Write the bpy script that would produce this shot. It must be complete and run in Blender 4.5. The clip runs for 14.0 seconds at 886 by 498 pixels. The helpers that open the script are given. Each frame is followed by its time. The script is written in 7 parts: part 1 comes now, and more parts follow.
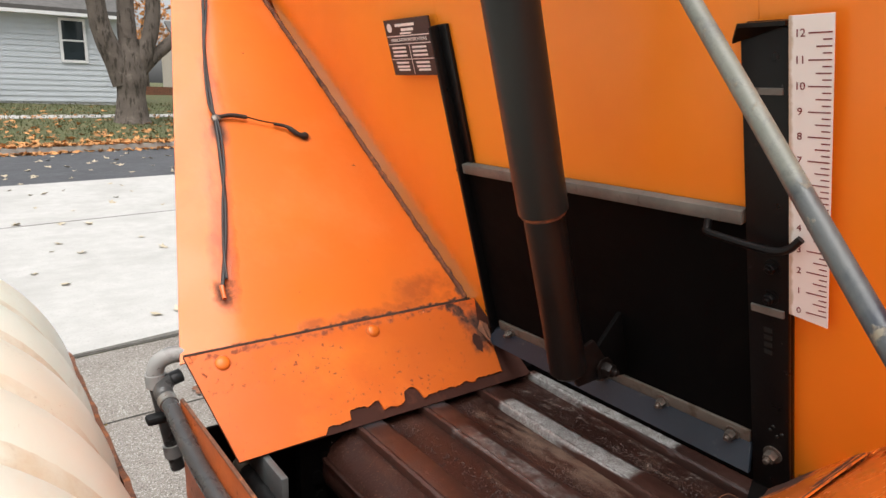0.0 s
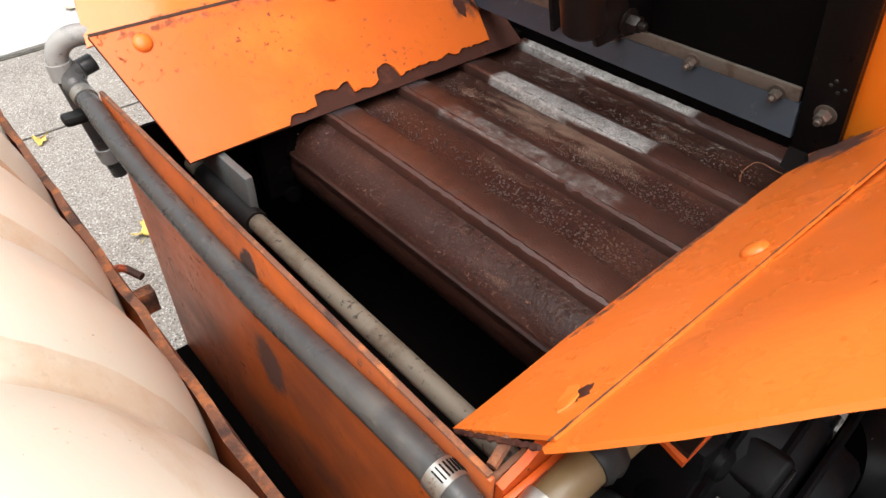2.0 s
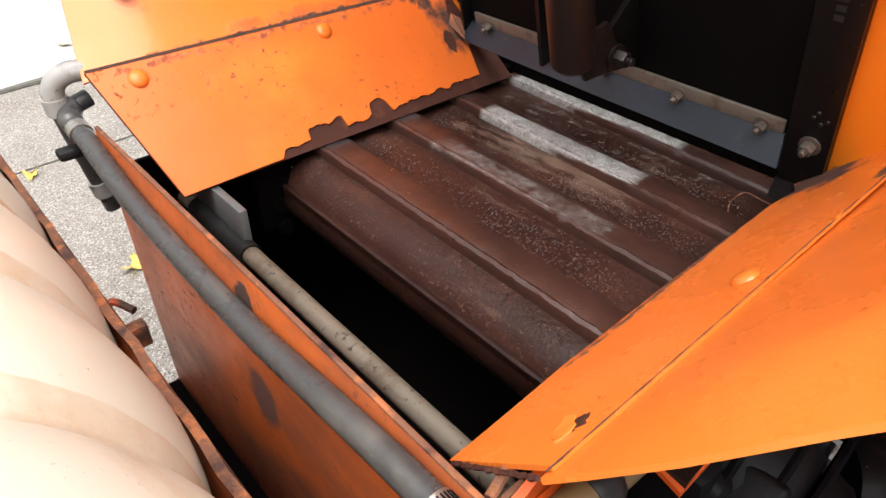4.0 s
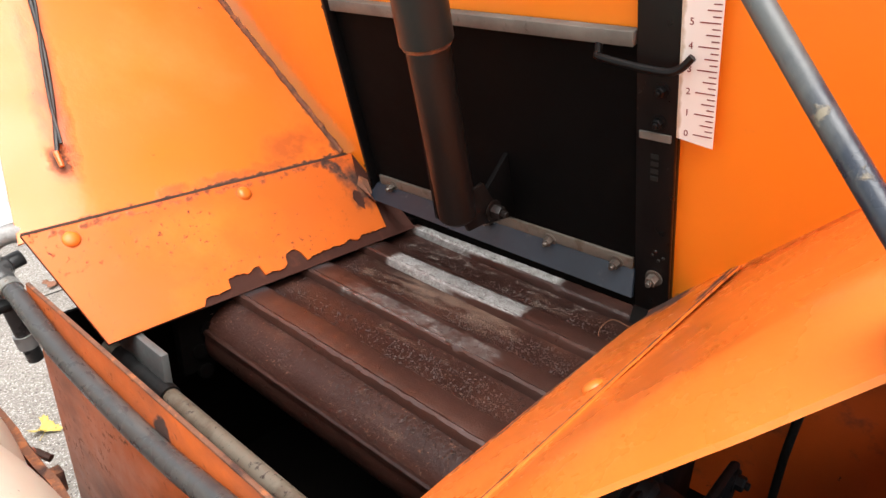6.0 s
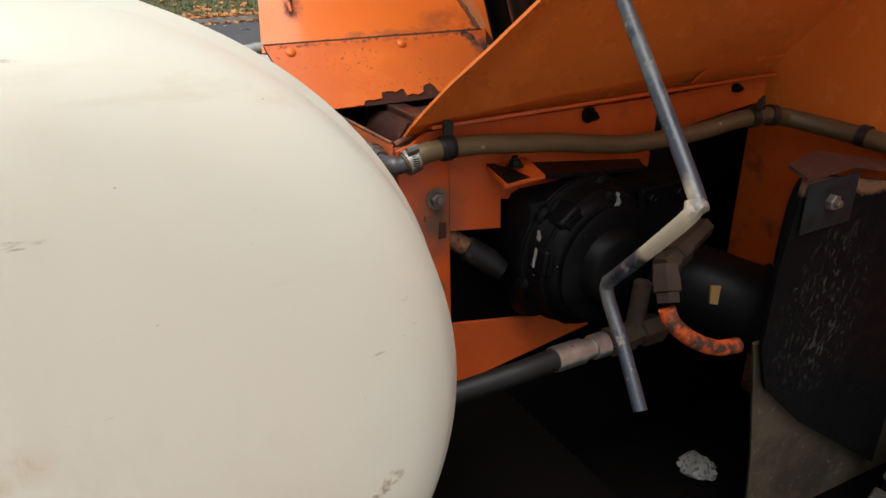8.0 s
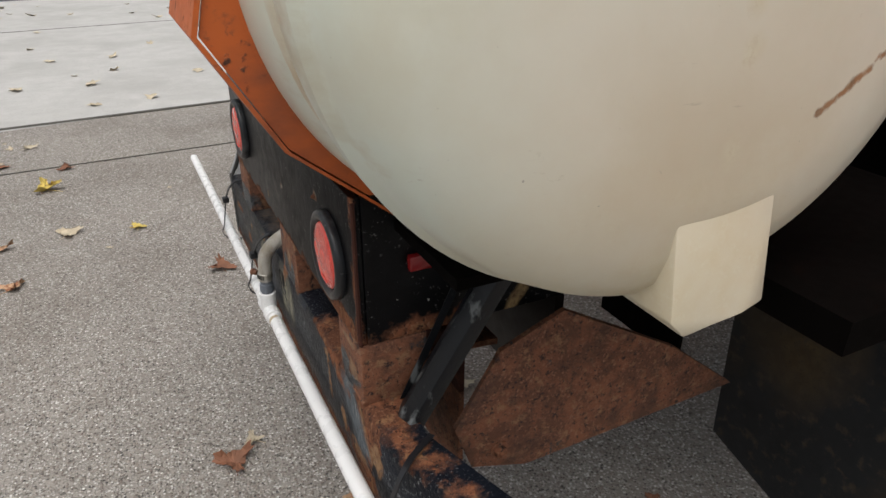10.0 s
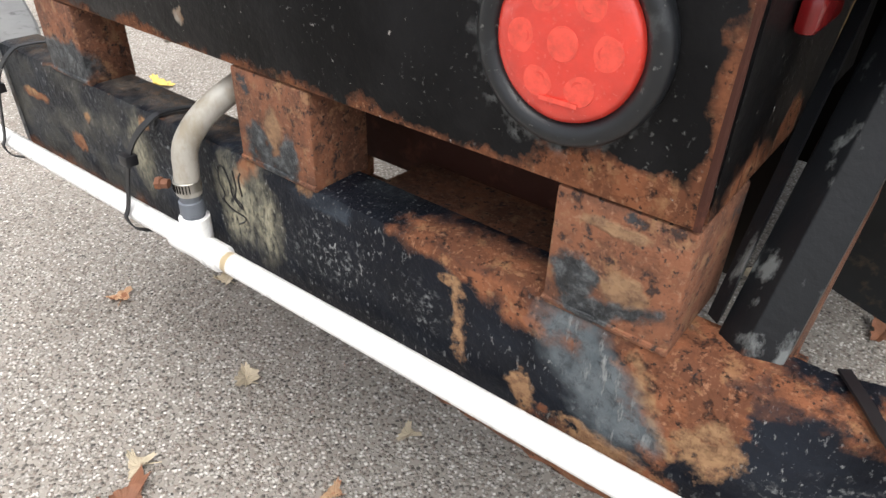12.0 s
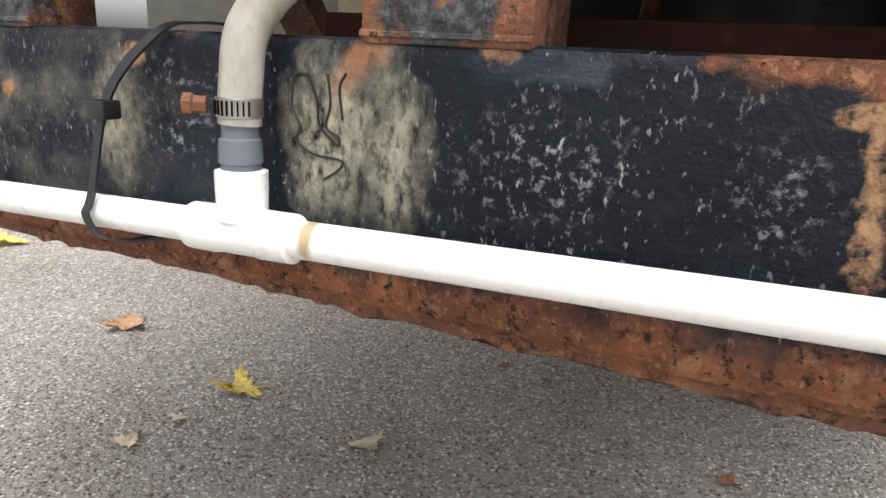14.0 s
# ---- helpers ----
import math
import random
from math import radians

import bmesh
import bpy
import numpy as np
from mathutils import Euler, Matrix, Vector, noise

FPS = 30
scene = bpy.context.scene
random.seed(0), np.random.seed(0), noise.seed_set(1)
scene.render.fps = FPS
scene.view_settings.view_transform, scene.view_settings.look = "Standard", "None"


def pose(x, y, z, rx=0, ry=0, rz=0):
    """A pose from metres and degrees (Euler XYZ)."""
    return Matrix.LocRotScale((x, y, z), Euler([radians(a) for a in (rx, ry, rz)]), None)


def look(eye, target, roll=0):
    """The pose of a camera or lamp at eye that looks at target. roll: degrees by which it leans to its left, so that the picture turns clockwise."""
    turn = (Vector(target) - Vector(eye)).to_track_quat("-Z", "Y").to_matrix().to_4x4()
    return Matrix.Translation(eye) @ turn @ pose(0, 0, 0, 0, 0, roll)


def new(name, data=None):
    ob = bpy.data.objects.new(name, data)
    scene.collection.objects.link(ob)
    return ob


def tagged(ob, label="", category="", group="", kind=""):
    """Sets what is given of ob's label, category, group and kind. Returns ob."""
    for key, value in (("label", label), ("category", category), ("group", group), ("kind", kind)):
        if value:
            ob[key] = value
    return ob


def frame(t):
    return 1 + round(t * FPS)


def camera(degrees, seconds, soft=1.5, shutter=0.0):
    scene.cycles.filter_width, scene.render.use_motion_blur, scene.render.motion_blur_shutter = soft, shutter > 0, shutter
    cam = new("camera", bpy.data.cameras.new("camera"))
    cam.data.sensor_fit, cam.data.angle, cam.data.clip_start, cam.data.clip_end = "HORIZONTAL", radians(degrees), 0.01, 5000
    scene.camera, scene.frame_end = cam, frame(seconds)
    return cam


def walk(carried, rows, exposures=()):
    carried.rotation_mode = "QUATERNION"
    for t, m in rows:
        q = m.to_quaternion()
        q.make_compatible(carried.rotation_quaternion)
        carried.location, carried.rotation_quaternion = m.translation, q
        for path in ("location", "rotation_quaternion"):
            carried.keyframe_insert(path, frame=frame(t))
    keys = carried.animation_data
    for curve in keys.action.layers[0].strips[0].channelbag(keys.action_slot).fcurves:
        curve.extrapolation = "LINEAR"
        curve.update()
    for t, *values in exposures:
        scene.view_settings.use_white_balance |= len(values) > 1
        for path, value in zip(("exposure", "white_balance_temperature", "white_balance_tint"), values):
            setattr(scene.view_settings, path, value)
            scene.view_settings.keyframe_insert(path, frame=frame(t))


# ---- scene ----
cam = camera(67.5, 14.0)
PATH = [
    (0, (0.044, 0.449, 1.679), (1.199, 2.014, 1.214), 1.6),
    (0.5, (0.053, 0.528, 1.634), (1.028, 2.016, 0.721), 1.2),
    (1, (0.08, 0.57, 1.598), (1.105, 1.825, 0.424), 2.0),
    (1.5, (0.104, 0.588, 1.584), (1.108, 1.724, 0.281), 1.2),
    (2, (0.102, 0.585, 1.59), (1.114, 1.742, 0.31), 0.5),
    (2.2, (0.1, 0.585, 1.587), (1.106, 1.753, 0.312), -0.0),
    (4.3, (0.096, 0.584, 1.595), (1.205, 1.773, 0.431), 1.1),
    (4.5, (0.095, 0.581, 1.597), (1.242, 1.775, 0.475), 1.4),
    (5, (0.096, 0.573, 1.602), (1.305, 1.755, 0.535), 2.1),
    (5.5, (0.094, 0.554, 1.615), (1.416, 1.72, 0.67), 2.7),
    (6, (0.057, 0.495, 1.635), (1.427, 1.697, 0.811), 1.7),
    (6.5, (0.011, 0.382, 1.636), (1.291, 1.688, 0.825), 0.6),
    (7, (0.014, 0.217, 1.578), (1.103, 1.69, 0.774), -1.3),
    (7.5, (0.008, 0.055, 1.503), (0.906, 1.615, 0.632), -1.9),
    (8, (-0.066, -0.027, 1.462), (0.79, 1.592, 0.658), -1.1),
    (8.5, (-0.257, -0.095, 1.422), (0.577, 1.599, 0.763), -1.0),
    (9, (-0.414, -0.107, 1.319), (0.365, 1.63, 0.705), -0.2),
    (9.2, (-0.44, -0.112, 1.278), (0.286, 1.64, 0.644), 0.2),
    (11.3, (-0.664, 0.338, 1.001), (0.429, 1.477, -0.226), 2.0),
    (11.5, (-0.667, 0.391, 0.96), (0.526, 1.487, -0.213), 2.1),
    (12, (-0.661, 0.527, 0.902), (0.653, 1.542, -0.213), 1.8),
    (12.5, (-0.705, 0.639, 0.92), (0.652, 1.738, -0.055), -0.1),
    (13, (-0.816, 0.756, 0.891), (0.676, 1.762, 0.017), 1.8),
    (13.5, (-0.771, 0.796, 0.81), (0.895, 1.585, 0.035), 1.6),
    (14, (-0.663, 0.801, 0.627), (1.085, 1.594, 0.067), 3.0),
]
walk(cam, [(t, look(eye, target, roll)) for t, eye, target, roll in PATH], exposures=[(0, 0.5), (0.3, 0.35), (0.5, 0.25), (0.8, 0.48), (1.0, 0.68), (1.5, 0.9), (2.0, 0.95), (4.5, 1.08), (5.5, 1.1), (6.0, 1.15), (6.4, 1.0), (7.0, 0.65), (7.5, 0.25), (8.0, 0.1), (8.5, -0.32), (9.2, -0.55), (10.5, 0.4), (11.3, 0.95), (12.5, 1.0), (14, 1.1)])

# ---- light ----
world = bpy.data.worlds.new("overcast_sky")
scene.world = world
world.use_nodes = True
wn = world.node_tree
sky = wn.nodes.new("ShaderNodeTexSky")
sky.sky_type, sky.sun_disc = "NISHITA", False
SUN_EL, SUN_ROT = radians(71), radians(221)
sky.sun_elevation, sky.sun_rotation = SUN_EL, SUN_ROT
sky.air_density, sky.dust_density = 1.0, 4.0
soft = wn.nodes.new("ShaderNodeHueSaturation")
soft.inputs["Saturation"].default_value = 0.22
wn.links.new(sky.outputs[0], soft.inputs["Color"])
back = wn.nodes["Background"]
back.inputs["Strength"].default_value = 0.15
wn.links.new(soft.outputs[0], back.inputs["Color"])
sun_data = bpy.data.lights.new("sun", "SUN")
sun_data.energy, sun_data.angle, sun_data.color = 2.1, radians(60), (1.0, 0.975, 0.94)
sun = new("sun", sun_data)
sun.matrix_world = look((-2.0, -2.3, 9), (0, 0, 0))


# ---- materials ----
def link(nt, a, b):
    nt.links.new(a, b)


def node(nt, kind, **values):
    n = nt.nodes.new(kind)
    for key, v in values.items():
        n.inputs[key.replace("_", " ")].default_value = v
    return n


def vmath(nt, op, a, b=None):
    n = nt.nodes.new("ShaderNodeVectorMath")
    n.operation = op
    for i, v in enumerate((a, b)):
        if v is None:
            continue
        if isinstance(v, (tuple, list, Vector)):
            n.inputs[i].default_value = tuple(v)
        else:
            link(nt, v, n.inputs[i])
    return n


def fmath(nt, op, a, b=0.0, clamp=False):
    n = nt.nodes.new("ShaderNodeMath")
    n.operation, n.use_clamp = op, clamp
    for i, v in enumerate((a, b)):
        if isinstance(v, (int, float)):
            n.inputs[i].default_value = v
        else:
            link(nt, v, n.inputs[i])
    return n.outputs[0]


def ramp01(nt, value, lo, hi):
    n = nt.nodes.new("ShaderNodeMapRange")
    n.clamp = True
    n.inputs["From Min"].default_value, n.inputs["From Max"].default_value = lo, hi
    link(nt, value, n.inputs["Value"])
    return n.outputs[0]


def place_of(nt):
    for n in nt.nodes:
        if n.type == "NEW_GEOMETRY":
            return n.outputs["Position"]
    return nt.nodes.new("ShaderNodeNewGeometry").outputs["Position"]


def grain(nt, scale, detail=5.0, stretch=(1, 1, 1), rough=0.6, shift=(0, 0, 0)):
    v = vmath(nt, "MULTIPLY", place_of(nt), stretch)
    v = vmath(nt, "ADD", v.outputs[0], shift)
    n = node(nt, "ShaderNodeTexNoise", Scale=scale, Detail=detail, Roughness=rough)
    link(nt, v.outputs[0], n.inputs["Vector"])
    return n


def mask(nt, spec):
    """A mask from 0 to 1. spec: ("noise", scale, lo, hi, stretch), ("cells", scale, lo, hi), ("spot", centre, radii, soft, wobble, scale), ("band", centre, half sizes, wobble, scale),
    ("line", a, b, radius, wobble, scale), ("all", spec, spec) their product, ("any", spec, ...) the greatest."""
    kind = spec[0]
    if kind == "noise":
        stretch = spec[4] if len(spec) > 4 else (1, 1, 1)
        shift = spec[5] if len(spec) > 5 else (0, 0, 0)
        return ramp01(nt, grain(nt, spec[1], 8.0, stretch, 0.62, shift).outputs["Fac"], spec[2], spec[3])
    if kind == "cells":
        n = node(nt, "ShaderNodeTexVoronoi", Scale=spec[1])
        link(nt, place_of(nt), n.inputs["Vector"])
        return ramp01(nt, n.outputs["Distance"], spec[2], spec[3])
    if kind in ("all", "any"):
        out = mask(nt, spec[1])
        for s in spec[2:]:
            out = fmath(nt, "MULTIPLY" if kind == "all" else "MAXIMUM", out, mask(nt, s))
        return out
    if kind == "spot":
        _, centre, radii, softness, wobble, scale = spec
        n = grain(nt, scale, 6.0)
        w = vmath(nt, "SUBTRACT", n.outputs["Color"], (0.5, 0.5, 0.5))
        w = vmath(nt, "MULTIPLY", w.outputs[0], (wobble * 2,) * 3)
        d = vmath(nt, "SUBTRACT", place_of(nt), centre)
        d = vmath(nt, "DIVIDE", d.outputs[0], radii)
        d = vmath(nt, "ADD", d.outputs[0], w.outputs[0])
        return ramp01(nt, vmath(nt, "LENGTH", d.outputs[0]).outputs["Value"], 1.0, 1.0 - softness)
    if kind == "line":
        _, a, b, radius, wobble, scale = spec
        ab = Vector(b) - Vector(a)
        n = grain(nt, scale, 6.0)
        w = vmath(nt, "SUBTRACT", n.outputs["Color"], (0.5, 0.5, 0.5))
        w = vmath(nt, "MULTIPLY", w.outputs[0], (wobble * 2 * radius,) * 3)
        d = vmath(nt, "SUBTRACT", place_of(nt), a)
        t = vmath(nt, "DOT_PRODUCT", d.outputs[0], ab / ab.length_squared).outputs["Value"]
        t = fmath(nt, "ADD", t, 0.0, True)
        s = nt.nodes.new("ShaderNodeVectorMath")
        s.operation = "SCALE"
        s.inputs[0].default_value = ab
        link(nt, t, s.inputs["Scale"])
        d = vmath(nt, "SUBTRACT", d.outputs[0], s.outputs[0])
        d = vmath(nt, "ADD", d.outputs[0], w.outputs[0])
        return ramp01(nt, vmath(nt, "LENGTH", d.outputs[0]).outputs["Value"], radius, radius * 0.45)
    if kind == "band":
        _, centre, half, wobble, scale = spec
        d = vmath(nt, "SUBTRACT", place_of(nt), centre)
        d = vmath(nt, "DIVIDE", d.outputs[0], half)
        d = vmath(nt, "ABSOLUTE", d.outputs[0])
        parts = nt.nodes.new("ShaderNodeSeparateXYZ")
        link(nt, d.outputs[0], parts.inputs[0])
        m = fmath(nt, "MAXIMUM", fmath(nt, "MAXIMUM", parts.outputs[0], parts.outputs[1]), parts.outputs[2])
        w = fmath(nt, "MULTIPLY", fmath(nt, "SUBTRACT", grain(nt, scale, 6.0).outputs["Fac"], 0.5), wobble)
        return ramp01(nt, fmath(nt, "ADD", m, w), 1.03, 0.95)
    raise ValueError(kind)


def mat(name, color, rough=0.5, metal=0.0, layers=(), vary=0.12, vary_scale=6.0, fine=0.0, fine_scale=300.0, bump=0.0, bump_scale=120.0,
        bump_mm=1.0, spec=0.5, island=0.0, stretch=(1, 1, 1)):
    """A surface: a base colour that varies at two scales, and layers (mask, colour, roughness) over it."""
    m = bpy.data.materials.new(name)
    m.use_nodes = True
    nt = m.node_tree
    b = nt.nodes["Principled BSDF"]
    b.inputs["Metallic"].default_value = metal
    b.inputs["Specular IOR Level"].default_value = spec

    def mix(f, a, c):
        n = nt.nodes.new("ShaderNodeMix")
        n.data_type = "RGBA"
        if isinstance(f, (int, float)):
            n.inputs[0].default_value = f
        else:
            link(nt, f, n.inputs[0])
        for i, v in ((6, a), (7, c)):
            if isinstance(v, (tuple, list)):
                n.inputs[i].default_value = (*v[:3], 1)
            else:
                link(nt, v, n.inputs[i])
        return n.outputs[2]

    big = grain(nt, vary_scale, 5.0, stretch).outputs["Fac"]
    col = mix(ramp01(nt, big, 0.3, 0.7), tuple(c * (1 - vary) for c in color), tuple(min(1, c * (1 + vary)) for c in color))
    if fine:
        small = grain(nt, fine_scale, 3.0, stretch).outputs["Fac"]
        col = mix(ramp01(nt, small, 0.35, 0.65), col, mix(fine, col, tuple(c * 0.35 for c in color)))
    if island:
        info = nt.nodes.new("ShaderNodeNewGeometry").outputs["Random Per Island"]
        col = mix(fmath(nt, "MULTIPLY", info, island), col, tuple(min(1, c * 1.9) for c in color))
    rgh = fmath(nt, "ADD", fmath(nt, "MULTIPLY", ramp01(nt, grain(nt, vary_scale * 7, 4.0).outputs["Fac"], 0.3, 0.7), 0.16), rough - 0.08)
    height = None
    if bump:
        height = fmath(nt, "MULTIPLY", grain(nt, bump_scale, 4.0, stretch).outputs["Fac"], bump)
    for spec_, c, r in layers:
        f = mask(nt, spec_)
        if c == "rust":
            c = (0.125, 0.051, 0.028)
            for k, (scale, lo, hi, tone) in enumerate(((24, 0.45, 0.57, (0.215, 0.084, 0.042)), (48, 0.55, 0.63, (0.25, 0.130, 0.066)), (75, 0.57, 0.63, (0.045, 0.023, 0.018)), (18, 0.635, 0.67, (0.034, 0.036, 0.040)), (210, 0.55, 0.64, (0.27, 0.135, 0.078)), (190, 0.58, 0.64, (0.026, 0.016, 0.013)))):
                n = grain(nt, scale, 8.0, (1, 1, 1), 0.68, (3.1 * k, 1.7 * k, 0.9 * k)).outputs["Fac"]
                c = mix(ramp01(nt, n, lo, hi), c, tone)
                if bump and k in (0, 2):
                    height = fmath(nt, "ADD", height, fmath(nt, "MULTIPLY", fmath(nt, "MULTIPLY", ramp01(nt, n, lo, hi), f), 0.5 if k == 0 else -0.6))
        if isinstance(c, tuple) and not isinstance(c[0], (int, float)):
            c3 = c[2] if len(c) > 2 else None
            c = mix(ramp01(nt, grain(nt, 60.0, 5.0).outputs["Fac"], 0.38, 0.62), c[0], c[1])
            if c3:
                c = mix(ramp01(nt, grain(nt, 120.0, 9.0, (1, 1, 1), 0.8).outputs["Fac"], 0.48, 0.66), c, c3)
        col = mix(f, col, c)
        n = nt.nodes.new("ShaderNodeMix")
        link(nt, f, n.inputs[0]), link(nt, rgh, n.inputs[2])
        n.inputs[3].default_value = r
        rgh = n.outputs[0]
        if bump:
            height = fmath(nt, "ADD", height, fmath(nt, "MULTIPLY", f, 0.35))
    link(nt, col, b.inputs["Base Color"])
    link(nt, rgh, b.inputs["Roughness"])
    if height is not None:
        n = node(nt, "ShaderNodeBump", Strength=0.8, Distance=bump_mm / 1000)
        link(nt, height, n.inputs["Height"])
        link(nt, n.outputs[0], b.inputs["Normal"])
    return m


BELT_Z = 1.18
RUST, RUST_DARK, RUST_BRIGHT = (0.145, 0.060, 0.032), (0.045, 0.02, 0.014), (0.30, 0.105, 0.038)
ORANGE, ORANGE_PALE = (0.72, 0.162, 0.018), (0.76, 0.215, 0.045)


def far_at(x, z, off=0.0):
    """A place on the far side sheet, off metres above its upper face."""
    k = off / 1.3793
    return Vector((x, 1.358 + 0.95 * (z - 1.306) - k, z + 0.95 * k))


def near_at(x, z, off=0.0):
    k = off / 1.3793
    return Vector((x, 0.702 - 0.95 * (z - 1.306) + k, z + 0.95 * k))


def gate_at(y, z, off=0.0):
    """A place on the hopper's leaning end wall, off metres behind it (towards the rear of the truck)."""
    k = off / 1.0429
    return Vector((0.787 - 0.296 * (z - 1.274) - k, y, z - 0.296 * k))


specks = (("noise", 55, 0.70, 0.76), RUST_DARK, 0.8)
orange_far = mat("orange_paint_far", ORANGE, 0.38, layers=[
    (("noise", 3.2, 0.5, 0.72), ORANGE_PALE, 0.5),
    (("all", ("any", ("line", far_at(0.42, 1.64), far_at(0.35, 1.36), 0.024, 0.7, 20), ("line", far_at(0.44, 1.73), far_at(0.43, 1.62), 0.018, 0.7, 20)), ("noise", 18, 0.30, 0.62, (1, 0.4, 0.4))), (0.46, 0.082, 0.012), 0.45),
    (("all", ("any", ("spot", far_at(0.70, 1.335), (0.10, 0.032, 0.034), 0.5, 0.9, 22), ("line", far_at(0.45, 1.312), far_at(0.74, 1.318), 0.012, 1.3, 30)), ("noise", 26, 0.32, 0.56)), (0.47, 0.105, 0.016), 0.5),
    (("any", ("line", far_at(0.778, 1.306), far_at(0.740, 1.44), 0.014, 1.3, 45), ("line", far_at(0.740, 1.44), far_at(0.70, 1.56), 0.009, 1.6, 60), ("line", far_at(0.70, 1.56), far_at(0.60, 1.90), 0.006, 1.6, 60), ("all", ("line", far_at(0.30, 1.308), far_at(0.77, 1.309), 0.0045, 1.8, 60), ("noise", 40, 0.48, 0.56))), (RUST, RUST_DARK), 0.85),
    (("all", ("spot", far_at(0.351, 1.372), (0.024, 0.026, 0.028), 0.8, 0.7, 50), ("noise", 90, 0.42, 0.54)), (RUST_DARK, (0.11, 0.04, 0.022)), 0.8),
    (("spot", far_at(0.425, 1.60), (0.02, 0.05, 0.035), 0.7, 0.5, 40), (0.10, 0.04, 0.025), 0.7),
    (("spot", far_at(0.348, 1.37), (0.014, 0.03, 0.03), 0.8, 0.5, 50), (0.12, 0.04, 0.02), 0.7),
    (("spot", far_at(0.581, 1.586), (0.016, 0.012, 0.012), 0.7, 0.5, 60), (0.07, 0.03, 0.02), 0.8),
    specks], vary=0.08, vary_scale=2.2, bump=0.25, bump_scale=14, bump_mm=3)
orange_strip = mat("orange_paint_strip", (0.64, 0.135, 0.020), 0.36, layers=[
    (("noise", 4, 0.52, 0.64), (0.72, 0.17, 0.022), 0.42),
    (("all", ("spot", far_at(0.50, 1.255), (0.13, 0.08, 0.045), 0.8, 0.8, 14), ("noise", 7, 0.34, 0.60)), (0.78, 0.20, 0.022), 0.40),
    (("any", *(("spot", far_at(x, 1.290), (0.0145, 0.012, 0.012), 0.35, 0.4, 90) for x in (0.317, 0.564))), (0.16, 0.045, 0.018), 0.8),
    (("all", ("line", far_at(0.30, 1.300), far_at(0.77, 1.301), 0.007, 1.6, 60), ("noise", 50, 0.46, 0.56)), (0.24, 0.06, 0.02), 0.8),
    (("any", ("spot", far_at(0.765, 1.265), (0.035, 0.06, 0.055), 0.6, 0.9, 40), ("line", far_at(0.73, 1.30), far_at(0.79, 1.24), 0.012, 1.8, 50)), (RUST, RUST_DARK, (0.02, 0.012, 0.01)), 0.85),
    (("all", ("noise", 120, 0.60, 0.66), ("noise", 9, 0.46, 0.6)), (0.22, 0.05, 0.02), 0.8),
    specks], vary=0.1, vary_scale=4, bump=0.25, bump_scale=20, bump_mm=2)
orange_near = mat("orange_paint_near", (0.74, 0.178, 0.026), 0.24, layers=[
    (("noise", 3.0, 0.5, 0.75), (0.77, 0.215, 0.042), 0.42),
    (("spot", near_at(0.312, 1.302), (0.012, 0.006, 0.006), 0.35, 1.2, 90), (0.10, 0.035, 0.02), 0.8),
    (("any", ("spot", near_at(0.775, 1.245), (0.055, 0.05, 0.05), 0.4, 0.9, 40), ("line", near_at(0.69, 1.312), near_at(0.80, 1.312), 0.008, 1.4, 50)), (RUST_DARK, (0.11, 0.045, 0.028), (0.02, 0.012, 0.01)), 0.85),
    (("line", near_at(0.40, 1.223), near_at(0.80, 1.215), 0.006, 1.4, 60), (RUST, RUST_DARK), 0.85),
    (("noise", 22, 0.74, 0.78), (0.32, 0.09, 0.03), 0.7), specks], vary=0.08, vary_scale=2.5, bump=0.25, bump_scale=12, bump_mm=3)
# the same orange, brightened: the light on the wall is in the colour
orange_wall = mat("orange_paint_wall_lifted", (0.90, 0.238, 0.013), 0.36, layers=[
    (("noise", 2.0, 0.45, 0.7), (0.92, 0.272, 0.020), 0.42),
    (("any", ("spot", gate_at(0.698, 1.475), (0.012, 0.014, 0.010), 0.4, 0.8, 90), ("line", gate_at(0.705, 1.46), gate_at(0.71, 1.30), 0.006, 1.9, 60)), (RUST, RUST_DARK), 0.85),
    (("line", gate_at(0.76, 1.235), gate_at(0.62, 1.30), 0.016, 1.5, 50), (RUST_DARK, RUST), 0.85),
    (("noise", 70, 0.72, 0.77), (0.3, 0.07, 0.02), 0.7)], vary=0.06, vary_scale=2.0, bump=0.2, bump_scale=9, bump_mm=3)
# the same orange, darkened for the shade under the hopper
orange_box = mat("orange_paint_box_shaded", (0.54, 0.085, 0.011), 0.42, layers=[
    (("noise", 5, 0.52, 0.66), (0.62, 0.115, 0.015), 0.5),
    (("any", ("spot", (0.315, 0.715, 1.14), (0.05, 0.05, 0.06), 0.8, 0.6, 18), ("spot", (0.30, 0.715, 1.02), (0.03, 0.05, 0.05), 0.8, 0.6, 18)), (0.09, 0.05, 0.03), 0.8),
    (("noise", 11, 0.60, 0.70), (0.22, 0.05, 0.02), 0.7),
    (("noise", 60, 0.66, 0.72), RUST_DARK, 0.85)], vary=0.15, vary_scale=5, bump=0.3, bump_scale=30, bump_mm=1.5)
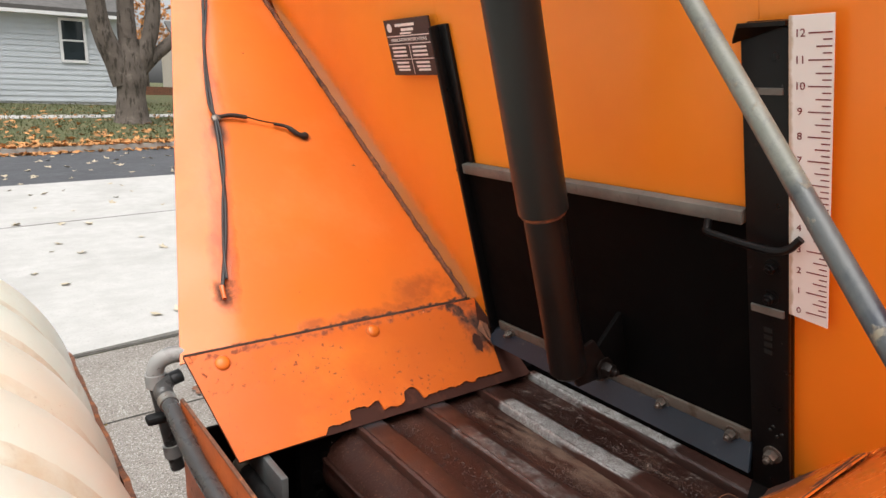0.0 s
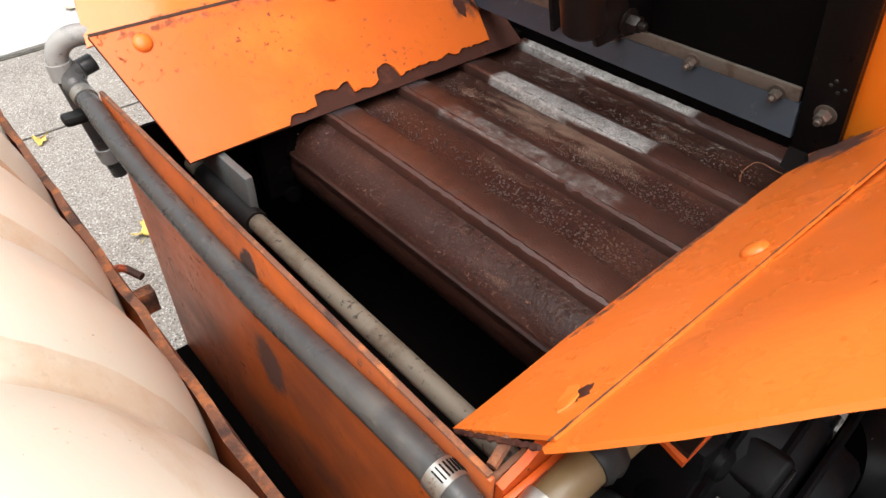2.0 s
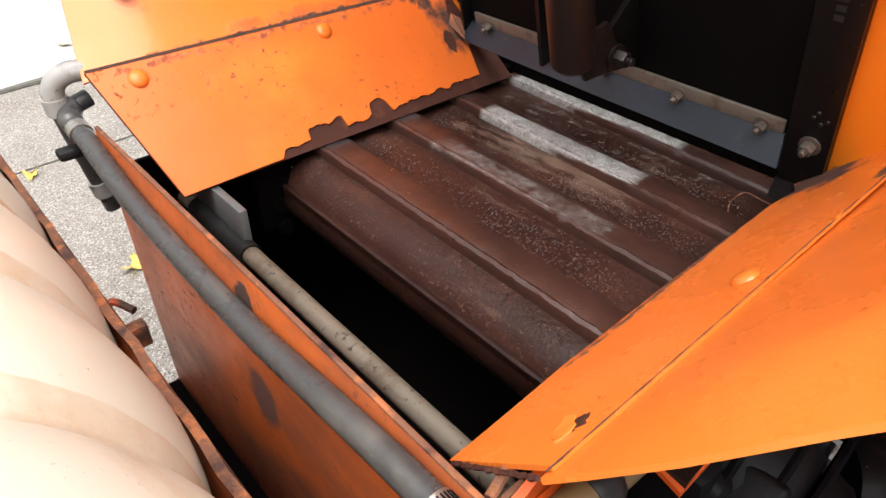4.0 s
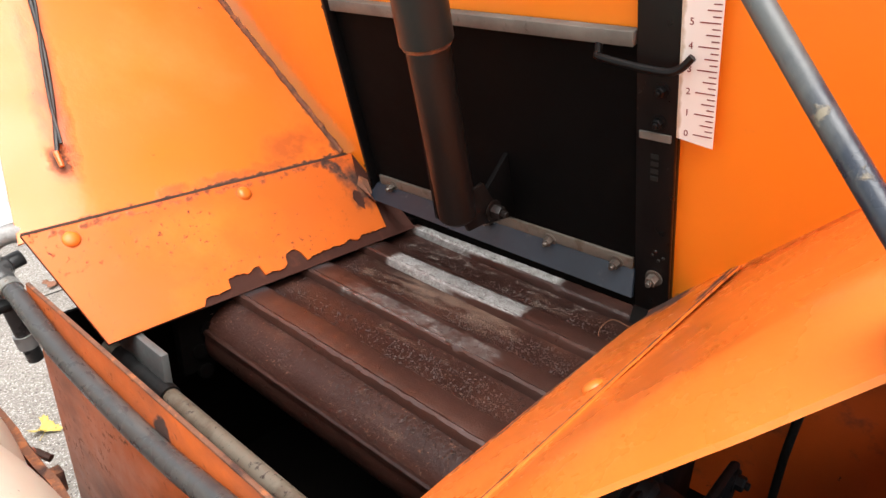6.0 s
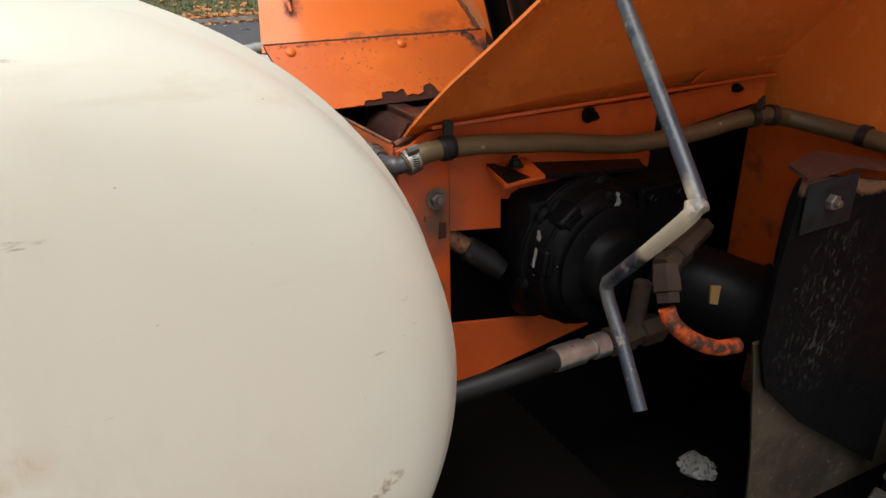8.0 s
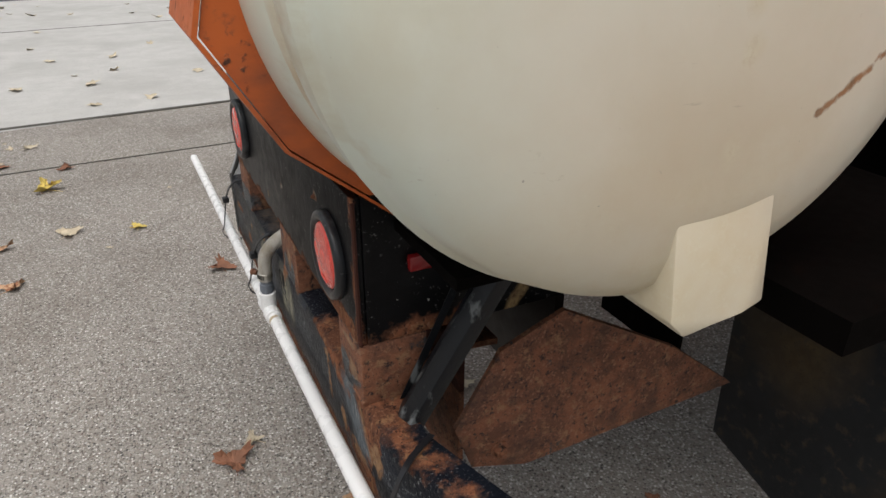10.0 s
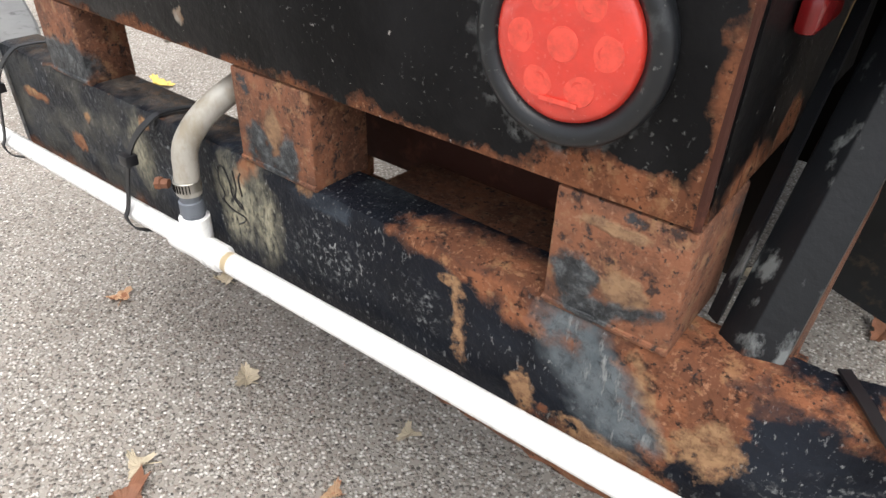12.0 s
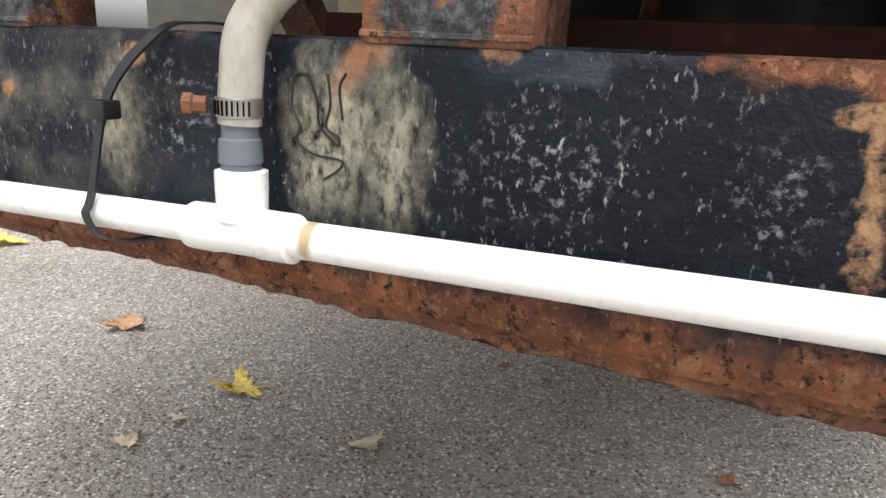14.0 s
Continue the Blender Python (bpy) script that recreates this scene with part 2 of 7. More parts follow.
# browner orange: the plate's shaded outer face is put into the colour
orange_rear = mat("orange_paint_rear_shaded", (0.52, 0.112, 0.020), 0.45, layers=[
    (("noise", 4, 0.42, 0.65, (1, 1, 2)), (0.21, 0.060, 0.028), 0.6),
    (("all", ("noise", 90, 0.56, 0.64), ("noise", 12, 0.5, 0.62)), (RUST, RUST_DARK), 0.85),
    (("spot", (0.255, 1.013, 1.216), (0.03, 0.018, 0.02), 0.2, 0.7, 60), RUST_DARK, 0.85),
    (("spot", (0.255, 1.02, 1.08), (0.03, 0.03, 0.045), 0.3, 0.4, 40), (0.12, 0.048, 0.032), 0.8)],
    vary=0.15, vary_scale=5, bump=0.3, bump_scale=40, bump_mm=1.5)
rust_edge = mat("rusted_edge", RUST, 0.85, layers=[(("noise", 60, 0.5, 0.62), RUST_BRIGHT, 0.9), (("noise", 25, 0.55, 0.65), RUST_DARK, 0.85)], bump=1, bump_scale=180, bump_mm=1.5)
seam_black = mat("dirt_seam", (0.05, 0.025, 0.016), 0.9, vary=0.3, vary_scale=40)
chipped_base = mat("rusted_bare_steel", (0.055, 0.022, 0.016), 0.75, spec=0.15, layers=[(("noise", 35, 0.55, 0.7), (0.11, 0.04, 0.025), 0.8)], bump=0.6, bump_scale=120, bump_mm=1)
gate_black = mat("black_gate_paint", (0.004, 0.0038, 0.0038), 0.55, spec=0.03, layers=[
    (("noise", 30, 0.72, 0.78), (0.05, 0.045, 0.04), 0.5), (("noise", 8, 0.60, 0.74), (0.007, 0.006, 0.005), 0.14)], vary=0.2)
frame_black = mat("black_frame_paint", (0.006, 0.0055, 0.0055), 0.34, spec=0.2, layers=[
    (("noise", 40, 0.66, 0.72), (0.06, 0.03, 0.02), 0.7), (("noise", 90, 0.70, 0.76), (0.10, 0.09, 0.08), 0.6)], bump=0.3, bump_scale=80)
grey_top = mat("weathered_grey_edge", (0.12, 0.115, 0.10), 0.6, vary=0.25, vary_scale=20, layers=[(("noise", 60, 0.6, 0.7), (0.06, 0.05, 0.04), 0.7)])
cyl_grey = mat("grey_cylinder_paint", (0.016, 0.018, 0.017), 0.40, spec=0.3, layers=[(("noise", 12, 0.55, 0.75), (0.034, 0.034, 0.030), 0.5)], bump=0.15, bump_scale=60)
cyl_brown = mat("rusted_rod_guard", (0.010, 0.007, 0.006), 0.40, spec=0.25, layers=[(("line", (0.588, 1.018, 1.55), (0.655, 1.030, 1.33), 0.011, 0.8, 40), (0.10, 0.045, 0.025), 0.7)], bump=0.2)
steel_strip = mat("worn_steel_strip", (0.13, 0.115, 0.095), 0.5, 0.2, layers=[(("noise", 40, 0.5, 0.65), (0.09, 0.07, 0.05), 0.7)], bump=0.3, bump_scale=150)
rubber_flap = mat("blue_black_rubber", (0.012, 0.018, 0.027), 0.42, spec=0.4, vary=0.2, vary_scale=12, layers=[(("noise", 50, 0.62, 0.72), (0.05, 0.05, 0.05), 0.6)])
bolt_steel = mat("dull_bolt_steel", (0.15, 0.13, 0.11), 0.45, 0.6, vary=0.25, vary_scale=60, bump=0.3, bump_scale=300)
belt_steel = mat("rusted_belt_steel", (0.030, 0.0115, 0.0082), 0.36, 0.0, spec=0.3, layers=[
    (("noise", 9, 0.52, 0.66, (1, 0.35, 1)), (0.062, 0.0245, 0.0155), 0.46),
    (("noise", 30, 0.60, 0.68, (1, 0.3, 1)), (0.080, 0.044, 0.030), 0.75),
    (("all", ("line", (0.692, 1.19, BELT_Z), (0.692, 0.93, BELT_Z), 0.030, 0.7, 30), ("noise", 60, 0.42, 0.60, (1, 0.3, 1))), (0.15, 0.10, 0.075), 0.5),
    # wet shine and sparkle on the pan, painted as pale flecks
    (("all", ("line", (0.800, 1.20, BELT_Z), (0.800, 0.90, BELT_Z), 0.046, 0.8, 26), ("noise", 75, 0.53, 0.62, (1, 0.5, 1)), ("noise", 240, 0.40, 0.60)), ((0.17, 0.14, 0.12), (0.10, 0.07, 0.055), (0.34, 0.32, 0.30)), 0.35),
    (("all", ("noise", 260, 0.60, 0.64), ("noise", 9, 0.42, 0.55)), (0.16, 0.085, 0.055), 0.7),
    (("all", ("noise", 140, 0.56, 0.62), ("noise", 7, 0.5, 0.62)), (0.016, 0.008, 0.006), 0.85)], vary=0.3, vary_scale=7, bump=0.9, bump_scale=230, bump_mm=1.5)
bar_steel = mat("flight_bar_painted_glint", (0.046, 0.0195, 0.0140), 0.34, 0.0, spec=0.6, layers=[
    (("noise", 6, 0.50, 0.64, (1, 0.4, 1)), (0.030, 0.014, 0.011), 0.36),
    # silvery reflections on three bars, put into the colour as fixed bands
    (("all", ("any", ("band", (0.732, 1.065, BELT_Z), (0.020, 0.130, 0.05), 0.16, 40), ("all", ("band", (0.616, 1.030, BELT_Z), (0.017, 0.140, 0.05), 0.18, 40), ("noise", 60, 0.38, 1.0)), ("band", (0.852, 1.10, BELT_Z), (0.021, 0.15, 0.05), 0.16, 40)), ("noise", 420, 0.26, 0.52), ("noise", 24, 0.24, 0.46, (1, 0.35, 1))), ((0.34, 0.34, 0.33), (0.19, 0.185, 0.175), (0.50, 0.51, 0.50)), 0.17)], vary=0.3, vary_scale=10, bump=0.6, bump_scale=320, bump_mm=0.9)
# near-black: the deep shade of pit, throat and deck is in the colour
pit_black = mat("shade_black_steel", (0.0025, 0.002, 0.0018), 0.85, spec=0.03, vary=0.3, vary_scale=8, layers=[(("noise", 14, 0.62, 0.75), (0.007, 0.004, 0.003), 0.8)])
# shell base shifted to green to cancel orange light bounced off the spreader
poly = mat("cream_polyethylene", (0.655, 0.700, 0.612), 0.36, layers=[
    (("all", ("any", *(("band", (-0.14, 0.535 + 0.172 * i, 1.3), (0.6, 0.013, 0.5), 0.6, 22) for i in range(7))), ("noise", 7, 0.44, 0.66, (1, 1, 0.6))), ((0.516, 0.400, 0.249), (0.578, 0.480, 0.340), (0.433, 0.310, 0.180)), 0.5),
    (("noise", 2.6, 0.45, 0.75), (0.680, 0.630, 0.490), 0.42),
    # the end face gets no such bounce, so a warmer cream is painted back
    (("spot", (-0.1365, 0.29, 1.158), (0.37, 0.11, 0.37), 0.45, 0.2, 4), (0.715, 0.672, 0.565), 0.40),
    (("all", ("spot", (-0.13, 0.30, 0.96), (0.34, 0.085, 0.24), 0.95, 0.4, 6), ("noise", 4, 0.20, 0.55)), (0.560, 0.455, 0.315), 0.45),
    (("noise", 5.0, 0.60, 0.78, (0.25, 1, 2.2)), (0.502, 0.450, 0.319), 0.5),
    (("all", ("noise", 14, 0.52, 0.75, (1, 0.2, 0.35)), ("noise", 3, 0.45, 0.75)), (0.60, 0.55, 0.42), 0.5),
    (("all", ("noise", 260, 0.62, 0.68, (0.15, 0.9, 1)), ("noise", 7, 0.56, 0.66, (1, 1, 1), (3, 1, 5))), (0.36, 0.30, 0.21), 0.6),
    (("any", *(("spot", (x, 0.32, z), (0.013, 0.05, 0.017), 0.95, 0.5, 60) for x, z in ((-0.182, 1.314), (-0.154, 1.318), (-0.166, 1.269), (-0.147, 1.272), (-0.150, 1.215), (-0.130, 1.220), (-0.148, 1.180), (-0.128, 1.184), (-0.141, 1.121), (-0.136, 1.085), (-0.134, 1.009)))), ((0.640, 0.560, 0.410), (0.670, 0.610, 0.470), (0.560, 0.460, 0.310)), 0.5),
    (("any", ("line", (-0.045, 0.323, 1.030), (0.006, 0.324, 1.060), 0.0052, 1.3, 70), ("line", (0.010, 0.324, 1.066), (0.047, 0.327, 1.087), 0.0046, 1.4, 70), ("line", (0.054, 0.328, 1.098), (0.081, 0.332, 1.114), 0.0068, 1.4, 70)), ((0.34, 0.17, 0.08), (0.10, 0.06, 0.04), (0.45, 0.30, 0.17)), 0.6),
    (("any", ("line", (-0.406, 0.340, 1.142), (-0.360, 0.328, 1.135), 0.0022, 1.5, 80), ("all", ("spot", (-0.221, 0.32, 1.272), (0.018, 0.05, 0.03), 0.9, 0.6, 50), ("noise", 90, 0.50, 0.66, (1.5, 1, 0.15)))), (0.521, 0.480, 0.370), 0.5),
    (("all", ("noise", 160, 0.70, 0.73, (1, 1, 1)), ("noise", 20, 0.5, 0.6)), (0.10, 0.08, 0.06), 0.7),
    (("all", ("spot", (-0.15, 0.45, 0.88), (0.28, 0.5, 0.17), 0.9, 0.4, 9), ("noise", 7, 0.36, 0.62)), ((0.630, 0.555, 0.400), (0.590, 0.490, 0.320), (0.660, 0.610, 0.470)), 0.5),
    (("all", ("spot", (-0.38, 0.5, 1.18), (0.10, 0.5, 0.20), 0.9, 0.5, 9), ("noise", 8, 0.40, 0.66)), (0.570, 0.540, 0.419), 0.5)], vary=0.05, vary_scale=1.5, spec=0.4)
pn = poly.node_tree.nodes["Principled BSDF"]
pn.inputs["Subsurface Weight"].default_value = 0.12
pn.inputs["Subsurface Radius"].default_value = (1.0, 1.0, 0.85)
pn.inputs["Subsurface Scale"].default_value = 0.10
strap_black = mat("worn_ribbed_strap", (0.055, 0.047, 0.038), 0.55, layers=[(("noise", 14, 0.46, 0.60), (0.15, 0.135, 0.105), 0.6), (("noise", 40, 0.60, 0.66), (0.24, 0.215, 0.17), 0.6)], vary=0.3, vary_scale=40, bump=0.5, bump_scale=200)
hose_grey = mat("weathered_grey_hose", (0.050, 0.050, 0.050), 0.28, layers=[
    (("noise", 28, 0.50, 0.64, (1, 0.25, 1)), (0.095, 0.090, 0.082), 0.38),
    (("noise", 8, 0.5, 0.62), (0.034, 0.035, 0.036), 0.4), (("noise", 45, 0.63, 0.7), (0.14, 0.125, 0.10), 0.6)], bump=0.3, bump_scale=60)
pvc_weathered = mat("weathered_grey_fitting", (0.30, 0.30, 0.29), 0.5, layers=[(("noise", 20, 0.5, 0.66), (0.09, 0.09, 0.088), 0.6), (("noise", 90, 0.6, 0.7), (0.05, 0.045, 0.04), 0.7)], bump=0.3, bump_scale=80)
hose_tan = mat("tan_braided_hose", (0.105, 0.068, 0.029), 0.42, layers=[(("noise", 10, 0.55, 0.68), (0.10, 0.065, 0.03), 0.5), (("noise", 30, 0.66, 0.72), (0.34, 0.27, 0.15), 0.4)], bump=0.3, bump_scale=90)
pipe_tan = mat("dirty_tan_conduit", (0.130, 0.115, 0.088), 0.55, layers=[(("noise", 14, 0.52, 0.64), (0.085, 0.066, 0.045), 0.7), (("noise", 150, 0.58, 0.66), (0.04, 0.03, 0.024), 0.8)], bump=0.3, bump_scale=120)
rubber = mat("black_rubber", (0.008, 0.008, 0.008), 0.5, spec=0.25, vary=0.3, vary_scale=30, bump=0.3, bump_scale=100, layers=[(("noise", 20, 0.62, 0.74), (0.06, 0.055, 0.05), 0.7)])
tread_grey = mat("dusty_tyre_rubber", (0.035, 0.033, 0.030), 0.8, spec=0.2, vary=0.3, vary_scale=20, layers=[(("noise", 30, 0.5, 0.66), (0.10, 0.09, 0.075), 0.85)])
clamp_steel = mat("hose_clamp_steel", (0.40, 0.385, 0.35), 0.36, 0.9, vary=0.2, vary_scale=60, layers=[(("noise", 60, 0.62, 0.7), (0.2, 0.12, 0.07), 0.7)])
cast_black = mat("black_cast_iron", (0.0035, 0.0035, 0.0042), 0.42, spec=0.09, layers=[(("noise", 16, 0.60, 0.72), (0.008, 0.0075, 0.007), 0.5), (("noise", 120, 0.70, 0.74), (0.12, 0.11, 0.10), 0.7)], bump=0.4, bump_scale=150)
chip_grey = mat("bare_chipped_metal", (0.25, 0.25, 0.235), 0.6, layers=[(("noise", 160, 0.52, 0.60), (0.05, 0.05, 0.048), 0.7)], bump=0.5, bump_scale=300)
rod_blue = mat("worn_blue_grey_rod", (0.022, 0.028, 0.040), 0.30, 0.0, layers=[(("spot", (0.47, 0.86, 1.92), (0.3, 0.46, 0.40), 0.2, 0.5, 12), ((0.15, 0.155, 0.125), (0.20, 0.20, 0.165), (0.10, 0.105, 0.09)), 0.45), (("noise", 14, 0.5, 0.62, (1, 1, 0.5)), (0.085, 0.09, 0.088), 0.45), (("noise", 60, 0.60, 0.66), (0.20, 0.17, 0.12), 0.6), (("spot", (0.262, 0.30, 1.27), (0.05, 0.07, 0.06), 0.3, 0.5, 30), (0.42, 0.36, 0.26), 0.55)], bump=0.3, bump_scale=150)
brown_fit = mat("grimy_brass_fitting", (0.034, 0.023, 0.016), 0.5, 0.0, spec=0.25, vary=0.3, vary_scale=30, bump=0.4, bump_scale=100)
orange_fit = mat("orange_painted_fitting", (0.55, 0.085, 0.012), 0.5, layers=[(("noise", 40, 0.44, 0.56), (0.05, 0.022, 0.014), 0.7)], bump=0.5, bump_scale=120)
mud_black = mat("scratched_black_plate", (0.005, 0.0055, 0.006), 0.6, spec=0.04, layers=[
    (("all", ("noise", 150, 0.54, 0.62, (1, 1, 0.5)), ("spot", (0.73, 0.41, 1.03), (0.10, 0.2, 0.16), 0.9, 0.5, 12)), (0.05, 0.05, 0.042), 0.8),
    (("noise", 160, 0.66, 0.71), (0.06, 0.058, 0.05), 0.8), (("line", (0.60, 0.42, 1.22), (0.9, 0.40, 1.18), 0.014, 1.2, 40), (0.16, 0.09, 0.05), 0.85)], bump=0.4, bump_scale=150)
mud_tan = mat("dusty_tan_panel", (0.060, 0.049, 0.032), 0.8, spec=0.2, vary=0.3, vary_scale=6, bump=0.5, bump_scale=60, layers=[(("noise", 9, 0.50, 0.66), (0.035, 0.029, 0.020), 0.85), (("noise", 70, 0.60, 0.68), (0.13, 0.11, 0.08), 0.85)])
white_plate = mat("white_scale_plate", (0.80, 0.78, 0.74), 0.4, vary=0.04, layers=[(("line", gate_at(0.764, 1.75, 0.004), gate_at(0.764, 1.45, 0.004), 0.004, 1.0, 60), (0.5, 0.42, 0.32), 0.6), (("noise", 40, 0.7, 0.78), (0.5, 0.45, 0.38), 0.6)])
print_red = mat("dark_red_print", (0.16, 0.012, 0.014), 0.5)
print_black = mat("black_print", (0.012, 0.012, 0.014), 0.4)
print_white = mat("white_print", (0.72, 0.70, 0.66), 0.5)
wire_black = mat("black_cable_sheath", (0.014, 0.013, 0.013), 0.5, layers=[(("noise", 60, 0.6, 0.7), (0.06, 0.05, 0.04), 0.7)])
pvc_white = mat("white_pvc", (0.80, 0.80, 0.79), 0.3, vary=0.03, layers=[(("noise", 20, 0.66, 0.8), (0.68, 0.66, 0.60), 0.4), (("spot", (-0.385, 1.012, 0.535), (0.03, 0.006, 0.03), 0.5, 0.5, 80), (0.42, 0.33, 0.2), 0.5)])
pvc_grey = mat("grey_pvc_adapter", (0.13, 0.145, 0.17), 0.45, vary=0.1, layers=[(("noise", 40, 0.6, 0.75), (0.26, 0.26, 0.26), 0.6)])
hose_clear = mat("cloudy_vinyl_hose", (0.40, 0.38, 0.34), 0.34, layers=[(("noise", 30, 0.48, 0.66, (1, 1, 0.5)), (0.27, 0.235, 0.18), 0.5), (("noise", 14, 0.55, 0.70), (0.20, 0.125, 0.065), 0.5), (("spot", (-0.30, 1.0, 0.70), (0.06, 0.05, 0.05), 0.8, 0.4, 30), (0.20, 0.12, 0.06), 0.5)], bump=0.2, bump_scale=40)
tie_black = mat("black_nylon_tie", (0.012, 0.012, 0.014), 0.4)
CHALK = ((0.20, 0.21, 0.21), (0.33, 0.335, 0.33), (0.07, 0.078, 0.085))
OCHRE = ((0.28, 0.165, 0.088), (0.21, 0.118, 0.064), (0.11, 0.058, 0.036))
BUMPER_BASE = [
    (("noise", 7, 0.48, 0.66, (1, 0.6, 1.4)), (0.014, 0.018, 0.026), 0.45),
    (("all", ("noise", 300, 0.60, 0.66, (1, 1, 0.5)), ("noise", 12, 0.40, 0.60, (1, 1, 1), (2, 5, 1))), CHALK, 0.7),
    (("noise", 16, 0.66, 0.69), (0.15, 0.062, 0.034), 0.85),
    (("line", (-0.34, 1.50, 0.484), (-0.34, 0.40, 0.490), 0.028, 0.9, 26), "rust", 0.88)]
# blue-grey sky sheen on the bumper's top, put into the colour
BUMPER_TOP_SHEEN = (("all", ("spot", (-0.310, 0.862, 0.646), (0.036, 0.048, 0.016), 0.5, 0.8, 40), ("noise", 36, 0.42, 0.58, (1, 0.3, 1))), ((0.060, 0.072, 0.086), (0.10, 0.115, 0.125), (0.025, 0.030, 0.035)), 0.6)
BUMPER_LOOK = dict(spec=0.17, vary=0.35, vary_scale=14, bump=0.8, bump_scale=110, bump_mm=2.4)
BUMPER_BLACK = (0.0050, 0.0062, 0.0100)
# the stretch under the feed hose, scuffed and dusted
bumper_mat = mat("scuffed_black_bumper_paint", BUMPER_BLACK, 0.40, layers=BUMPER_BASE + [BUMPER_TOP_SHEEN,
    # the same painted sheen along the upper edge of the face
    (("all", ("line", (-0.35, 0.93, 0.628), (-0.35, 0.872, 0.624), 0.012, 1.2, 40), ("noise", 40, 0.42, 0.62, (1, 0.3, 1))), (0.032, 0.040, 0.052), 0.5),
    (("all", ("noise", 150, 0.54, 0.62, (1, 0.9, 1.1)), ("noise", 380, 0.36, 0.58), ("any", ("spot", (-0.35, 0.895, 0.575), (0.05, 0.06, 0.036), 0.9, 0.6, 30), ("spot", (-0.35, 1.13, 0.58), (0.05, 0.05, 0.05), 0.9, 0.6, 30))), CHALK, 0.7),
    (("all", ("line", (-0.30, 1.52, 0.647), (-0.30, 0.96, 0.647), 0.046, 1.0, 24), ("noise", 60, 0.36, 0.56)), ((0.12, 0.10, 0.085), (0.075, 0.06, 0.05), (0.16, 0.10, 0.065)), 0.8),
    (("all", ("spot", (-0.34, 1.32, 0.57), (0.08, 0.26, 0.10), 0.6, 0.5, 12), ("noise", 28, 0.44, 0.62, (1, 0.7, 1))), ((0.070, 0.066, 0.056), (0.045, 0.046, 0.044), (0.13, 0.12, 0.10)), 0.7),
    (("any", ("line", (-0.35, 1.48, 0.640), (-0.35, 0.90, 0.640), 0.008, 2.2, 26), ("line", (-0.35, 0.992, 0.628), (-0.35, 1.012, 0.605), 0.013, 1.3, 40),
      ("spot", (-0.35, 1.429, 0.583), (0.03, 0.040, 0.008), 0.4, 1.0, 40), ("spot", (-0.35, 1.336, 0.545), (0.03, 0.020, 0.013), 0.4, 1.1, 50)), ((0.21, 0.095, 0.05), (0.14, 0.06, 0.035), (0.26, 0.14, 0.075)), 0.88),
    (("all", ("any", ("spot", (-0.348, 1.020, 0.578), (0.05, 0.038, 0.058), 0.55, 0.5, 22), ("spot", (-0.348, 0.978, 0.575), (0.05, 0.028, 0.060), 0.9, 0.7, 30), ("spot", (-0.348, 1.188, 0.575), (0.05, 0.026, 0.055), 0.8, 0.8, 30)), ("noise", 150, 0.34, 0.52, (1, 1, 0.5))), ((0.31, 0.285, 0.205), (0.21, 0.195, 0.145), (0.12, 0.12, 0.10)), 0.7),
    (("any", ("spot", (-0.35, 1.298, 0.588), (0.03, 0.009, 0.008), 0.5, 1.2, 60), ("spot", (-0.35, 1.167, 0.618), (0.03, 0.012, 0.010), 0.4, 1.0, 60), ("spot", (-0.35, 1.440, 0.585), (0.03, 0.020, 0.006), 0.4, 1.1, 60), ("spot", (-0.35, 0.922, 0.634), (0.03, 0.016, 0.012), 0.4, 1.1, 60)), OCHRE, 0.8)], **BUMPER_LOOK)
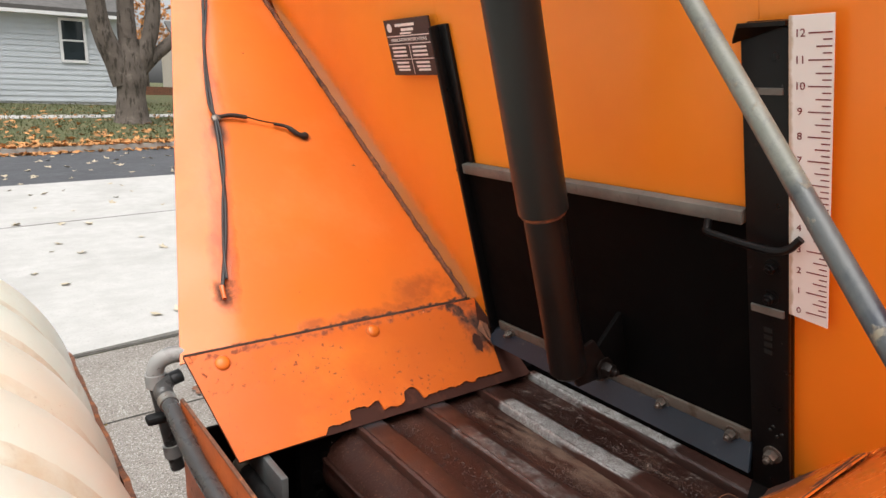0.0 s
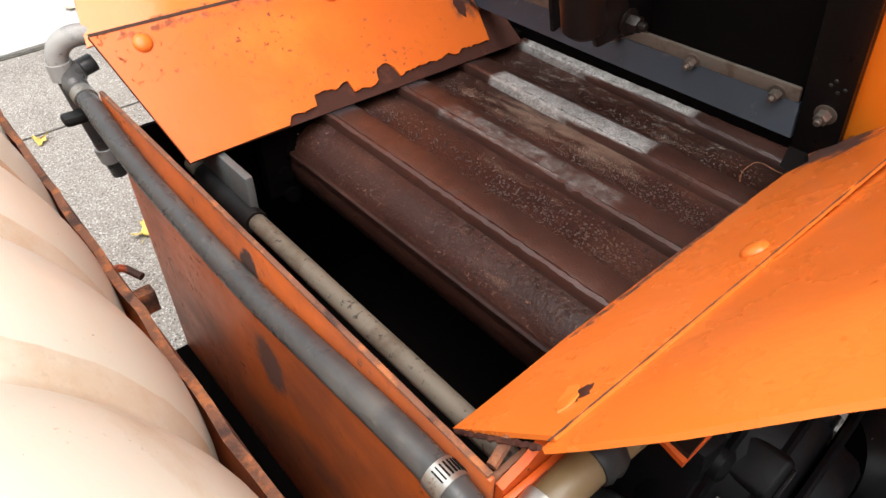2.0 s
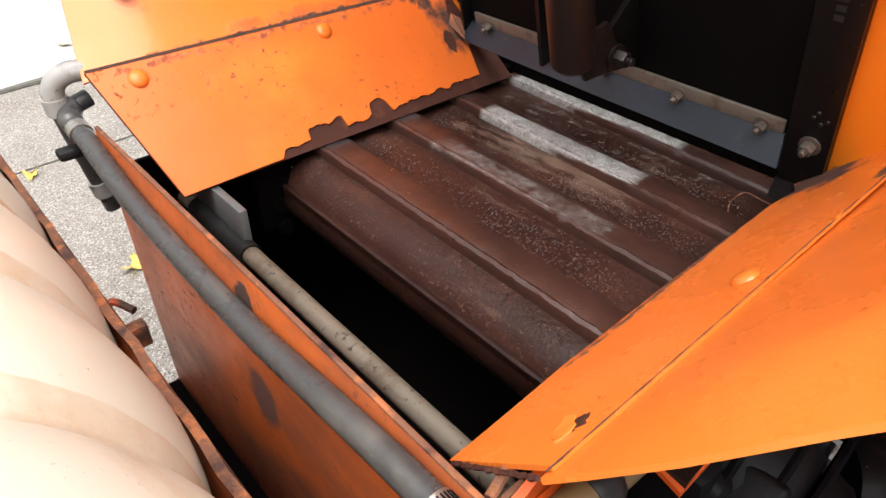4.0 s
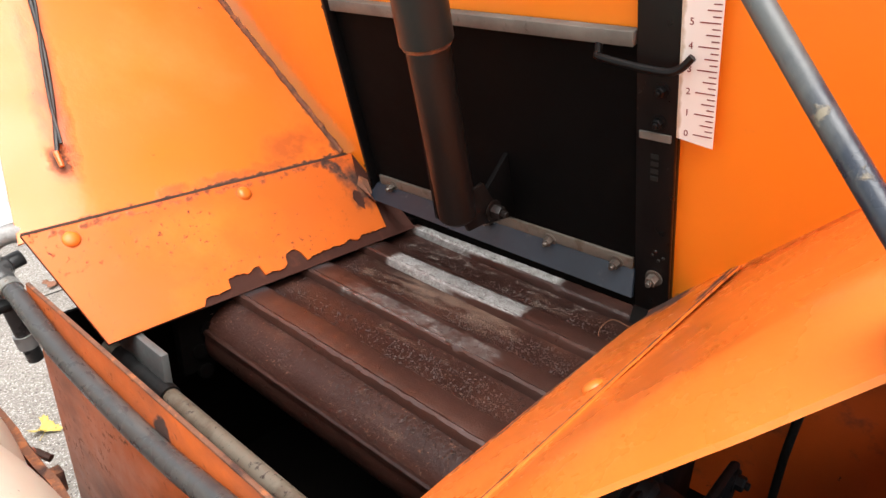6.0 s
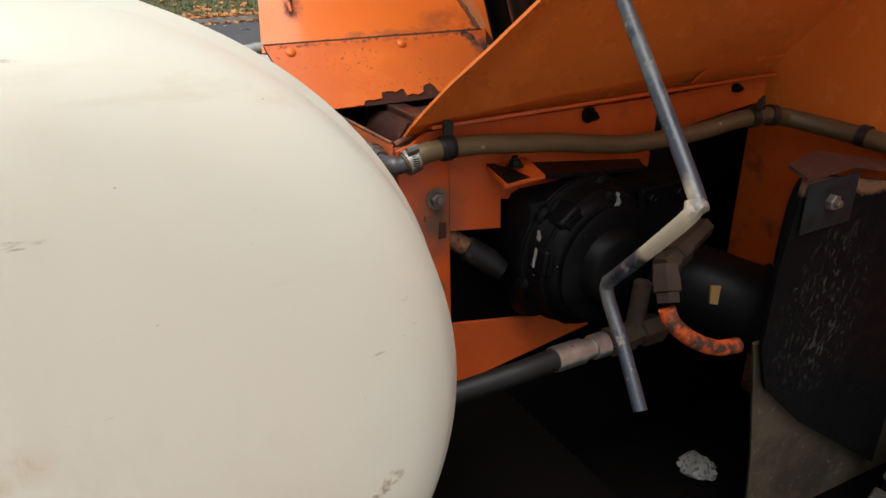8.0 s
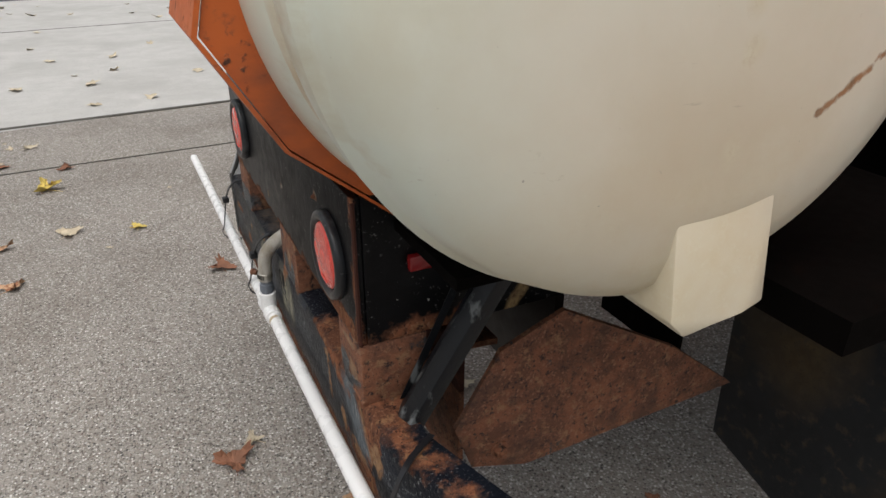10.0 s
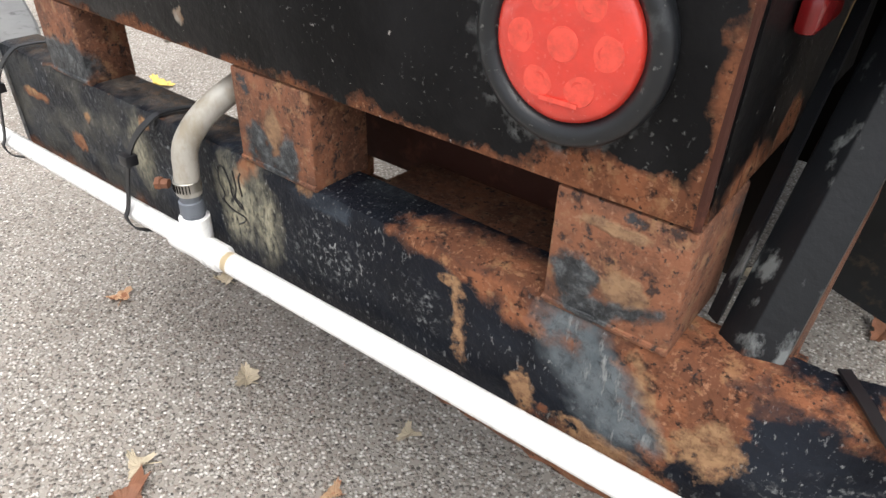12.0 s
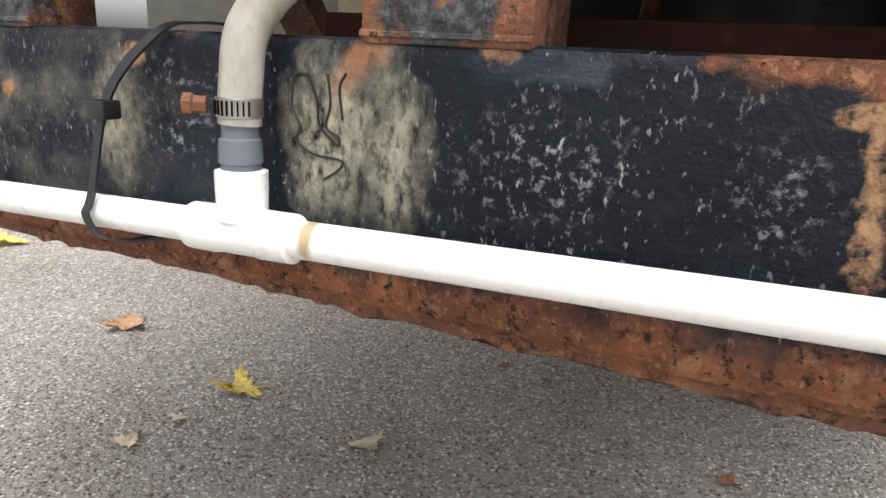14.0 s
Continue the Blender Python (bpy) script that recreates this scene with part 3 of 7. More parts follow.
# the stretch under the corner post, rusted through its paint
bumper_rust_mat = mat("rusted_black_bumper_paint", BUMPER_BLACK, 0.40, layers=BUMPER_BASE + [BUMPER_TOP_SHEEN,
    (("all", ("noise", 150, 0.54, 0.62, (1, 0.9, 1.1)), ("noise", 380, 0.36, 0.58), ("any", ("spot", (-0.35, 0.785, 0.575), (0.05, 0.030, 0.030), 0.9, 0.6, 30), ("spot", (-0.34, 0.49, 0.575), (0.05, 0.05, 0.03), 0.9, 0.7, 30))), CHALK, 0.7),
    (("any", ("line", (-0.33, 0.795, 0.642), (-0.33, 0.56, 0.640), 0.032, 1.0, 30), ("line", (-0.35, 0.815, 0.636), (-0.35, 0.74, 0.626), 0.012, 1.4, 34), ("line", (-0.35, 0.73, 0.624), (-0.35, 0.66, 0.615), 0.022, 1.4, 30), ("spot", (-0.34, 0.590, 0.610), (0.09, 0.050, 0.060), 0.18, 1.0, 36),
      ("spot", (-0.34, 0.61, 0.525), (0.06, 0.07, 0.018), 0.3, 0.9, 26), ("all", ("line", (-0.335, 0.56, 0.642), (-0.27, 0.28, 0.650), 0.028, 1.6, 40), ("noise", 32, 0.44, 0.52))), "rust", 0.88),
    (("all", ("noise", 85, 0.36, 0.46), ("any", ("line", (-0.35, 0.755, 0.604), (-0.35, 0.749, 0.545), 0.008, 1.9, 70), ("spot", (-0.35, 0.764, 0.612), (0.03, 0.014, 0.006), 0.4, 1.1, 60), ("spot", (-0.35, 0.694, 0.546), (0.03, 0.014, 0.020), 0.3, 1.2, 60), ("spot", (-0.35, 0.630, 0.536), (0.03, 0.040, 0.012), 0.4, 1.3, 60),
      ("line", (-0.35, 0.617, 0.620), (-0.35, 0.585, 0.560), 0.008, 1.5, 50), ("spot", (-0.35, 0.562, 0.578), (0.05, 0.024, 0.024), 0.3, 1.2, 44))), OCHRE, 0.8),
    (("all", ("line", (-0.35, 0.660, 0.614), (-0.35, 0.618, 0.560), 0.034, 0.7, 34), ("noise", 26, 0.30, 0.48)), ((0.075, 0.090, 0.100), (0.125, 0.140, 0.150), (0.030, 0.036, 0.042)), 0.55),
    (("all", ("line", (-0.35, 0.650, 0.622), (-0.35, 0.615, 0.560), 0.022, 0.7, 34), ("noise", 110, 0.56, 0.64, (1, 1.4, 0.35))), (0.24, 0.25, 0.25), 0.6)], **BUMPER_LOOK)
post_mat = mat("rusted_bumper_post", RUST, 0.85, layers=[
    (("noise", 1.0, -1.0, 0.0), "rust", 0.88),
    (("any", ("spot", (-0.348, 0.951, 0.672), (0.03, 0.013, 0.024), 0.3, 0.7, 50), ("spot", (-0.348, 0.635, 0.664), (0.03, 0.018, 0.012), 0.3, 0.9, 60), ("spot", (-0.348, 0.645, 0.704), (0.03, 0.03, 0.006), 0.4, 1.0, 60)), OCHRE, 0.8),
    (("any", ("spot", (-0.348, 1.308, 0.652), (0.03, 0.060, 0.030), 0.25, 0.6, 44), ("all", ("any", ("spot", (-0.348, 0.972, 0.652), (0.03, 0.020, 0.028), 0.3, 0.9, 44), ("spot", (-0.348, 0.932, 0.652), (0.03, 0.014, 0.022), 0.3, 0.9, 44), ("spot", (-0.348, 0.95, 0.640), (0.03, 0.03, 0.012), 0.3, 0.9, 44)), ("noise", 30, 0.36, 0.44)), ("spot", (-0.35, 0.668, 0.662), (0.03, 0.017, 0.022), 0.3, 0.8, 50), ("spot", (-0.35, 0.655, 0.642), (0.03, 0.022, 0.012), 0.3, 0.8, 50), ("line", (-0.35, 0.640, 0.644), (-0.35, 0.612, 0.660), 0.008, 1.2, 50)), ((0.013, 0.015, 0.018), (0.028, 0.032, 0.037), (0.13, 0.14, 0.145)), 0.5)], vary=0.25, vary_scale=18, bump=1.0, bump_scale=120, bump_mm=2.6)
panel_mat = mat("chipped_black_rear_panel", (0.0050, 0.0050, 0.0056), 0.42, spec=0.11, layers=[
    (("noise", 6, 0.50, 0.66), (0.012, 0.012, 0.013), 0.42),
    (("all", ("noise", 210, 0.62, 0.67), ("noise", 14, 0.46, 0.62)), ((0.16, 0.16, 0.155), (0.26, 0.26, 0.25), (0.07, 0.07, 0.07)), 0.65),
    (("any", ("line", (-0.35, 1.36, 0.716), (-0.35, 0.60, 0.716), 0.013, 1.9, 24), ("line", (-0.35, 0.604, 0.90), (-0.35, 0.604, 0.72), 0.009, 1.9, 24), ("line", (-0.35, 1.354, 0.90), (-0.35, 1.354, 0.72), 0.007, 1.6, 24),
      ("spot", (-0.35, 0.655, 0.725), (0.04, 0.06, 0.024), 0.2, 0.9, 26), ("spot", (-0.28, 0.60, 0.715), (0.05, 0.03, 0.03), 0.3, 0.8, 26), ("spot", (-0.20, 0.60, 0.735), (0.03, 0.03, 0.025), 0.3, 0.9, 30)), "rust", 0.88),
    (("line", (-0.145, 0.60, 0.72), (-0.06, 0.60, 0.86), 0.010, 0.9, 30), ((0.30, 0.21, 0.10), (0.22, 0.15, 0.08), (0.10, 0.06, 0.035)), 0.85),
    (("any", ("spot", (-0.35, 0.747, 0.856), (0.02, 0.009, 0.008), 0.5, 1.4, 120), ("spot", (-0.35, 1.06, 0.748), (0.02, 0.008, 0.008), 0.4, 1.3, 110), ("spot", (-0.35, 0.945, 0.80), (0.02, 0.007, 0.006), 0.4, 1.3, 110)), ((0.30, 0.27, 0.23), (0.20, 0.12, 0.07)), 0.8),
    (("all", ("spot", (-0.35, 0.694, 0.796), (0.03, 0.062, 0.060), 0.35, 0.35, 50), ("noise", 120, 0.46, 0.58)), CHALK, 0.8),
    (("noise", 95, 0.685, 0.71), (0.34, 0.33, 0.31), 0.8), (("noise", 190, 0.69, 0.72), (0.36, 0.35, 0.33), 0.8)], vary=0.25, vary_scale=6, bump=0.45, bump_scale=90, bump_mm=1.6)
brace_mat = mat("worn_black_brace", (0.009, 0.010, 0.012), 0.42, spec=0.3, layers=[(("noise", 40, 0.58, 0.66, (1, 1, 0.4)), (0.14, 0.15, 0.15), 0.6), (("noise", 13, 0.60, 0.66), (RUST, RUST_DARK), 0.85)], bump=0.5, bump_scale=100, bump_mm=1.5)
rusty = mat("heavily_rusted_steel", RUST, 0.88, layers=[(("noise", 1.0, -1.0, 0.0), "rust", 0.9), (("noise", 9, 0.52, 0.66), ((0.07, 0.034, 0.022), (0.045, 0.022, 0.016), (0.13, 0.06, 0.034)), 0.88)], vary=0.3, vary_scale=10, bump=1, bump_scale=120, bump_mm=2.5)
lens_red = mat("red_lens", (0.66, 0.050, 0.034), 0.22, vary=0.14, vary_scale=50, bump=0.7, bump_scale=48, bump_mm=2.5)
n_ = lens_red.node_tree.nodes["Principled BSDF"]
n_.inputs["Coat Weight"].default_value = 0.5
marker_red = mat("dark_red_marker_lens", (0.17, 0.009, 0.010), 0.2, vary=0.2, vary_scale=60)
lens_led = mat("pale_red_reflector", (0.74, 0.085, 0.060), 0.2, vary=0.22, vary_scale=160)
tarp = mat("black_flap_rubber", (0.009, 0.010, 0.0115), 0.5, spec=0.2, layers=[(("all", ("spot", (0.30, 0.50, 0.64), (0.1, 0.13, 0.16), 0.7, 0.5, 9), ("noise", 6, 0.30, 0.55)), ((0.060, 0.040, 0.018), (0.085, 0.060, 0.028), (0.030, 0.022, 0.012)), 0.8), (("noise", 4, 0.46, 0.62), (0.030, 0.022, 0.014), 0.7), (("noise", 40, 0.55, 0.68), (0.045, 0.035, 0.024), 0.8)], vary=0.3, bump=0.4, bump_scale=40)
flap_grey = mat("olive_grey_flap_rubber", (0.075, 0.074, 0.060), 0.55, layers=[(("noise", 6, 0.5, 0.68), (0.09, 0.082, 0.066), 0.75)], vary=0.25, vary_scale=5)
flap_tan = mat("mud_caked_rubber", (0.20, 0.165, 0.115), 0.85, layers=[(("noise", 18, 0.5, 0.66), (0.11, 0.09, 0.064), 0.85)], vary=0.25, vary_scale=9, bump=0.5, bump_scale=60)
# grey mottling stands in for highlights on the bevel, besides scuffs
grommet_mat = mat("scuffed_glinting_grommet_rubber", (0.012, 0.0135, 0.016), 0.36, spec=0.45, layers=[(("noise", 26, 0.56, 0.70), (0.07, 0.075, 0.078), 0.6), (("noise", 160, 0.64, 0.70), (0.16, 0.16, 0.15), 0.7)], bump=0.3, bump_scale=90)


def stones(name, scale, colours, ground, bump_mm):
    """Concrete with its stones laid bare: each stone takes one of the colours."""
    m = mat(name, ground, 0.85, vary=0.15, vary_scale=1.3)
    nt = m.node_tree
    b = nt.nodes["Principled BSDF"]
    base = b.inputs["Base Color"].links[0].from_socket
    wob = grain(nt, scale * 0.8, 2.0)
    v = vmath(nt, "ADD", place_of(nt), vmath(nt, "MULTIPLY", wob.outputs["Color"], (0.006, 0.006, 0.006)).outputs[0])
    cell = node(nt, "ShaderNodeTexVoronoi", Scale=scale)
    link(nt, v.outputs[0], cell.inputs["Vector"])
    pick = nt.nodes.new("ShaderNodeSeparateColor")
    link(nt, cell.outputs["Color"], pick.inputs[0])
    ramp = nt.nodes.new("ShaderNodeValToRGB")
    e = ramp.color_ramp.elements
    ramp.color_ramp.interpolation = "LINEAR"
    while len(e) < len(colours):
        e.new(0.5)
    for k, c in enumerate(colours):
        e[k].position, e[k].color = k / (len(colours) - 1), (*c, 1)
    link(nt, pick.outputs[0], ramp.inputs[0])
    f = fmath(nt, "MULTIPLY", ramp01(nt, cell.outputs["Distance"], 0.72, 0.36), ramp01(nt, pick.outputs[1], 0.18, 0.30))
    mixer = nt.nodes.new("ShaderNodeMix")
    mixer.data_type = "RGBA"
    link(nt, f, mixer.inputs[0]), link(nt, base, mixer.inputs[6]), link(nt, ramp.outputs[0], mixer.inputs[7])
    stain = nt.nodes.new("ShaderNodeMix")
    stain.data_type, stain.blend_type = "RGBA", "MULTIPLY"
    link(nt, ramp01(nt, grain(nt, 1.1, 5.0).outputs["Fac"], 0.48, 0.72), stain.inputs[0])
    link(nt, mixer.outputs[2], stain.inputs[6])
    stain.inputs[7].default_value = (0.70, 0.67, 0.64, 1)
    link(nt, stain.outputs[2], b.inputs["Base Color"])
    n = node(nt, "ShaderNodeBump", Strength=0.9, Distance=bump_mm / 1000)
    link(nt, f, n.inputs["Height"])
    link(nt, n.outputs[0], b.inputs["Normal"])
    return m


aggregate = stones("exposed_aggregate_concrete", 170, [(0.065, 0.060, 0.057), (0.26, 0.215, 0.18), (0.38, 0.345, 0.305), (0.46, 0.43, 0.395), (0.72, 0.69, 0.65)], (0.275, 0.25, 0.22), 5.5)
slab = mat("pale_concrete_slab", (0.43, 0.42, 0.40), 0.85, layers=[(("noise", 1.2, 0.45, 0.72), (0.34, 0.33, 0.31), 0.85), (("noise", 60, 0.55, 0.7), (0.33, 0.32, 0.30), 0.85)], vary=0.08, bump=0.4, bump_scale=120)
joint_dark = mat("dark_slab_joint", (0.06, 0.055, 0.045), 0.9, vary=0.4, vary_scale=12)
asphalt = mat("worn_asphalt", (0.062, 0.064, 0.070), 0.85, layers=[(("noise", 90, 0.58, 0.68), (0.11, 0.11, 0.11), 0.85), (("noise", 1.4, 0.5, 0.7), (0.05, 0.051, 0.056), 0.85)], vary=0.15, vary_scale=0.8, bump=0.5, bump_scale=120)
kerb_mat = mat("kerb_concrete", (0.38, 0.36, 0.32), 0.85, vary=0.15, vary_scale=3)
grass = mat("autumn_lawn", (0.075, 0.085, 0.030), 0.9, layers=[(("noise", 2.5, 0.48, 0.66), (0.15, 0.12, 0.055), 0.9), (("noise", 14, 0.55, 0.7), (0.045, 0.06, 0.02), 0.9)], vary=0.25, vary_scale=6, bump=1, bump_scale=40, bump_mm=20)
siding = mat("pale_blue_grey_siding", (0.53, 0.565, 0.59), 0.6, vary=0.05, vary_scale=2, bump=0.2, bump_scale=20, layers=[(("noise", 3, 0.6, 0.8, (0.3, 1, 2)), (0.46, 0.485, 0.50), 0.7)])
trim_white = mat("white_trim_paint", (0.76, 0.76, 0.75), 0.5, vary=0.04)
pane_mat = mat("dark_window_glass", (0.03, 0.04, 0.045), 0.05, vary=0.2, vary_scale=1)
blockwork = mat("whitewashed_block", (0.50, 0.50, 0.49), 0.8, vary=0.12, vary_scale=2)
roof_mat = mat("grey_shingle", (0.10, 0.095, 0.09), 0.9, vary=0.2, vary_scale=4)
deck_wood = mat("weathered_deck_wood", (0.15, 0.115, 0.085), 0.8, vary=0.25, vary_scale=6)
bark = mat("grey_brown_bark", (0.13, 0.105, 0.085), 0.9, layers=[(("noise", 9, 0.52, 0.62, (1, 1, 0.25)), (0.05, 0.04, 0.03), 0.95), (("noise", 3, 0.6, 0.72), (0.20, 0.17, 0.14), 0.9)], vary=0.2, vary_scale=3, bump=1, bump_scale=14, bump_mm=40)
leaf_mat = mat("dry_maple_leaf", (0.34, 0.16, 0.055), 0.75, island=0.9, vary=0.35, vary_scale=0.9)
leaf_yellow = mat("yellow_maple_leaf", (0.55, 0.42, 0.10), 0.7, vary=0.3, vary_scale=30, layers=[(("noise", 90, 0.55, 0.64), (0.28, 0.17, 0.06), 0.8)])
leaf_brown = mat("brown_maple_leaf", (0.20, 0.085, 0.045), 0.75, vary=0.3, vary_scale=20)
leaf_tan = mat("pale_tan_leaf", (0.47, 0.40, 0.29), 0.75, vary=0.3, vary_scale=20)
leaf_orange = mat("orange_maple_leaf", (0.46, 0.29, 0.17), 0.75, vary=0.3, vary_scale=30, layers=[(("noise", 60, 0.48, 0.58), (0.26, 0.11, 0.055), 0.8)])
beige_wall = mat("beige_garage_wall", (0.50, 0.45, 0.38), 0.7, vary=0.06)


# ---- building ----
def mesh_of(name, bm, material, smooth=None):
    """smooth: degrees under which edges are shaded round."""
    bmesh.ops.recalc_face_normals(bm, faces=bm.faces)
    me = bpy.data.meshes.new(name)
    bm.to_mesh(me)
    bm.free()
    me.materials.append(material)
    if smooth:
        for p in me.polygons:
            p.use_smooth = True
        me.set_sharp_from_angle(angle=radians(smooth))
    return me


def part(name, bm, material, parent=None, label="", smooth=35):
    ob = new(name, mesh_of(name, bm, material, smooth))
    if parent is not None:
        ob.parent = parent
        ob.matrix_parent_inverse = Matrix.Translation(-parent.matrix_basis.translation)
    return tagged(ob, label)


def thing(name, at, label, category, group="", kind=""):
    ob = new(name)
    ob.location = at
    ob.empty_display_size = 0.1
    return tagged(ob, label, category, group, kind)


def solid(name, bm, material, label, category, group="", kind="", smooth=35):
    return tagged(part(name, bm, material, None, "", smooth), label, category, group, kind)


def box(x0, x1, y0, y1, z0, z1, bevel=0.0, bm=None, seg=2):
    bm = bm or bmesh.new()
    b2 = bmesh.new()
    v = [b2.verts.new((x, y, z)) for x in (x0, x1) for y in (y0, y1) for z in (z0, z1)]
    for f in ((0, 1, 3, 2), (4, 6, 7, 5), (0, 4, 5, 1), (2, 3, 7, 6), (0, 2, 6, 4), (1, 5, 7, 3)):
        b2.faces.new([v[i] for i in f])
    if bevel:
        bmesh.ops.bevel(b2, geom=b2.edges[:], offset=bevel, segments=seg, profile=0.5, affect="EDGES")
    return join(bm, b2)


def join(bm, other):
    at = {v: bm.verts.new(v.co) for v in other.verts}
    for f in other.faces:
        bm.faces.new([at[v] for v in f.verts])
    other.free()
    return bm


def prism(points, push, bm=None, bevel=0.0):
    """A flat plate: the outline pushed through by a vector."""
    bm = bm or bmesh.new()
    b2 = bmesh.new()
    push = Vector(push)
    a = [b2.verts.new(p) for p in points]
    b = [b2.verts.new(Vector(p) + push) for p in points]
    n = len(a)
    b2.faces.new(a)
    b2.faces.new(b[::-1])
    for i in range(n):
        b2.faces.new((a[i], b[i], b[(i + 1) % n], a[(i + 1) % n]))
    if bevel:
        bmesh.ops.bevel(b2, geom=b2.edges[:], offset=bevel, segments=2, profile=0.5, affect="EDGES")
    return join(bm, b2)


def smooth_path(points, n=8):
    """Catmull-Rom through the points."""
    p = [Vector(q) for q in points]
    p = [2 * p[0] - p[1]] + p + [2 * p[-1] - p[-2]]
    out = []
    for i in range(1, len(p) - 2):
        for k in range(n):
            t = k / n
            out.append(0.5 * (2 * p[i] + (p[i + 1] - p[i - 1]) * t + (2 * p[i - 1] - 5 * p[i] + 4 * p[i + 1] - p[i + 2]) * t * t + (3 * p[i] - p[i - 1] - 3 * p[i + 1] + p[i + 2]) * t ** 3))
    return out + [p[-2]]


def tube(points, radius, seg=14, bm=None, cap=True):
    """A round tube along points; radius: one number or one a point."""
    bm = bm or bmesh.new()
    pts = [Vector(p) for p in points]
    rad = radius if isinstance(radius, (list, tuple)) else [radius] * len(pts)
    way = (pts[1] - pts[0]).normalized()
    side = way.orthogonal().normalized()
    rings = []
    for i, p in enumerate(pts):
        d = (pts[min(i + 1, len(pts) - 1)] - pts[max(i - 1, 0)]).normalized()
        side = (side - d * side.dot(d)).normalized()
        up = d.cross(side)
        rings.append([bm.verts.new(p + (side * math.cos(a) + up * math.sin(a)) * rad[i]) for a in (2 * math.pi * k / seg for k in range(seg))])
    for a, b in zip(rings, rings[1:]):
        for k in range(seg):
            bm.faces.new((a[k], a[(k + 1) % seg], b[(k + 1) % seg], b[k]))
    if cap:
        bm.faces.new(rings[0][::-1])
        bm.faces.new(rings[-1])
    return bm


def turned(o, d, profile, seg, bm=None):
    bm = bm or bmesh.new()
    side = d.orthogonal().normalized()
    up = d.cross(side)
    rings = [[bm.verts.new(o + d * a + (side * math.cos(t) + up * math.sin(t)) * max(r, 1e-4)) for t in (2 * math.pi * k / seg for k in range(seg))] for a, r in profile]
    for a, b in zip(rings, rings[1:]):
        for k in range(seg):
            bm.faces.new((a[k], a[(k + 1) % seg], b[(k + 1) % seg], b[k]))
    bm.faces.new(rings[0][::-1])
    bm.faces.new(rings[-1])
    return bm


def bolt(p, d, r=0.009, h=0.007, bm=None):
    """A hex head with a washer and a short stud, pointing along d."""
    p, d = Vector(p), Vector(d).normalized()
    bm = turned(p, d, [(0, r * 1.5), (h * 0.2, r * 1.5)], 16, bm)
    bm = turned(p + d * h * 0.2, d, [(0, r), (h * 0.85, r), (h, r * 0.85)], 6, bm)
    return turned(p + d * h, d, [(0, r * 0.5), (h * 0.7, r * 0.5), (h * 0.8, r * 0.4)], 10, bm)


def rivet(p, d, r=0.011, bm=None):
    return turned(Vector(p), Vector(d).normalized(), [(0, r), (r * 0.15, r * 0.97), (r * 0.35, r * 0.8), (r * 0.48, r * 0.45), (r * 0.52, 0.0005)], 20, bm)


def lettering(text, size, m, material, parent, name, align="CENTER"):
    c = bpy.data.curves.new(name, "FONT")
    c.body, c.size, c.align_x, c.align_y, c.extrude = text, size, align, "CENTER", 0.0003
    o = bpy.data.objects.new(name, c)
    me = bpy.data.meshes.new_from_object(o)
    bpy.data.objects.remove(o)
    me.materials.append(material)
    me.transform(m)
    ob = new(name, me)
    if parent is not None:
        ob.parent = parent
        ob.matrix_parent_inverse = Matrix.Translation(-parent.matrix_basis.translation)
    return ob


FAR_N, NEAR_N, GATE_N = Vector((0, -1, 0.95)).normalized(), Vector((0, 1, 0.95)).normalized(), Vector((-1, 0, -0.296)).normalized()


def gate_frame(y, z, off):
    u, v = Vector((0, -1, 0)), Vector((-0.296, 0, 1)).normalized()
    m = Matrix((u, v, GATE_N)).transposed().to_4x4()
    m.translation = gate_at(y, z, off)
    return m


# ---- ground ----
M_ST = 0.22  # slant of the street against the truck


def strip(s0, s1, z0, z1, x0=-60.0, x1=60.0, slant=M_ST, depth=0.06):
    """A slab between two lines along the street."""
    bm = bmesh.new()
    p = [(x0, s0 + slant * x0, z0), (x1, s0 + slant * x1, z0), (x1, s1 + slant * x1, z1), (x0, s1 + slant * x0, z1)]
    return prism(p, (0, 0, -depth), bm)


bm = bmesh.new()
prof = [(-600, -0.02), (18.3, -0.02), (18.32, 0.12), (24, 0.46), (30, 0.82), (60, 1.2), (900, 1.2)]
rows_ = [[bm.verts.new((x, s + M_ST * max(-60, min(60, x)), z)) for x in (-900, -60, -30, -10, 0, 10, 30, 60, 900)] for s, z in prof]
for a, b in zip(rows_, rows_[1:]):
    for i in range(len(a) - 1):
        bm.faces.new((a[i], a[i + 1], b[i + 1], b[i]))
solid("ground", bm, grass, "autumn lawn with scattered dry leaves", "lawn", kind="structure", smooth=0)
solid("driveway", strip(-40, 4.82, 0, 0, -30, 30, 0.10), aggregate, "grey exposed-aggregate concrete driveway under the truck", "driveway", kind="structure", smooth=0)
apron = solid("driveway_apron", strip(4.86, 12.95, 0.003, 0.003, -30, 30, 0.16), slab, "pale smooth concrete driveway apron by the street", "driveway", kind="structure", smooth=0)
solid("road", strip(12.85, 18.2, -0.006, -0.006), asphalt, "dark grey asphalt street with fallen leaves", "road", kind="structure", smooth=0)
solid("kerb", strip(18.12, 18.34, 0.13, 0.13, depth=0.2), kerb_mat, "weathered concrete kerb along the lawn", "kerb", kind="structure", smooth=0)
solid("pavement", strip(24.4, 25.3, 0.50, 0.55, depth=0.05), slab, "pale concrete footpath across the lawn", "footpath", kind="structure", smooth=0)
bm = bmesh.new()
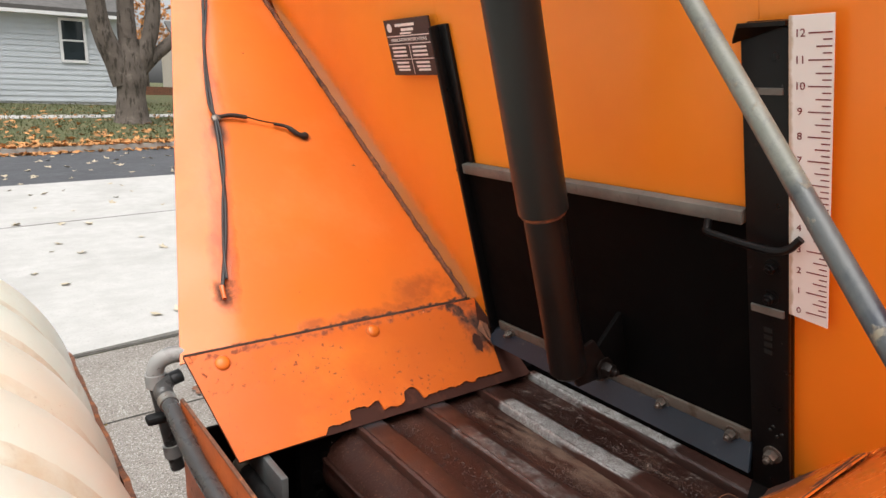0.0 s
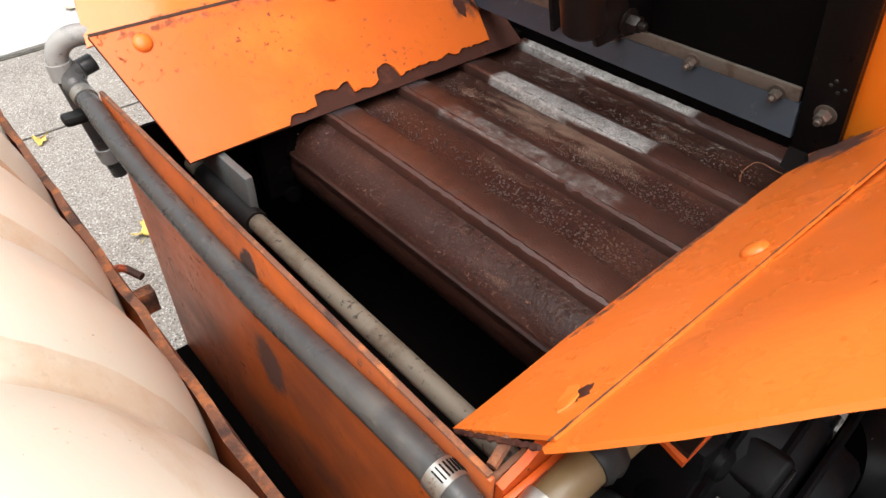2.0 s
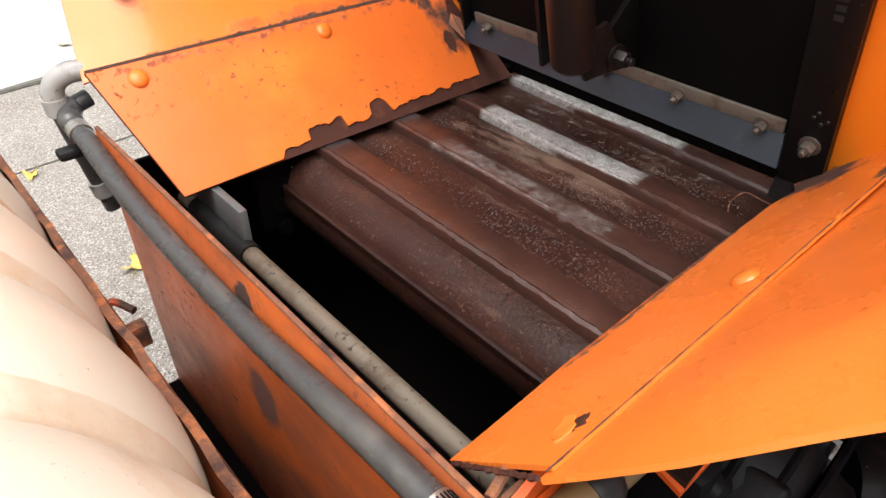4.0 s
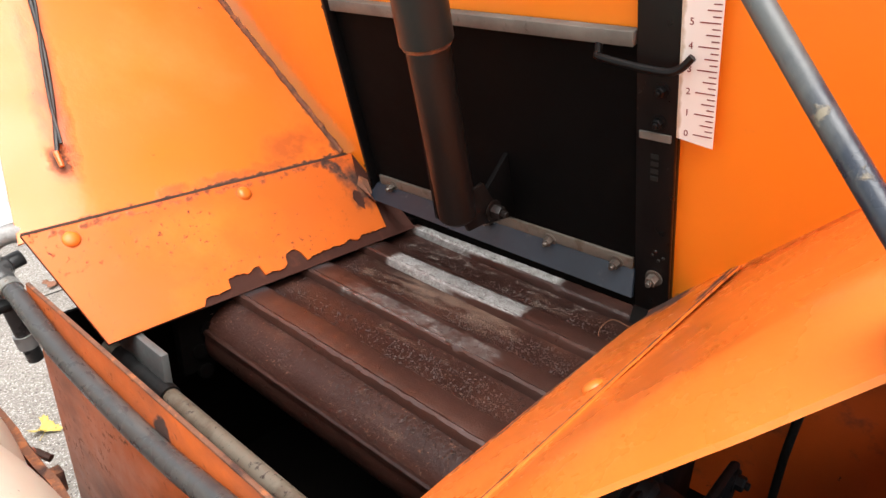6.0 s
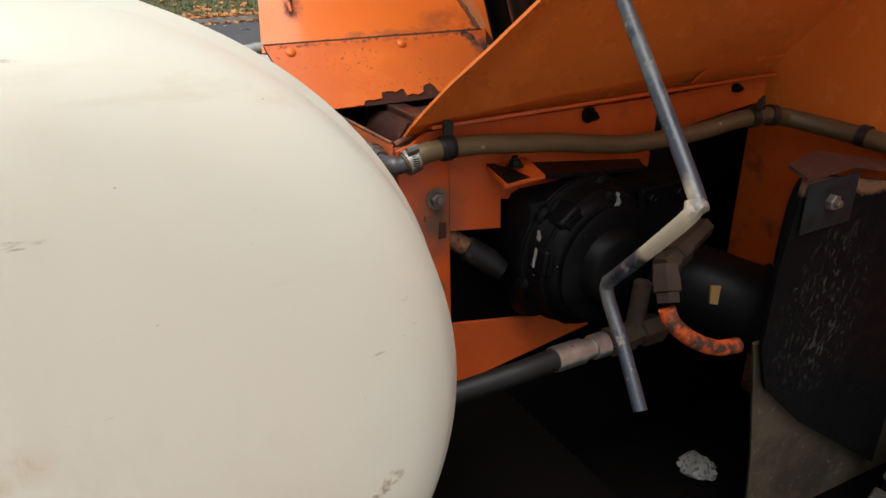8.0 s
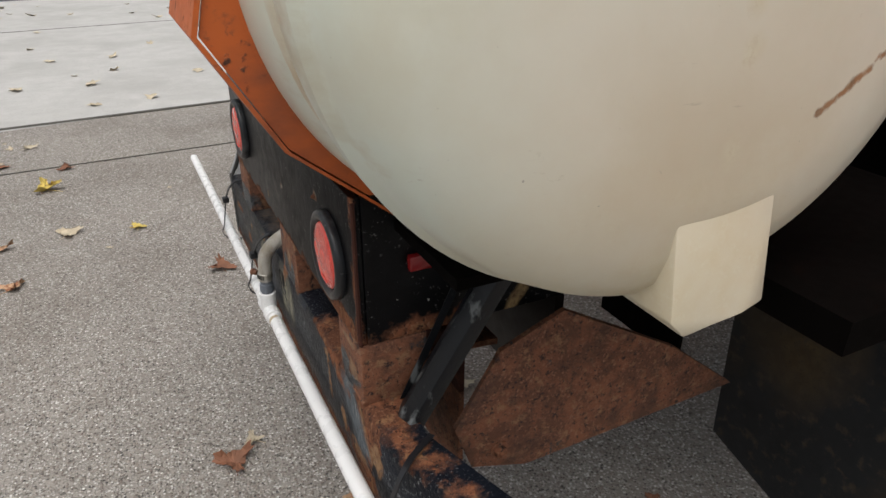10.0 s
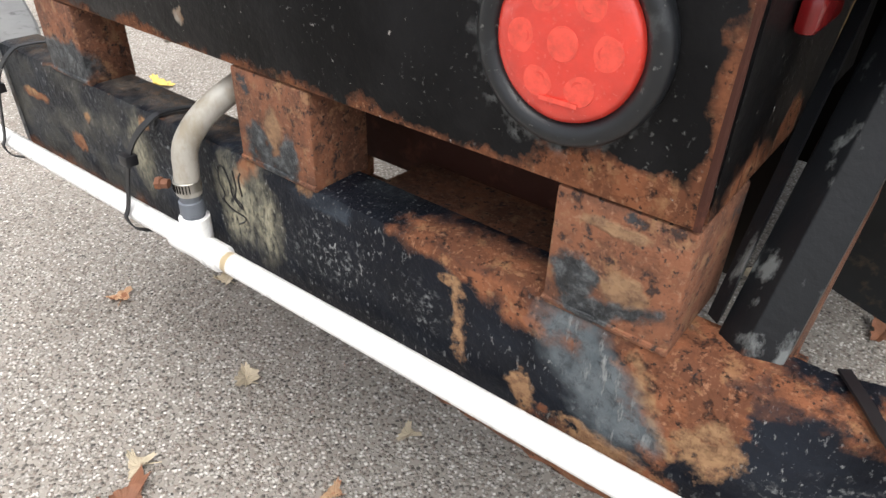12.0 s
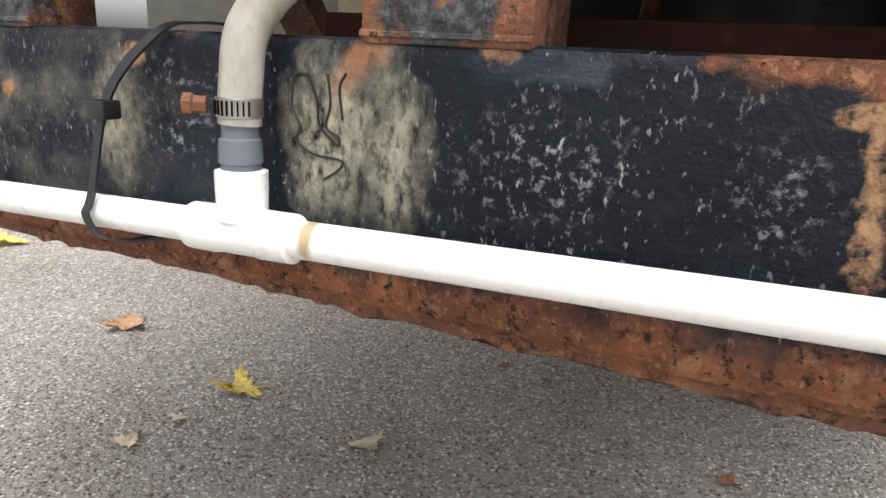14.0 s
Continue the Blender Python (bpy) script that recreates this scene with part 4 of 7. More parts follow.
for y0, sl, w in ((4.84, 0.10, 0.022), (9.35, 0.16, 0.007)):
    prism([(-30, y0 - 30 * sl - w, 0.006), (30, y0 + 30 * sl - w, 0.006), (30, y0 + 30 * sl + w, 0.006), (-30, y0 - 30 * sl + w, 0.006)], (0, 0, -0.004), bm)
prism([(-2.5, 3.72, 0.004), (4, 4.05, 0.004), (4, 4.06, 0.004), (-2.5, 3.732, 0.004)], (0, 0, -0.003), bm)
solid("slab_joint", bm, joint_dark, "dark joints between concrete slabs", "joint", kind="structure", smooth=0)


# ---- salt spreader ----
spreader = thing("salt_spreader", (0.8, 1.03, 0.84), "orange steel salt spreader with worn paint on a truck", "salt spreader")
T = 0.005
# end wall of the hopper, open behind the gate
for label, outline in (("bright orange leaning hopper wall", [(1.30, 1.19), (2.3, 2.20), (1.30, 2.20)]), ("bright orange leaning hopper wall", [(0.80, 1.556), (1.2995, 1.556), (1.2995, 2.20), (0.80, 2.20)]), ("bright orange leaning hopper wall", [(0.7995, 1.20), (0.7995, 2.20), (-0.15, 2.20)])):
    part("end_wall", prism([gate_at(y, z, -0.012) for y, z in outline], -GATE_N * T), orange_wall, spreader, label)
# above 1.80 it is unseen, added to shade the drive
part("hopper_bulkhead", prism([(0.952, 0.744, 1.22), (0.952, 0.744, 1.262), (0.952, -0.192, 2.25), (0.952, -0.5, 2.25), (0.952, -0.5, 1.20)], (0.006, 0, 0)), orange_near, spreader, "orange outer hopper bulkhead")
# takes the darkened orange, for grime and for its shade
part("hopper_lower_panel", prism([(0.960, 0.744, 0.84), (0.960, 0.744, 1.2195), (0.960, -0.50, 1.1995), (0.960, -0.50, 0.84)], (0.006, 0, 0)), orange_box, spreader, "grimy orange lower panel with shade in its colour")
# out of view: added to keep light off the drive and the ground
part("hopper_shade_body", prism([(0.962, 0.715, 1.222), (0.962, 1.345, 1.222), (0.962, 2.32, 2.25), (0.962, -0.26, 2.25)], (3.0, 0, 0)), orange_near, spreader, "unseen V-shaped hopper body added to shade the truck")
# added block that keeps the opening behind the gate dark
part("hopper_throat", box(0.86, 0.955, 0.75, 1.36, 1.10, 1.62), pit_black, spreader, "near-black block for the dark behind the gate")


def rear_edge(z):
    return 0.267 + 0.285 * (z - 1.306)


def sag(x):
    """How far the near sheet droops towards its rear edge."""
    return 0.016 * max(0.0, 1 - max(0.0, x - 0.28) / 0.47)


def near_strip(x, z, off=0.0):
    """A place on the drooping lower strip of the near sheet."""
    w = 0.45 + 0.55 * min(1.0, max(0.0, (z - 1.236) / 0.081))
    return near_at(x, z - 1.67 * sag(x) * w, off - sag(x) * w)


# side sheets, each with a folded rear band and a lapped lower strip
for side, at, material in (("far_side_sheet", far_at, orange_far), ("near_side_sheet", near_at, orange_near)):
    far = at is far_at
    # the near sheet's unseen top is added height that shades the gearbox side
    top = 2.05 if far else 2.25
    cols = []
    for i in range(17):
        z = 1.304 + (top - 1.304) * (i / 16) ** 1.4
        if far:
            e, g = rear_edge(z), 0.787 - 0.296 * (z - 1.274)
        else:
            e, g = 0.281 + 0.39 * min(0.041, z - 1.304) + 0.653 * min(0.075, max(0, z - 1.345)) + 0.40 * max(0, z - 1.42), 0.95
        xs = [e, e + 0.045, e + 0.070, e + 0.082, e + 0.098, e + 0.20, g]
        col = []
        for x, k, o in zip(xs, (1.0, 0.40, 0.13, 0.03, 0.0, 0.0, 0.0) if far else (1.0, 0.30, 0.05, 0.0, 0.0, 0.0, 0.0), (-0.018, -0.006, -0.0015, 0.0, 0.0, 0.0, 0.0)):
            if far:
                col.append((at(x, z, o), at(x, z, o - 0.004)))
            else:
                f = min(1, max(0, z - 1.304) / 0.13)
                o = -(1 - f) * (sag(x) + 0.0024) - f * 0.027 * k
                zz = z + (1 - f) * (0.010 - 1.67 * sag(x))
                col.append((at(x, zz, o), at(x, zz, o - 0.004)))
        cols.append(col)
    bm = bmesh.new()
    va = [[bm.verts.new(p[0]) for p in c] for c in cols]
    vb = [[bm.verts.new(p[1]) for p in c] for c in cols]
    for i in range(16):
        for j in range(6):
            bm.faces.new((va[i][j], va[i][j + 1], va[i + 1][j + 1], va[i + 1][j]))
            bm.faces.new((vb[i][j], vb[i + 1][j], vb[i + 1][j + 1], vb[i][j + 1]))
        bm.faces.new((va[i][0], va[i + 1][0], vb[i + 1][0], vb[i][0]))
        bm.faces.new((va[i][6], vb[i][6], vb[i + 1][6], va[i + 1][6]))
    for i in (0, 16):
        for j in range(6):
            bm.faces.new((va[i][j], va[i][j + 1], vb[i][j + 1], vb[i][j]))
    part(side, bm, material, spreader, smooth=50 if far else 14)
# far lower strip: rusted base, ragged orange skin over it
low = 1.187
part("far_lower_base", prism([far_at(0.268, 1.306, 0.001), far_at(0.303, low, 0.001), far_at(0.835, low, 0.001), far_at(0.80, 1.306, 0.001)], -FAR_N * 0.004), chipped_base, spreader, "bare rusted lower edge")
rag = []
x = 0.437
while x < 0.775:
    k = (x - 0.437) / 0.34
    z = low + 0.008 + 0.006 * k + 0.0035 * noise.noise((x * 60, 0, 0)) + 0.0018 * noise.noise((x * 190, 3, 0))
    if 0.475 < x < 0.53:
        z += 0.010
    if 0.572 < x < 0.606:
        z += 0.015 * math.sin(math.pi * (x - 0.572) / 0.034) ** 0.5
    rag.append((x, z))
    x += 0.0025
skin = [(0.268, 1.306), (0.3025, low)] + [(0.43, low + 0.001)] + rag + [(0.783, 1.25), (0.772, 1.275), (0.788, 1.306)]
part("far_lower_strip", prism([far_at(a, b, 0.004) for a, b in skin], -FAR_N * 0.0028), orange_strip, spreader, "orange strip with chipped ragged edge", smooth=0)
part("far_seam", prism([far_at(0.268, 1.3045, 0.0046), far_at(0.778, 1.3045, 0.0046), far_at(0.776, 1.3078, 0.0046), far_at(0.268, 1.3070, 0.0046)], -FAR_N * 0.002), seam_black, spreader, "dirt-filled lap seam", smooth=0)
for x in (0.317, 0.564):
    part("rivet", rivet(far_at(x, 1.290, 0.004), FAR_N), orange_far, spreader)
# near lower strip, drooping towards its chipped rear end
xs = [0.279, 0.30, 0.34, 0.40, 0.48, 0.56, 0.65, 0.73, 0.755, 0.80]
lows = [1.236, 1.235, 1.232, 1.226, 1.2235, 1.221, 1.2215, 1.222, 1.232, 1.215]
bm = bmesh.new()
va = [[bm.verts.new(near_strip(x + 0.002 * k, z0 + (1.3185 - z0) * k / 4, 0.0016)) for k in range(5)] for x, z0 in zip(xs, lows)]
vb = [[bm.verts.new(v.co - NEAR_N * 0.0036) for v in c] for c in va]
for i in range(len(xs) - 1):
    for k in range(4):
        bm.faces.new((va[i][k], va[i + 1][k], va[i + 1][k + 1], va[i][k + 1]))
        bm.faces.new((vb[i][k], vb[i][k + 1], vb[i + 1][k + 1], vb[i + 1][k]))
    bm.faces.new((va[i][0], vb[i][0], vb[i + 1][0], va[i + 1][0]))
    bm.faces.new((va[i][4], va[i + 1][4], vb[i + 1][4], vb[i][4]))
for i in (0, -1):
    for k in range(4):
        bm.faces.new((va[i][k], va[i][k + 1], vb[i][k + 1], vb[i][k]))
bmesh.ops.recalc_face_normals(bm, faces=bm.faces)
part("near_lower_strip", bm, orange_near, spreader, smooth=30)
part("near_seam", tube([near_strip(x, 1.3185 + 0.0007 * noise.noise((x * 60, 2, 1)), 0.0008) for x in (0.283 + 0.0125 * i for i in range(41))], [0.0006 + 0.0004 * noise.noise((i * 1.3, 1, 7)) for i in range(41)], 6), seam_black, spreader, smooth=0)
part("chipped_end", tube([near_strip(0.2785 + 0.0017 * noise.noise((i * 0.9, 3, 1)), 1.238 + 0.0026 * i, -0.0005) for i in range(31)], [0.0019 + 0.0014 * noise.noise((i * 0.8, 1, 3)) for i in range(31)], 6), chipped_base, spreader, "chipped rusty end", smooth=0)
part("near_lower_infill", prism([near_at(a, b, -0.004) for a, b in ((0.78, 1.225), (0.951, 1.225), (0.951, 1.312), (0.78, 1.312))], -NEAR_N * 0.004), orange_near, spreader)
part("rivet", rivet(near_strip(0.512, 1.302, 0.0016), NEAR_N), orange_near, spreader)
flake = [(0.318 + 0.010 * math.cos(t) * (1 + 0.5 * noise.noise((t * 1.7, 2, 5))), 1.302 + 0.006 * math.sin(t) * (1 + 0.5 * noise.noise((t * 1.9, 6, 5)))) for t in (2 * math.pi * k / 16 for k in range(16))]
chip = [(0.3255 + 0.010 * math.cos(t) * (1 + 0.7 * noise.noise((t * 1.9, 8, 5))), 1.303 + 0.0055 * math.sin(t) * (1 + 0.7 * noise.noise((t * 2.3, 1, 9)))) for t in (2 * math.pi * k / 22 for k in range(22))]
part("bare_patch", prism([near_strip(a, b, 0.0022) for a, b in chip], -NEAR_N * 0.001), chipped_base, spreader, "bare dark patch under peeled paint", smooth=0)
part("peeled_flake", prism([near_strip(a, b, 0.0028 + 0.0030 * max(0, a - 0.314) / 0.01) for a, b in flake], -NEAR_N * 0.001), orange_near, spreader, "peeling blistered paint flake", smooth=0)
# weld bead where the far sheet meets the end wall
bead = []
for i in range(90):
    z = 1.31 + 0.72 * i / 89
    bead.append(far_at(0.787 - 0.296 * (z - 1.274) - 0.006 + 0.0025 * noise.noise((z * 90, 1, 0)), z, 0.003))
part("weld_bead", tube(bead, [0.0045 + 0.002 * noise.noise((i * 0.9, 5, 2)) for i in range(90)], 7), rust_edge, spreader, "rusty weld bead")
torn = [(0.752 + 0.009 * math.cos(t) * (1 + 0.5 * noise.noise((t * 2.2, 4, 1))), 1.245 + 0.012 * math.sin(t) * (1 + 0.5 * noise.noise((t * 2.2, 9, 1)))) for t in (2 * math.pi * k / 22 for k in range(22))]
part("rust_hole", prism([far_at(a, b, 0.0052) for a, b in torn], -FAR_N * 0.0015), chipped_base, spreader, "rusted-through torn patch", smooth=0)
curl = [(0.764, 1.262), (0.772, 1.272), (0.779, 1.262), (0.783, 1.245), (0.777, 1.232), (0.768, 1.24)]
part("curled_flake", prism([far_at(a, b, 0.005 + 0.006 * (i % 3)) for i, (a, b) in enumerate(curl)], -FAR_N * 0.0012), rust_edge, spreader, "curled rusty paint flake", smooth=0)

# box under the belt end
part("rear_plate", box(0.2570, 0.2615, 0.72, 1.345, 0.78, 1.2490, 0.0012), orange_rear, spreader, "faded orange rear plate with shade in its colour")
part("rear_plate_edge", box(0.2568, 0.2617, 0.722, 1.343, 1.2495, 1.2525, 0.001), rust_edge, spreader, "rusted top edge")
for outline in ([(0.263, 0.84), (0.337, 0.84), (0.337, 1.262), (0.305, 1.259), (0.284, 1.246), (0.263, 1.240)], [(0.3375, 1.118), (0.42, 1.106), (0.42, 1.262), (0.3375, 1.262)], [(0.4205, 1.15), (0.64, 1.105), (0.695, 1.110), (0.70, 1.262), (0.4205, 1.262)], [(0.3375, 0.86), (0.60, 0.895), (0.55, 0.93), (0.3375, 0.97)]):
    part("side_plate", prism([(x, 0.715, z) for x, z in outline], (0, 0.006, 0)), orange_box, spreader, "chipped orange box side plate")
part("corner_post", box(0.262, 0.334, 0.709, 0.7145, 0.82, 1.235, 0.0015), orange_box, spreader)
part("far_side_plate", box(0.263, 0.85, 1.335, 1.341, 0.84, 1.20), pit_black, spreader)
part("flange", prism([(0.310, 0.722, 1.262), (0.93, 0.702, 1.276), (0.93, 0.684, 1.278), (0.310, 0.705, 1.264)], (0, 0, 0.005), bevel=0.001), orange_box, spreader, "folded orange flange")
part("flange_web", prism([(0.70, 0.716, 1.262), (0.93, 0.702, 1.274), (0.93, 0.702, 1.235), (0.70, 0.716, 1.20)], (0, 0.005, 0)), orange_box, spreader)
part("plate_return", box(0.2618, 0.292, 0.7220, 0.7265, 1.10, 1.243, 0.001), rust_edge, spreader, "rusted folded end of the rear plate")
part("corner_rod", tube([(0.266, 0.728, 1.246), (0.285, 0.733, 1.251), (0.292, 0.734, 1.250)], 0.0038, 8), rust_edge, spreader, "short rusty corner rod")
for x, z in ((0.332, 1.171), (0.327, 1.036)):
    part("bolt", bolt((x - 0.018, 0.709, z), (0, -1, 0), 0.010, 0.008), bolt_steel, spreader)
for x, z in ((0.565, 1.252), (0.86, 1.262)):
    part("bolt", bolt((x, 0.712, z), (0, -1, 0), 0.008, 0.012), frame_black, spreader)
for x, z in ((0.322, 1.125), (0.322, 0.985)):
    part("slot", prism([(x - 0.006, 0.7085, z - 0.012), (x + 0.006, 0.7085, z - 0.012), (x + 0.006, 0.7085, z + 0.010), (x - 0.004, 0.7085, z + 0.012)], (0, -0.0008, 0)), chipped_base, spreader, smooth=0)
# near-black floor and side, added to stand in for the shaded pit
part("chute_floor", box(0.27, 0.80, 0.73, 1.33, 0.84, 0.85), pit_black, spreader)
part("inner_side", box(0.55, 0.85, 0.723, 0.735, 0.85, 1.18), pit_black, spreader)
part("stub_pipe", tube([(0.30, 0.74, 1.14), (0.36, 0.73, 1.09), (0.385, 0.725, 1.07)], 0.014, 12), rusty, spreader, "rusty pipe stub")
part("pipe_boot", tube([(0.37, 0.727, 1.082), (0.40, 0.71, 1.058), (0.415, 0.70, 1.045)], [0.018, 0.019, 0.015], 14), rubber, spreader)
part("side_bracket", prism([(0.395, 0.7145, 1.199), (0.675, 0.7145, 1.164), (0.660, 0.686, 1.160), (0.47, 0.672, 1.182), (0.40, 0.668, 1.188)], (0, 0, 0.006)), frame_black, spreader, "dark steel angle bracket")
part("bracket_foot", prism([(0.395, 0.714, 1.198), (0.395, 0.668, 1.183), (0.46, 0.668, 1.186), (0.46, 0.714, 1.20)], (0, 0, 0.005)), orange_box, spreader)
part("bolt", bolt((0.425, 0.69, 1.203), (0, 0, 1), 0.008, 0.008), frame_black, spreader)

# conveyor: pan and flight bars, turning down over the head drum
BZ, DRUM_X, DRUM_R = 1.172, 0.485, 0.050
bm = bmesh.new()
path = [(0.95, BZ)] + [(0.95 - 0.05 * i, BZ) for i in range(1, 11)]
path = [(x, z) for x, z in path if x > DRUM_X + 0.02] + [(DRUM_X - DRUM_R * math.sin(a), BZ - DRUM_R + DRUM_R * math.cos(a)) for a in (math.pi * k / 12 for k in range(13))]
va = [[bm.verts.new((x, y, z)) for y in (0.785, 0.86, 0.95, 1.04, 1.13, 1.20, 1.265)] for x, z in path]
for a, b in zip(va, va[1:]):
    for i in range(6):
        bm.faces.new((a[i], a[i + 1], b[i + 1], b[i]))
ret = bmesh.ops.extrude_face_region(bm, geom=bm.faces[:])
for v in [g for g in ret["geom"] if isinstance(g, bmesh.types.BMVert)]:
    v.co.z -= 0.003
conveyor = thing("conveyor", (0.62, 1.03, BZ - 0.06), "rust-brown steel slat conveyor inside the spreader", "conveyor")
part("belt_pan", bm, belt_steel, conveyor, smooth=40)
bar_prof = [(0.0, -0.004), (-0.001, 0.006), (0.001, 0.0115), (0.005, 0.0135), (0.009, 0.0115), (0.0105, 0.0082), (0.013, 0.0094), (0.044, 0.0090), (0.0475, 0.0075), (0.048, -0.002)]


def flight_bar(x, z, tilt, skew=0.0):
    bm = bmesh.new()
    c, s = math.cos(tilt), math.sin(tilt)
    pr = [(x + px * c - pz * s, z + px * s + pz * c) for px, pz in bar_prof]
    n = 90
    rows = []
    for k in range(n + 1):
        y = 0.787 + 0.475 * k / n
        rough = [0.0009 * noise.noise((y * 170, x * 31, j * 2.3)) + 0.0007 * noise.noise((y * 60, x * 17, j)) for j in range(len(pr))]
        rows.append([bm.verts.new((p + skew * (y - 1.0) + (rough[j] if j < 5 else 0), y, q + (rough[j] if 0 < j < 9 else 0))) for j, (p, q) in enumerate(pr)])
    m = len(pr)
    for a, b in zip(rows, rows[1:]):
        for i in range(m):
            bm.faces.new((a[i], a[(i + 1) % m], b[(i + 1) % m], b[i]))
    bm.faces.new(rows[0]), bm.faces.new(rows[-1][::-1])
    return bm


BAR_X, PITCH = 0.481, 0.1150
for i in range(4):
    part("flight_bar", flight_bar(BAR_X + i * PITCH, BZ, 0.0, 0.012 + 0.012 * i), bar_steel, conveyor, "flat steel bar with a glint painted on top" if i > 1 else "rusty flat steel bar", smooth=40)
bm = bmesh.new()
wrap = [(1.15, 0.000), (1.17, 0.005), (1.22, 0.0065), (1.30, 0.005), (1.34, 0.003)] + [(1.34 + 0.12 * k, 0.003) for k in range(1, 8)]
rows = [[bm.verts.new((DRUM_X - (DRUM_R + h) * math.sin(a), y, BZ - DRUM_R + (DRUM_R + h) * math.cos(a))) for y in (0.787, 0.9, 1.02, 1.14, 1.262)] for a, h in wrap]
for p, q in zip(rows, rows[1:]):
    for k in range(4):
        bm.faces.new((p[k], p[k + 1], q[k + 1], q[k]))
bmesh.ops.solidify(bm, geom=bm.faces[:], thickness=0.003)
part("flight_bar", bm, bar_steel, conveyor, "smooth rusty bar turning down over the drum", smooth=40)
part("drum_shaft", tube([(DRUM_X, 0.74, BZ - DRUM_R), (DRUM_X, 1.33, BZ - DRUM_R)], 0.02, 16), pit_black, conveyor)
for y in (0.80, 1.255):
    part("sprocket", turned(Vector((DRUM_X, y, BZ - DRUM_R)), Vector((0, 1, 0)), [(0, 0.046), (0.012, 0.046)], 9), chipped_base, conveyor, "dark toothed sprocket")
for i, (dx, dz) in enumerate(((-0.045, 0.02), (-0.06, -0.01), (-0.055, -0.045))):
    part("chain_link", tube([(DRUM_X + dx, 1.262, BZ - DRUM_R + dz), (DRUM_X + dx, 1.287, BZ - DRUM_R + dz)], 0.011, 10), pit_black, conveyor, "greasy roller chain link")
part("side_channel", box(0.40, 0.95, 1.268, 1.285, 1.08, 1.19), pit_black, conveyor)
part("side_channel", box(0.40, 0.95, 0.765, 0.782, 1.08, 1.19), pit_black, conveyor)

bm = bmesh.new()
rnd_g = random.Random(11)
for i in range(2600):
    lane = rnd_g.choice((0.462, 0.545, 0.565, 0.660, 0.680, 0.780))
    x, y, r = lane + rnd_g.gauss(0, 0.014), rnd_g.choice((rnd_g.uniform(0.79, 1.25), rnd_g.uniform(0.82, 1.02))), rnd_g.uniform(0.0006, 0.0019)
    v = [bm.verts.new((x + a * r, y + b * r, BZ + 0.0005 + c * r)) for a, b, c in ((1, 0, 0.2), (-1, 0.2, 0.2), (0.1, 1.2, 0.2), (0, -1, 0.2), (0.1, 0, 1.1))]
    for a, b in ((0, 2), (2, 1), (1, 3), (3, 0)):
        bm.faces.new((v[a], v[b], v[4]))
tagged(part("rust_grit", bm, belt_steel, conveyor, "", smooth=0), "crusted rust grit on the slats", kind="stuff")
solid("dry_twig", tube(smooth_path([(0.735, 0.826, 1.176), (0.748, 0.829, 1.179), (0.77, 0.838, 1.183), (0.798, 0.836, 1.184), (0.800, 0.815, 1.182), (0.803, 0.805, 1.180)], 6), 0.0007, 6), leaf_brown, "thin dry curled twig on the conveyor", "twig")

# ---- gate ----
gate = thing("sliding_gate", gate_at(1.05, 1.27, 0.01), "black steel sliding gate with worn edges between two rails", "gate")


def slab_on_gate(y0, y1, z0, z1, o0, o1, bevel=0.0):
    return prism([gate_at(y0, z0, o0), gate_at(y1, z0, o0), gate_at(y1, z1, o0), gate_at(y0, z1, o0)], GATE_N * (o1 - o0), bevel=bevel)


part("gate_plate", slab_on_gate(0.812, 1.292, 1.262, 1.551, -0.012, -0.006), gate_black, gate, "glossy black gate plate")
part("top_flange", slab_on_gate(0.814, 1.290, 1.551, 1.566, -0.010, 0.004, 0.001), grey_top, gate, "weathered grey top flange")
part("clamp_strip", slab_on_gate(0.815, 1.282, 1.260, 1.286, -0.0055, -0.001, 0.001), steel_strip, gate, "worn steel clamp strip")
fl = [gate_at(0.813, 1.270, 0.000), gate_at(1.290, 1.270, 0.000), (0.772, 1.297, 1.246), (0.7755, 1.05, 1.240), (0.778, 0.806, 1.2365)]
part("rubber_flap", prism(fl, GATE_N * -0.005), rubber_flap, gate, "blue-black rubber sealing flap")
for y in (0.838, 0.940, 1.045, 1.252):
    part("bolt", bolt(gate_at(y, 1.273, -0.001), GATE_N, 0.0065, 0.009), bolt_steel, gate)
part("rail", slab_on_gate(0.766, 0.811, 1.185, 1.742, -0.005, 0.001, 0.001), frame_black, gate, "black steel angle rail")
part("rail_web", slab_on_gate(0.766, 0.772, 1.185, 1.742, -0.012, -0.0055, 0.001), frame_black, gate)
part("rail_cap", prism([gate_at(0.766, 1.7425, -0.012), gate_at(0.811, 1.7425, -0.012), gate_at(0.818, 1.730, 0.003), gate_at(0.811, 1.744, 0.006), gate_at(0.766, 1.744, 0.006)], (-0.001, 0, 0.004)), frame_black, gate)
part("rail", slab_on_gate(1.292, 1.298, 1.20, 1.772, -0.012, 0.010, 0.001), frame_black, gate, "black steel angle rail")
part("rail_web", slab_on_gate(1.272, 1.2915, 1.567, 1.772, -0.011, -0.005, 0.001), frame_black, gate)
part("rail_step", slab_on_gate(0.770, 0.806, 1.455, 1.463, 0.0012, 0.004), grey_top, gate)
part("rail_step", slab_on_gate(0.770, 0.806, 1.684, 1.690, 0.0012, 0.003), grey_top, gate)
part("rail_foot", prism([gate_at(0.765, 1.215, 0.002), gate_at(0.812, 1.215, 0.002), gate_at(0.812, 1.195, 0.014), gate_at(0.765, 1.192, 0.017)], GATE_N * -0.01), frame_black, gate)
